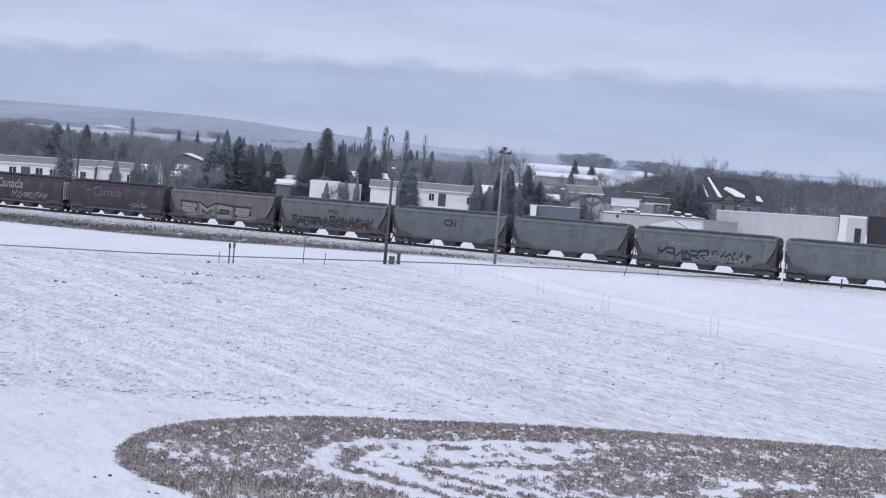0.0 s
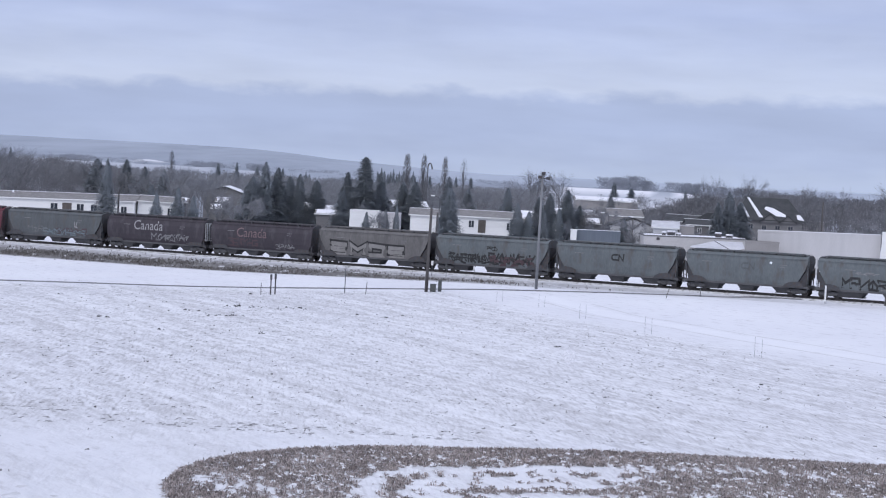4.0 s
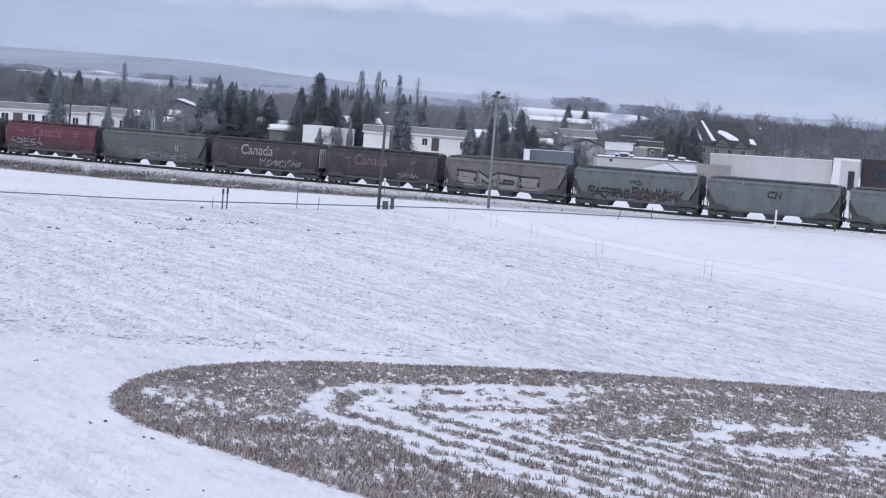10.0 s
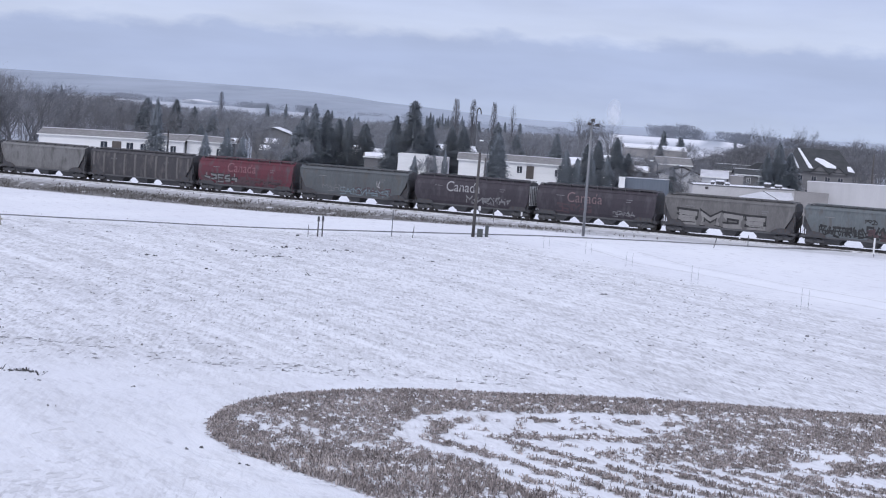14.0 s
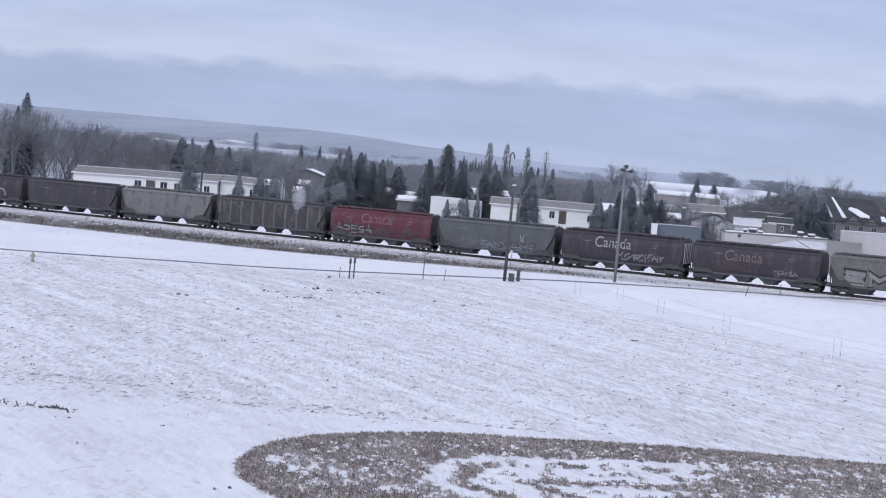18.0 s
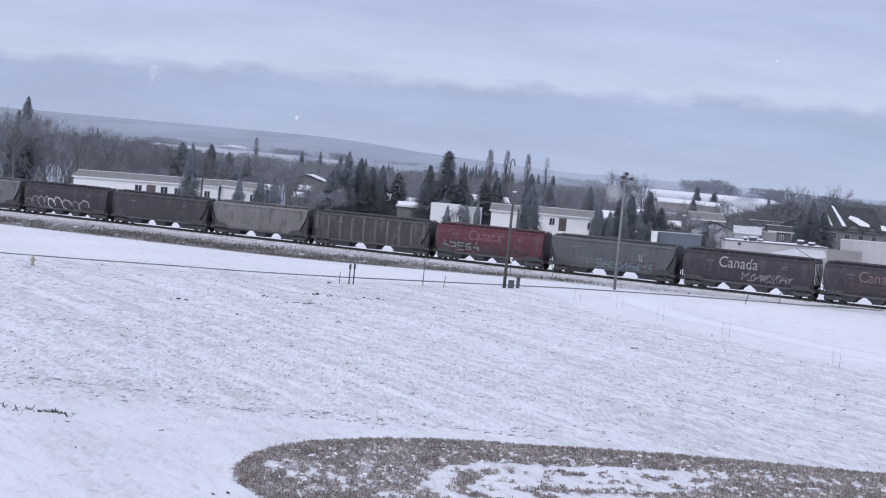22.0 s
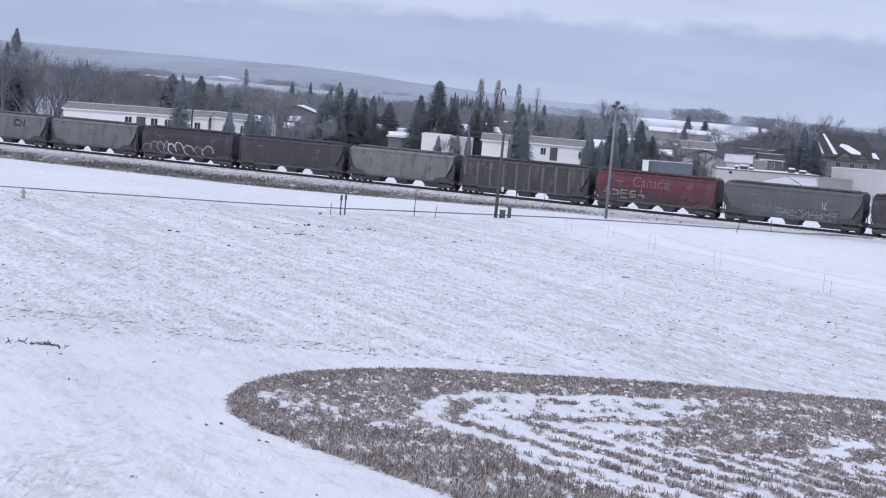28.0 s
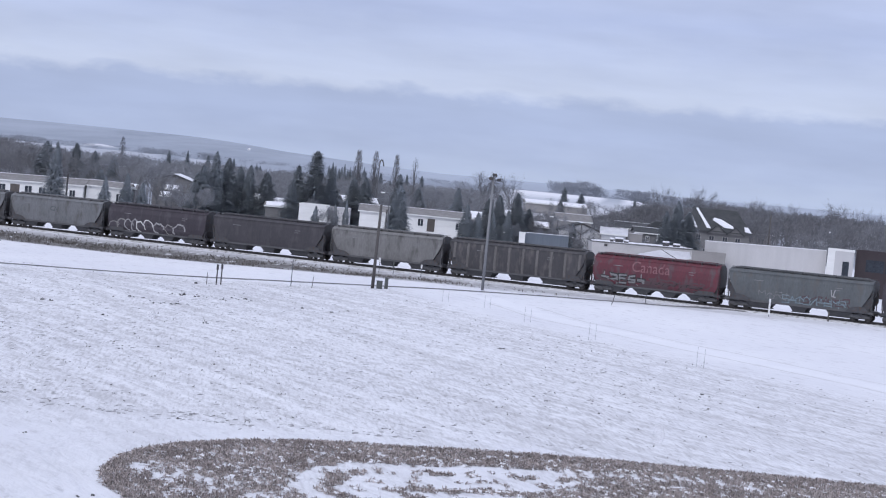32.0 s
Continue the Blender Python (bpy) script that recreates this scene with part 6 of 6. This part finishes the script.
def bare_tree(seed, h, spread, up, label, twigs_each=9, depth=3, tw=0.019, reach=1.0):
    rnd = random.Random(seed)
    ob = thing("bare_tree", label, "tree", group="bare trees in the town")
    bm = bmesh.new()
    ends = []
    tube(bm, (0, 0, -0.3), (0, 0, h * 0.25), h * 0.022, h * 0.017, 7, cap=False)
    for k in range(4):
        d = Vector((rnd.gauss(0, spread), rnd.gauss(0, spread), 1)).normalized()
        branch(bm, Vector((0, 0, h * rnd.uniform(0.16, 0.3))), d, h * 0.27, h * 0.012, depth, rnd, ends, spread, up)
    part("trunk", bm, BARK, ob)
    verts, faces = [], []
    for p, d in ends:
        for _ in range(twigs_each):
            nd = (d + Vector((rnd.gauss(0, 0.55), rnd.gauss(0, 0.55), rnd.gauss(0.15, 0.45)))).normalized()
            spray(verts, faces, p - d * rnd.uniform(0, h * 0.12) + Vector((rnd.gauss(0, 0.15), rnd.gauss(0, 0.15), rnd.gauss(0, 0.15))), nd, h * rnd.uniform(0.04, 0.12) * reach, tw * rnd.uniform(0.7, 1.3))
    top = max(v[2] for v in verts)
    k = h / top
    verts = [(x * k, y * k, z * k) for x, y, z in verts]
    part("crown", raw("crown", verts, faces, TWIG), TWIG, ob)
    ob.children[0].scale = (k, k, k)
    return ob


def spruce(seed, h, w, label, snow=0.0, full=0.78, thick=1.0):
    """A dense drooping spruce of height h and foot width w."""
    rnd = random.Random(seed)
    ob = thing("spruce_tree", label, "tree", group="spruce trees in the town")
    bm = bmesh.new()
    tube(bm, (0, 0, -0.3), (0, 0, h * 0.97), h * 0.016 + 0.05, 0.03, 7)
    part("trunk", bm, BARK, ob)
    verts, faces, sv, sf = [], [], [], []
    n = int(h * 13)
    bulge = [rnd.uniform(0.74, 1.14) for _ in range(int(h * 1.1) + 2)]
    for i in range(n):
        t = (i + rnd.uniform(-0.5, 0.5)) / n
        t = min(1.0, max(0.0, t))
        z = h * (0.05 + 0.95 * t)
        r = w / 2 * (1 - t) ** full * bulge[int(t * h * 1.1)] * rnd.uniform(0.86, 1.06) + 0.12
        for _ in range(int((9 + 8 * (1 - t)) * thick)):
            a = rnd.uniform(0, math.tau)
            ln = r * rnd.uniform(0.62, 1.08)
            d = Vector((math.cos(a), math.sin(a), 0))
            s = Vector((-d.y, d.x, 0))
            droop = -0.36 + 0.5 * t
            for f in range(4):
                u = 0.25 + 0.75 * f / 3
                p = Vector((0, 0, z)) + d * ln * u * 0.8 + Vector((0, 0, droop * ln * u * u + rnd.gauss(0, 0.10)))
                k = len(verts)
                wd = (0.11 + 0.16 * (1 - abs(u - 0.5))) * (0.5 + 0.5 * (1 - t)) + 0.04
                q = p + d * ln * rnd.uniform(0.14, 0.34) + s * rnd.gauss(0, wd) - Vector((0, 0, rnd.uniform(0.05, 0.32) * (1 - 0.5 * t)))
                verts += [tuple(p + s * wd * 0.8), tuple(p - s * wd * 0.8), tuple(q), tuple(p + d * 0.12 + Vector((0, 0, 0.10)))]
                faces += [(k, k + 1, k + 2), (k, k + 3, k + 1)]
                if snow and rnd.random() < snow * 0.5 and t < 0.7:
                    k = len(sv)
                    b = p + Vector((0, 0, 0.06))
                    sv += [tuple(b + s * 0.22), tuple(b - s * 0.22), tuple(q + Vector((0, 0, 0.05))), tuple(b + Vector((0, 0, 0.12)))]
                    sf += [(k, k + 1, k + 2), (k, k + 3, k + 1), (k, k + 2, k + 3), (k + 1, k + 3, k + 2)]
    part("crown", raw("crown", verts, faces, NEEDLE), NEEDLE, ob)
    if sf:
        part("snow", raw("snow", sv, sf, SNOW), SNOW, ob, "clumps of snow on the branches")["kind"] = "stuff"
    return ob


def plant(src, x, y, top, used, wide=1.0, rnd=random.Random(2)):
    """Stands a copy so that its tip reaches the level top."""
    z = ground_z(x, y)
    k = (top - z) / used
    return copy_thing(src, pose(x, y, z, 0, 0, rnd.uniform(0, 360)) @ Matrix.Diagonal((k * wide, k * wide, k, 1)))


def place_source(src, x, y, top, used, wide=1.0):
    z = ground_z(x, y)
    k = (top - z) / used
    src.matrix_world = pose(x, y, z) @ Matrix.Diagonal((k * wide, k * wide, k, 1))


def make_spruces():
    full = [spruce(40 + i, 12, 8.6 + 0.8 * i, "dark green spruce with drooping ragged branches") for i in range(3)]
    snowy = [spruce(50 + i, 8, 7.0, "dark spruce with clumps of snow on its branches", 0.008, thick=2.0) for i in range(2)]
    old = spruce(60, 15, 8.6, "tall old spruce with a broad rounded crown", full=0.50)
    place_source(old, -25.8, 395, 15.1, 15, 1.2)
    place_source(full[0], -44.2, 375, 13.0, 12, 0.95)
    place_source(full[1], -42.0, 378, 11.9, 12, 1.1)
    place_source(full[2], 47.3, 375, 12.3, 12, 1.05)
    place_source(snowy[0], 5.2, 330, 8.2, 8, 0.85)
    place_source(snowy[1], 7.2, 330, 7.0, 8, 0.8)
    plant(full[1], -6.6, 328, 9.7, 12, 0.95)
    plant(full[2], -66.9, 332, 11.9, 12, 0.68)
    spots = [(-37.8, 380, 9.3), (-34.4, 380, 9.1), (-28.1, 366, 8.4), (-46.2, 372, 8.5), (-40.2, 384, 9.6), (-48.3, 380, 8.2),
             (42.0, 640, 10.7), (48.5, 650, 10.1), (-22.8, 402, 11.2), (-29.8, 400, 10.0), (-18.5, 412, 9.6), (-15.8, 410, 10.4), (-8.6, 408, 10.2), (-4.4, 412, 8.8),
             (11.2, 345, 10.2), (14.6, 350, 9.4), (9.4, 350, 8.8), (17.0, 354, 8.2), (3.6, 352, 9.2), (-87.0, 420, 10.6), (-80.0, 440, 10.2), (-83.5, 436, 9.8), (-72.0, 420, 9.0), (-52, 425, 9.4), (44.8, 372, 8.8), (50.0, 378, 9.6),
             (25.0, 348, 6.4), (27.6, 430, 8.4), (-62.6, 352, 7.0)]
    for i, (x, y, top) in enumerate(spots):
        plant(full[i % 3], x, y, top, 12, 1.3 if i % 2 else 1.12)
    for x, y, top in ((-105.2, 360, 15.0), (-107.4, 362, 12.6)):
        plant(full[0], x, y, top, 12, 0.85)
    rnd = random.Random(31)
    for k in range(20):
        x, y = rnd.choice(((-24, 620), (-18, 640), (-8, 660), (-60, 600), (-100, 580), (-122, 520), (-90, 640), (2, 640), (60, 560), (95, 540)))
        x, y = x + rnd.gauss(0, 7), y + rnd.gauss(0, 12)
        plant(full[k % 3], x, y, rnd.uniform(8.8, 10.6) + (1.0 if x < -80 else 0), 12, rnd.uniform(0.55, 0.8))
    # a close row of young spruces on the skyline
    for k in range(26):
        y = 600 + rnd.uniform(-8, 8)
        az = -3.4 + 1.1 * k / 25 + rnd.uniform(-0.05, 0.05)
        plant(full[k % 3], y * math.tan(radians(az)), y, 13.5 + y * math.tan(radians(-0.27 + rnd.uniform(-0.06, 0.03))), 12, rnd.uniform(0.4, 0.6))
    for x, y, top, wd in ((-58.6, 335, 6.0, 0.9), (-56.1, 343, 6.9, 0.85), (-18.6, 348, 5.2, 0.7), (-16.6, 348, 6.2, 0.5), (-22.0, 346, 4.6, 0.9),
                          (-54.0, 348, 5.6, 0.9), (10.0, 334, 6.4, 0.9), (12.6, 336, 7.2, 0.9)):
        plant(snowy[0], x, y, top, 8, wd)


def poplar_tree(seed, h, label):
    """A flame-shaped crown of steep thin branches on one straight stem."""
    rnd = random.Random(seed)
    ob = thing("bare_tree", label, "tree", group="bare trees in the town")
    bm = bmesh.new()
    tube(bm, (0, 0, -0.3), (0, 0, h * 0.93), 0.2, 0.03, 7, cap=False)
    verts, faces = [], []

    def girth(t):
        return 0.08 + 0.62 * math.sin(math.pi * min(1.0, max(0.0, (t - 0.12) / 0.90))) ** 0.9

    for _ in range(34):
        t, a = rnd.uniform(0.15, 0.72), rnd.uniform(0, math.tau)
        p = Vector((0, 0, h * t))
        u = min(0.96, t + rnd.uniform(0.10, 0.20))
        r = girth(u) * rnd.uniform(0.4, 0.9)
        q = Vector((r * math.cos(a), r * math.sin(a), h * u))
        tube(bm, p, q, 0.045, 0.02, 4, cap=False)
    for _ in range(1000):
        t, a = rnd.uniform(0.16, 0.95), rnd.uniform(0, math.tau)
        r = girth(t) * math.sqrt(rnd.random())
        o = Vector((r * math.cos(a), r * math.sin(a), h * t))
        lean = 0.14 - 0.30 * max(0.0, t - 0.6)
        d = Vector((math.cos(a) * lean + rnd.gauss(0, 0.13), math.sin(a) * lean + rnd.gauss(0, 0.13), 1)).normalized()
        spray(verts, faces, o, d, min(rnd.uniform(0.4, 1.0), h - o.z), 0.018)
    part("trunk", bm, BARK, ob)
    part("crown", raw("crown", verts, faces, TWIG), TWIG, ob)
    return ob


def make_bare_trees():
    broad = [bare_tree(70 + i, 11, 0.45, 0.25, "bare broad-crowned deciduous tree with grey twigs") for i in range(4)]
    poplar = poplar_tree(80, 16, "tall narrow bare poplar with upright branches")
    bush = bare_tree(81, 4, 0.5, 0.3, "low bare shrub with a haze of fine twigs", 12, 3, 0.016, 0.8)
    place_source(poplar, -10.2, 430, 16.8, 16, 1.3)
    for x, y, top, wd in ((-18.8, 430, 15.7, 1.2), (-14.9, 430, 15.8, 1.1), (-5.9, 430, 15.2, 1.2), (-94.0, 560, 13.7, 1.25)):
        plant(poplar, x, y, top, 16, wd)
    place_source(broad[0], 60.9, 470, 14.2, 11, 1.4)
    place_source(broad[1], 13.5, 470, 12.2, 11, 0.8)
    place_source(broad[2], -97.0, 405, 11.6, 11, 1.0)
    place_source(broad[3], 26.0, 334, 6.6, 11, 1.5)
    place_source(bush, 25.6, 320, 5.0, 4, 1.2)
    rnd = random.Random(9)
    spots = [(-104.5, 352, 12.2), (-101.5, 356, 12.6), (-99, 358, 11.8), (-107.5, 352, 12.4), (-96.5, 362, 11.0), (-110, 356, 12.0), (-100, 395, 11.2), (-106, 400, 11.6), (-111, 398, 11.6), (-91, 420, 10.4), (-95, 395, 10.2), (-116, 400, 11.8), (-121, 405, 12.0), (-113, 372, 10.2), (-100, 372, 9.0), (-86, 415, 10.4), (-118, 380, 11.0), (-97, 380, 9.8),
             (17.5, 470, 12.2), (21, 472, 11.2), (10.5, 468, 11.8), (56, 480, 13.6), (66, 480, 13.4), (52, 490, 12.8), (72, 440, 11.6), (77, 445, 12.0), (82, 440, 11.8), (88, 442, 12.4), (94, 440, 12.6),
             (100, 445, 12.8), (106, 440, 13.0), (112, 440, 13.2), (70, 410, 9.6), (84, 405, 9.6), (96, 405, 10.2), (-70, 395, 8.6), (-65, 400, 9.0), (-50, 400, 8.8), (-57, 404, 6.2), (-54, 406, 6.0), (-60.5, 407, 6.8), (-62, 380, 7.4), (-68, 380, 7.8), (-74, 400, 8.8), (-80, 395, 8.6), (-50, 366, 6.0),
             (-52.5, 372, 6.6), (28, 360, 6.6), (32, 352, 5.8), (24, 380, 7.0), (19, 372, 6.8), (40, 385, 7.2), (-3, 380, 8.0), (2, 385, 8.4), (6, 380, 7.6), (13, 380, 8.6), (16, 400, 9.4), (26, 410, 8.6), (33, 410, 8.8), (38, 425, 9.0), (46, 430, 9.6)]
    for i, (x, y, top) in enumerate(spots):
        plant(broad[i % 4], x + rnd.uniform(-1, 1), y, top, 11, rnd.uniform(0.8, 1.15))
    for x, y, top in ((28.0, 322, 4.2), (18.5, 330, 4.6), (22, 334, 4.8), (30.5, 350, 5.0), (33.5, 356, 5.0), (38.0, 354, 4.8), (20, 350, 5.6), (29, 360, 5.2), (14, 340, 4.8), (67, 345, 7.0), (73, 350, 7.2), (-20.5, 344, 4.4), (-50, 352, 4.6), (-60, 366, 5.0), (-24, 362, 5.0), (8, 345, 5.4), (-66, 366, 5.2), (-46, 360, 5.0)):
        plant(bush, x, y, top, 4, 1.0)


def bent_tree(x, y):
    """A dark thin trunk whose top hangs over."""
    ob = thing("bare_tree", "thin dark tree with a drooping bent top", "tree", base_at(x, y))
    bm = bmesh.new()
    h = 15.0 - ground_z(x, y)
    tube(bm, (0, 0, -0.2), (0.1, 0, h - 1.2), 0.16, 0.13, 7)
    prev = Vector((0.1, 0, h - 1.2))
    for k in range(1, 8):
        a = k / 7 * math.pi * 0.9
        q = Vector((0.1 + 0.5 * (1 - math.cos(a)), 0, h - 1.2 + 1.1 * math.sin(a) - 0.22 * max(0, k - 4)))
        tube(bm, prev, q, 0.16, 0.16, 6)
        prev = q
    part("trunk", bm, BARK, ob)


bent_tree(-14.1, 429)


def make_woods():
    """The wide belt of bare woods behind the town, too many trees to count."""
    rnd = random.Random(12)
    left_verts, left_faces, right_verts, right_faces = [], [], [], []

    def tree(x, y, z, h, w, n, tw, east=False):
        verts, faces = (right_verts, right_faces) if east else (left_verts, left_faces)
        lobes = [(rnd.gauss(0, 0.42) * w, rnd.gauss(0, 0.42) * w, rnd.uniform(0.45, 0.86), rnd.uniform(0.40, 0.70) * w) for _ in range(6)]
        for k in range(int(n * 1.7)):
            if rnd.random() < 0.3:
                t, a = rnd.random(), rnd.uniform(0, math.tau)
                r = w * math.sqrt(rnd.random()) * (0.5 + 0.5 * t)
                p = Vector((x + r * math.cos(a), y + r * math.sin(a), z + h * 0.62 * t))
                d = Vector((rnd.gauss(0, 0.5), rnd.gauss(0, 0.5), 1.0)).normalized()
            else:
                lx, ly, lt, lr = lobes[k % 6]
                o = Vector((rnd.gauss(0, 1), rnd.gauss(0, 1), rnd.gauss(0, 1))).normalized() * rnd.random() ** 0.45
                p = Vector((x + lx + o.x * lr, y + ly + o.y * lr, z + h * lt + o.z * min(lr, h * (0.95 - lt))))
                d = (o + Vector((rnd.gauss(0, 0.45), rnd.gauss(0, 0.45), 0.45 + rnd.gauss(0, 0.4)))).normalized()
            spray(verts, faces, p, d, h * rnd.uniform(0.05, 0.12), tw * rnd.uniform(0.7, 1.5))
        spray(verts, faces, Vector((x, y, z)), Vector((rnd.gauss(0, 0.05), 0, 1)).normalized(), h * 0.8, 0.14)

    for y0, y1, count, n, tw in ((415, 470, 420, 105, 0.038), (425, 480, -320, 110, 0.036), (470, 540, 420, 100, 0.045), (540, 700, 700, 75, 0.068), (700, 1000, 700, 50, 0.12)):
        for _ in range(abs(count)):
            y = rnd.uniform(y0, y1)
            az = rnd.uniform(-18, 15.5) if count > 0 else rnd.uniform(2.0, 8.2)
            x = y * math.tan(radians(az))
            # an open field lies beyond the school
            if 2.0 < az < 7.6 and 860 < y:
                continue
            if 1.5 < az < 5.2 and 480 < y < 560:
                continue
            # tops: a set level past 8.2 degrees, else an elevation angle from the camera
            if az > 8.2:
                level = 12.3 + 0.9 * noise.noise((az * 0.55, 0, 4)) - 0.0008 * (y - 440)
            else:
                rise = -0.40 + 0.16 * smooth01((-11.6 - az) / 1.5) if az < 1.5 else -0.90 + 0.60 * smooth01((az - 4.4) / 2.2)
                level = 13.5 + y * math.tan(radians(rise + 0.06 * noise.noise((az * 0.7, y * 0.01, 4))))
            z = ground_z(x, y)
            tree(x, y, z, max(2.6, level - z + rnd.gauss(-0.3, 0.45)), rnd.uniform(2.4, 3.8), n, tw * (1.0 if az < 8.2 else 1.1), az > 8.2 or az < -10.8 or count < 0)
    tagged(new("woods", raw("woods", left_verts, left_faces, TWIG)), "wide belt of bare grey deciduous woods", "woods", kind="stuff")
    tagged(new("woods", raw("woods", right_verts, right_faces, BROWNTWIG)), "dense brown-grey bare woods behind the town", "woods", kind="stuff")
    left_verts, left_faces = [], []
    for az, wd, top, y, k in ((3.7, 0.35, 0.12, 1230, 9), (4.35, 0.18, 0.19, 1240, 5), (4.8, 0.12, 0.09, 1235, 3), (5.9, 0.5, 0.06, 1230, 10), (7.2, 0.6, 0.0, 1225, 10), (8.3, 0.45, -0.03, 1200, 9), (-6.9, 0.35, -0.10, 1290, 6), (-8.6, 0.6, -0.12, 1290, 10), (-12.2, 0.5, -0.12, 1290, 8)):
        for _ in range(k * 2):
            a = az + rnd.uniform(-wd, wd)
            x = y * math.tan(radians(a))
            z = ground_z(x, y)
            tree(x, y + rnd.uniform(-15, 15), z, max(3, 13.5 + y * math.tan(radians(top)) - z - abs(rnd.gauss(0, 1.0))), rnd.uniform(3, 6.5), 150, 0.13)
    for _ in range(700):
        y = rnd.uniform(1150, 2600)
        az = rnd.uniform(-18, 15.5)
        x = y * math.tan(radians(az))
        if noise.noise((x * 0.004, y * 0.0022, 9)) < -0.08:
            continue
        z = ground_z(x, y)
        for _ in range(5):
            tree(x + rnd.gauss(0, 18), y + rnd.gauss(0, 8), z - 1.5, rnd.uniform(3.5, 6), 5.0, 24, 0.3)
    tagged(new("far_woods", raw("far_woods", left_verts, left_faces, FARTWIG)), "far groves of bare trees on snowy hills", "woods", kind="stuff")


# twigs of the far groves, pale and bluish to paint in haze
FARTWIG = mat("far_hazed_twigs", (0.27, 0.29, 0.33), (0.34, 0.36, 0.40), 0.95, 0.02, 0.1)
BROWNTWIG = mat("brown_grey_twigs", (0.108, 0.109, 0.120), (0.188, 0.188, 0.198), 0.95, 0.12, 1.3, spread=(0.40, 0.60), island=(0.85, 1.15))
make_spruces()
make_bare_trees()
make_woods()

# ---- falling snow ----
FLAKES = []


def make_flakes():
    """A few large flakes drift past close to the camera."""
    rnd = random.Random(77)
    shapes = []
    for k in range(4):
        bm = bmesh.new()
        bmesh.ops.create_icosphere(bm, subdivisions=1, radius=1)
        for v in bm.verts:
            v.co *= rnd.uniform(0.55, 1.15)
        shapes.append(mesh_of(bm, "snowflake", FLAKE, smooth=True))
    for i in range(130):
        d = rnd.uniform(4.0, 22.0)
        when = rnd.uniform(-2, 34)
        a, b = radians(rnd.uniform(-17, 13)), radians(rnd.uniform(-10, 4))
        mid = Vector((d * math.sin(a), d * math.cos(a), 13.5 + d * math.sin(b)))
        fall = Vector((rnd.uniform(0.5, 1.3), rnd.uniform(-0.3, 0.3), -rnd.uniform(0.9, 1.4)))
        ob = new("snowflake", shapes[i % 4])
        r = rnd.uniform(0.0035, 0.007)
        ob.scale = (r, r, r * rnd.uniform(0.8, 1.6))
        tagged(ob, "large white snowflake drifting down in the air", "snowflake", group="falling snowflakes")
        FLAKES.append((ob, mid, fall, when))
    # fluffy clumps right before the lens, thin enough to see through
    clumps = []
    for k in range(3):
        bm = bmesh.new()
        for size in (0.6, 1.0):
            ball = bmesh.ops.create_icosphere(bm, subdivisions=2, radius=size)["verts"]
            for v in ball:
                v.co *= 1 + 0.22 * noise.noise(v.co * 1.4 + Vector((k * 5, 0, 0)))
        clumps.append(mesh_of(bm, "snowflake", FLUFF, smooth=True))
    for i in range(90):
        d = rnd.uniform(1.6, 3.5)
        when = rnd.uniform(-1, 33)
        a, b = radians(rnd.uniform(-15, 12)), radians(rnd.uniform(-8, 3))
        mid = Vector((d * math.sin(a), d * math.cos(a), 13.5 + d * math.sin(b)))
        fall = Vector((rnd.uniform(0.1, 0.6), rnd.uniform(-0.1, 0.1), -rnd.uniform(0.7, 1.1)))
        ob = new("snowflake", clumps[i % 3])
        r = d * rnd.uniform(0.0025, 0.0055)
        ob.scale = (r * 0.8, r * 0.8, r * rnd.uniform(0.9, 1.7))
        tagged(ob, "fluffy see-through snowflake clump drifting close by", "snowflake", group="falling snowflakes")
        FLAKES.append((ob, mid, fall, when))


FLUFF = mat("fluffy_snow", (0.88, 0.88, 0.9), (0.8, 0.8, 0.83), 0.8, 3, 9)
FLUFF.node_tree.nodes["Principled BSDF"].inputs["Alpha"].default_value = 0.11
FLAKE = mat("snowflake", (0.88, 0.88, 0.9), (0.8, 0.8, 0.83), 0.6, 3, 9)
make_flakes()

# ---- what moves ----


def train_at(t):
    return -109.37 + 4.5208 * t - 0.00494 * t * t


def motions():
    """The train rolls along the track; its wheels turn with it."""
    for car, off in CARS:
        rows_ = []
        for k in range(9):
            t = k * 4.0
            rows_.append((t, Matrix.Translation(track_point(train_at(t) + off)) @ pose(0, 0, 0, 0, -math.degrees(math.atan(GRADE)), -math.degrees(TRACK_A))))
        walk(car, rows_)
    steps = [min(32.0, k * 4 / 30) for k in range(241)]
    turns = [(t, Matrix.Rotation((train_at(t) - train_at(0)) / 0.455, 4, "Y")) for t in steps]
    for ws, k in WHEELSETS:
        walk(ws, [(t, Matrix.Translation((k, 0, 0.455)) @ r) for t, r in turns])
    for ob, mid, fall, when in FLAKES:
        land = when + (mid.z - 0.05) / -fall.z
        rows_ = [(t, Matrix.Translation(mid + fall * (min(t, land) - when))) for t in (0.0, *((land - 0.02,) if 0.1 < land < 31.9 else ()), 32.0)]
        walk(ob, rows_)


motions()
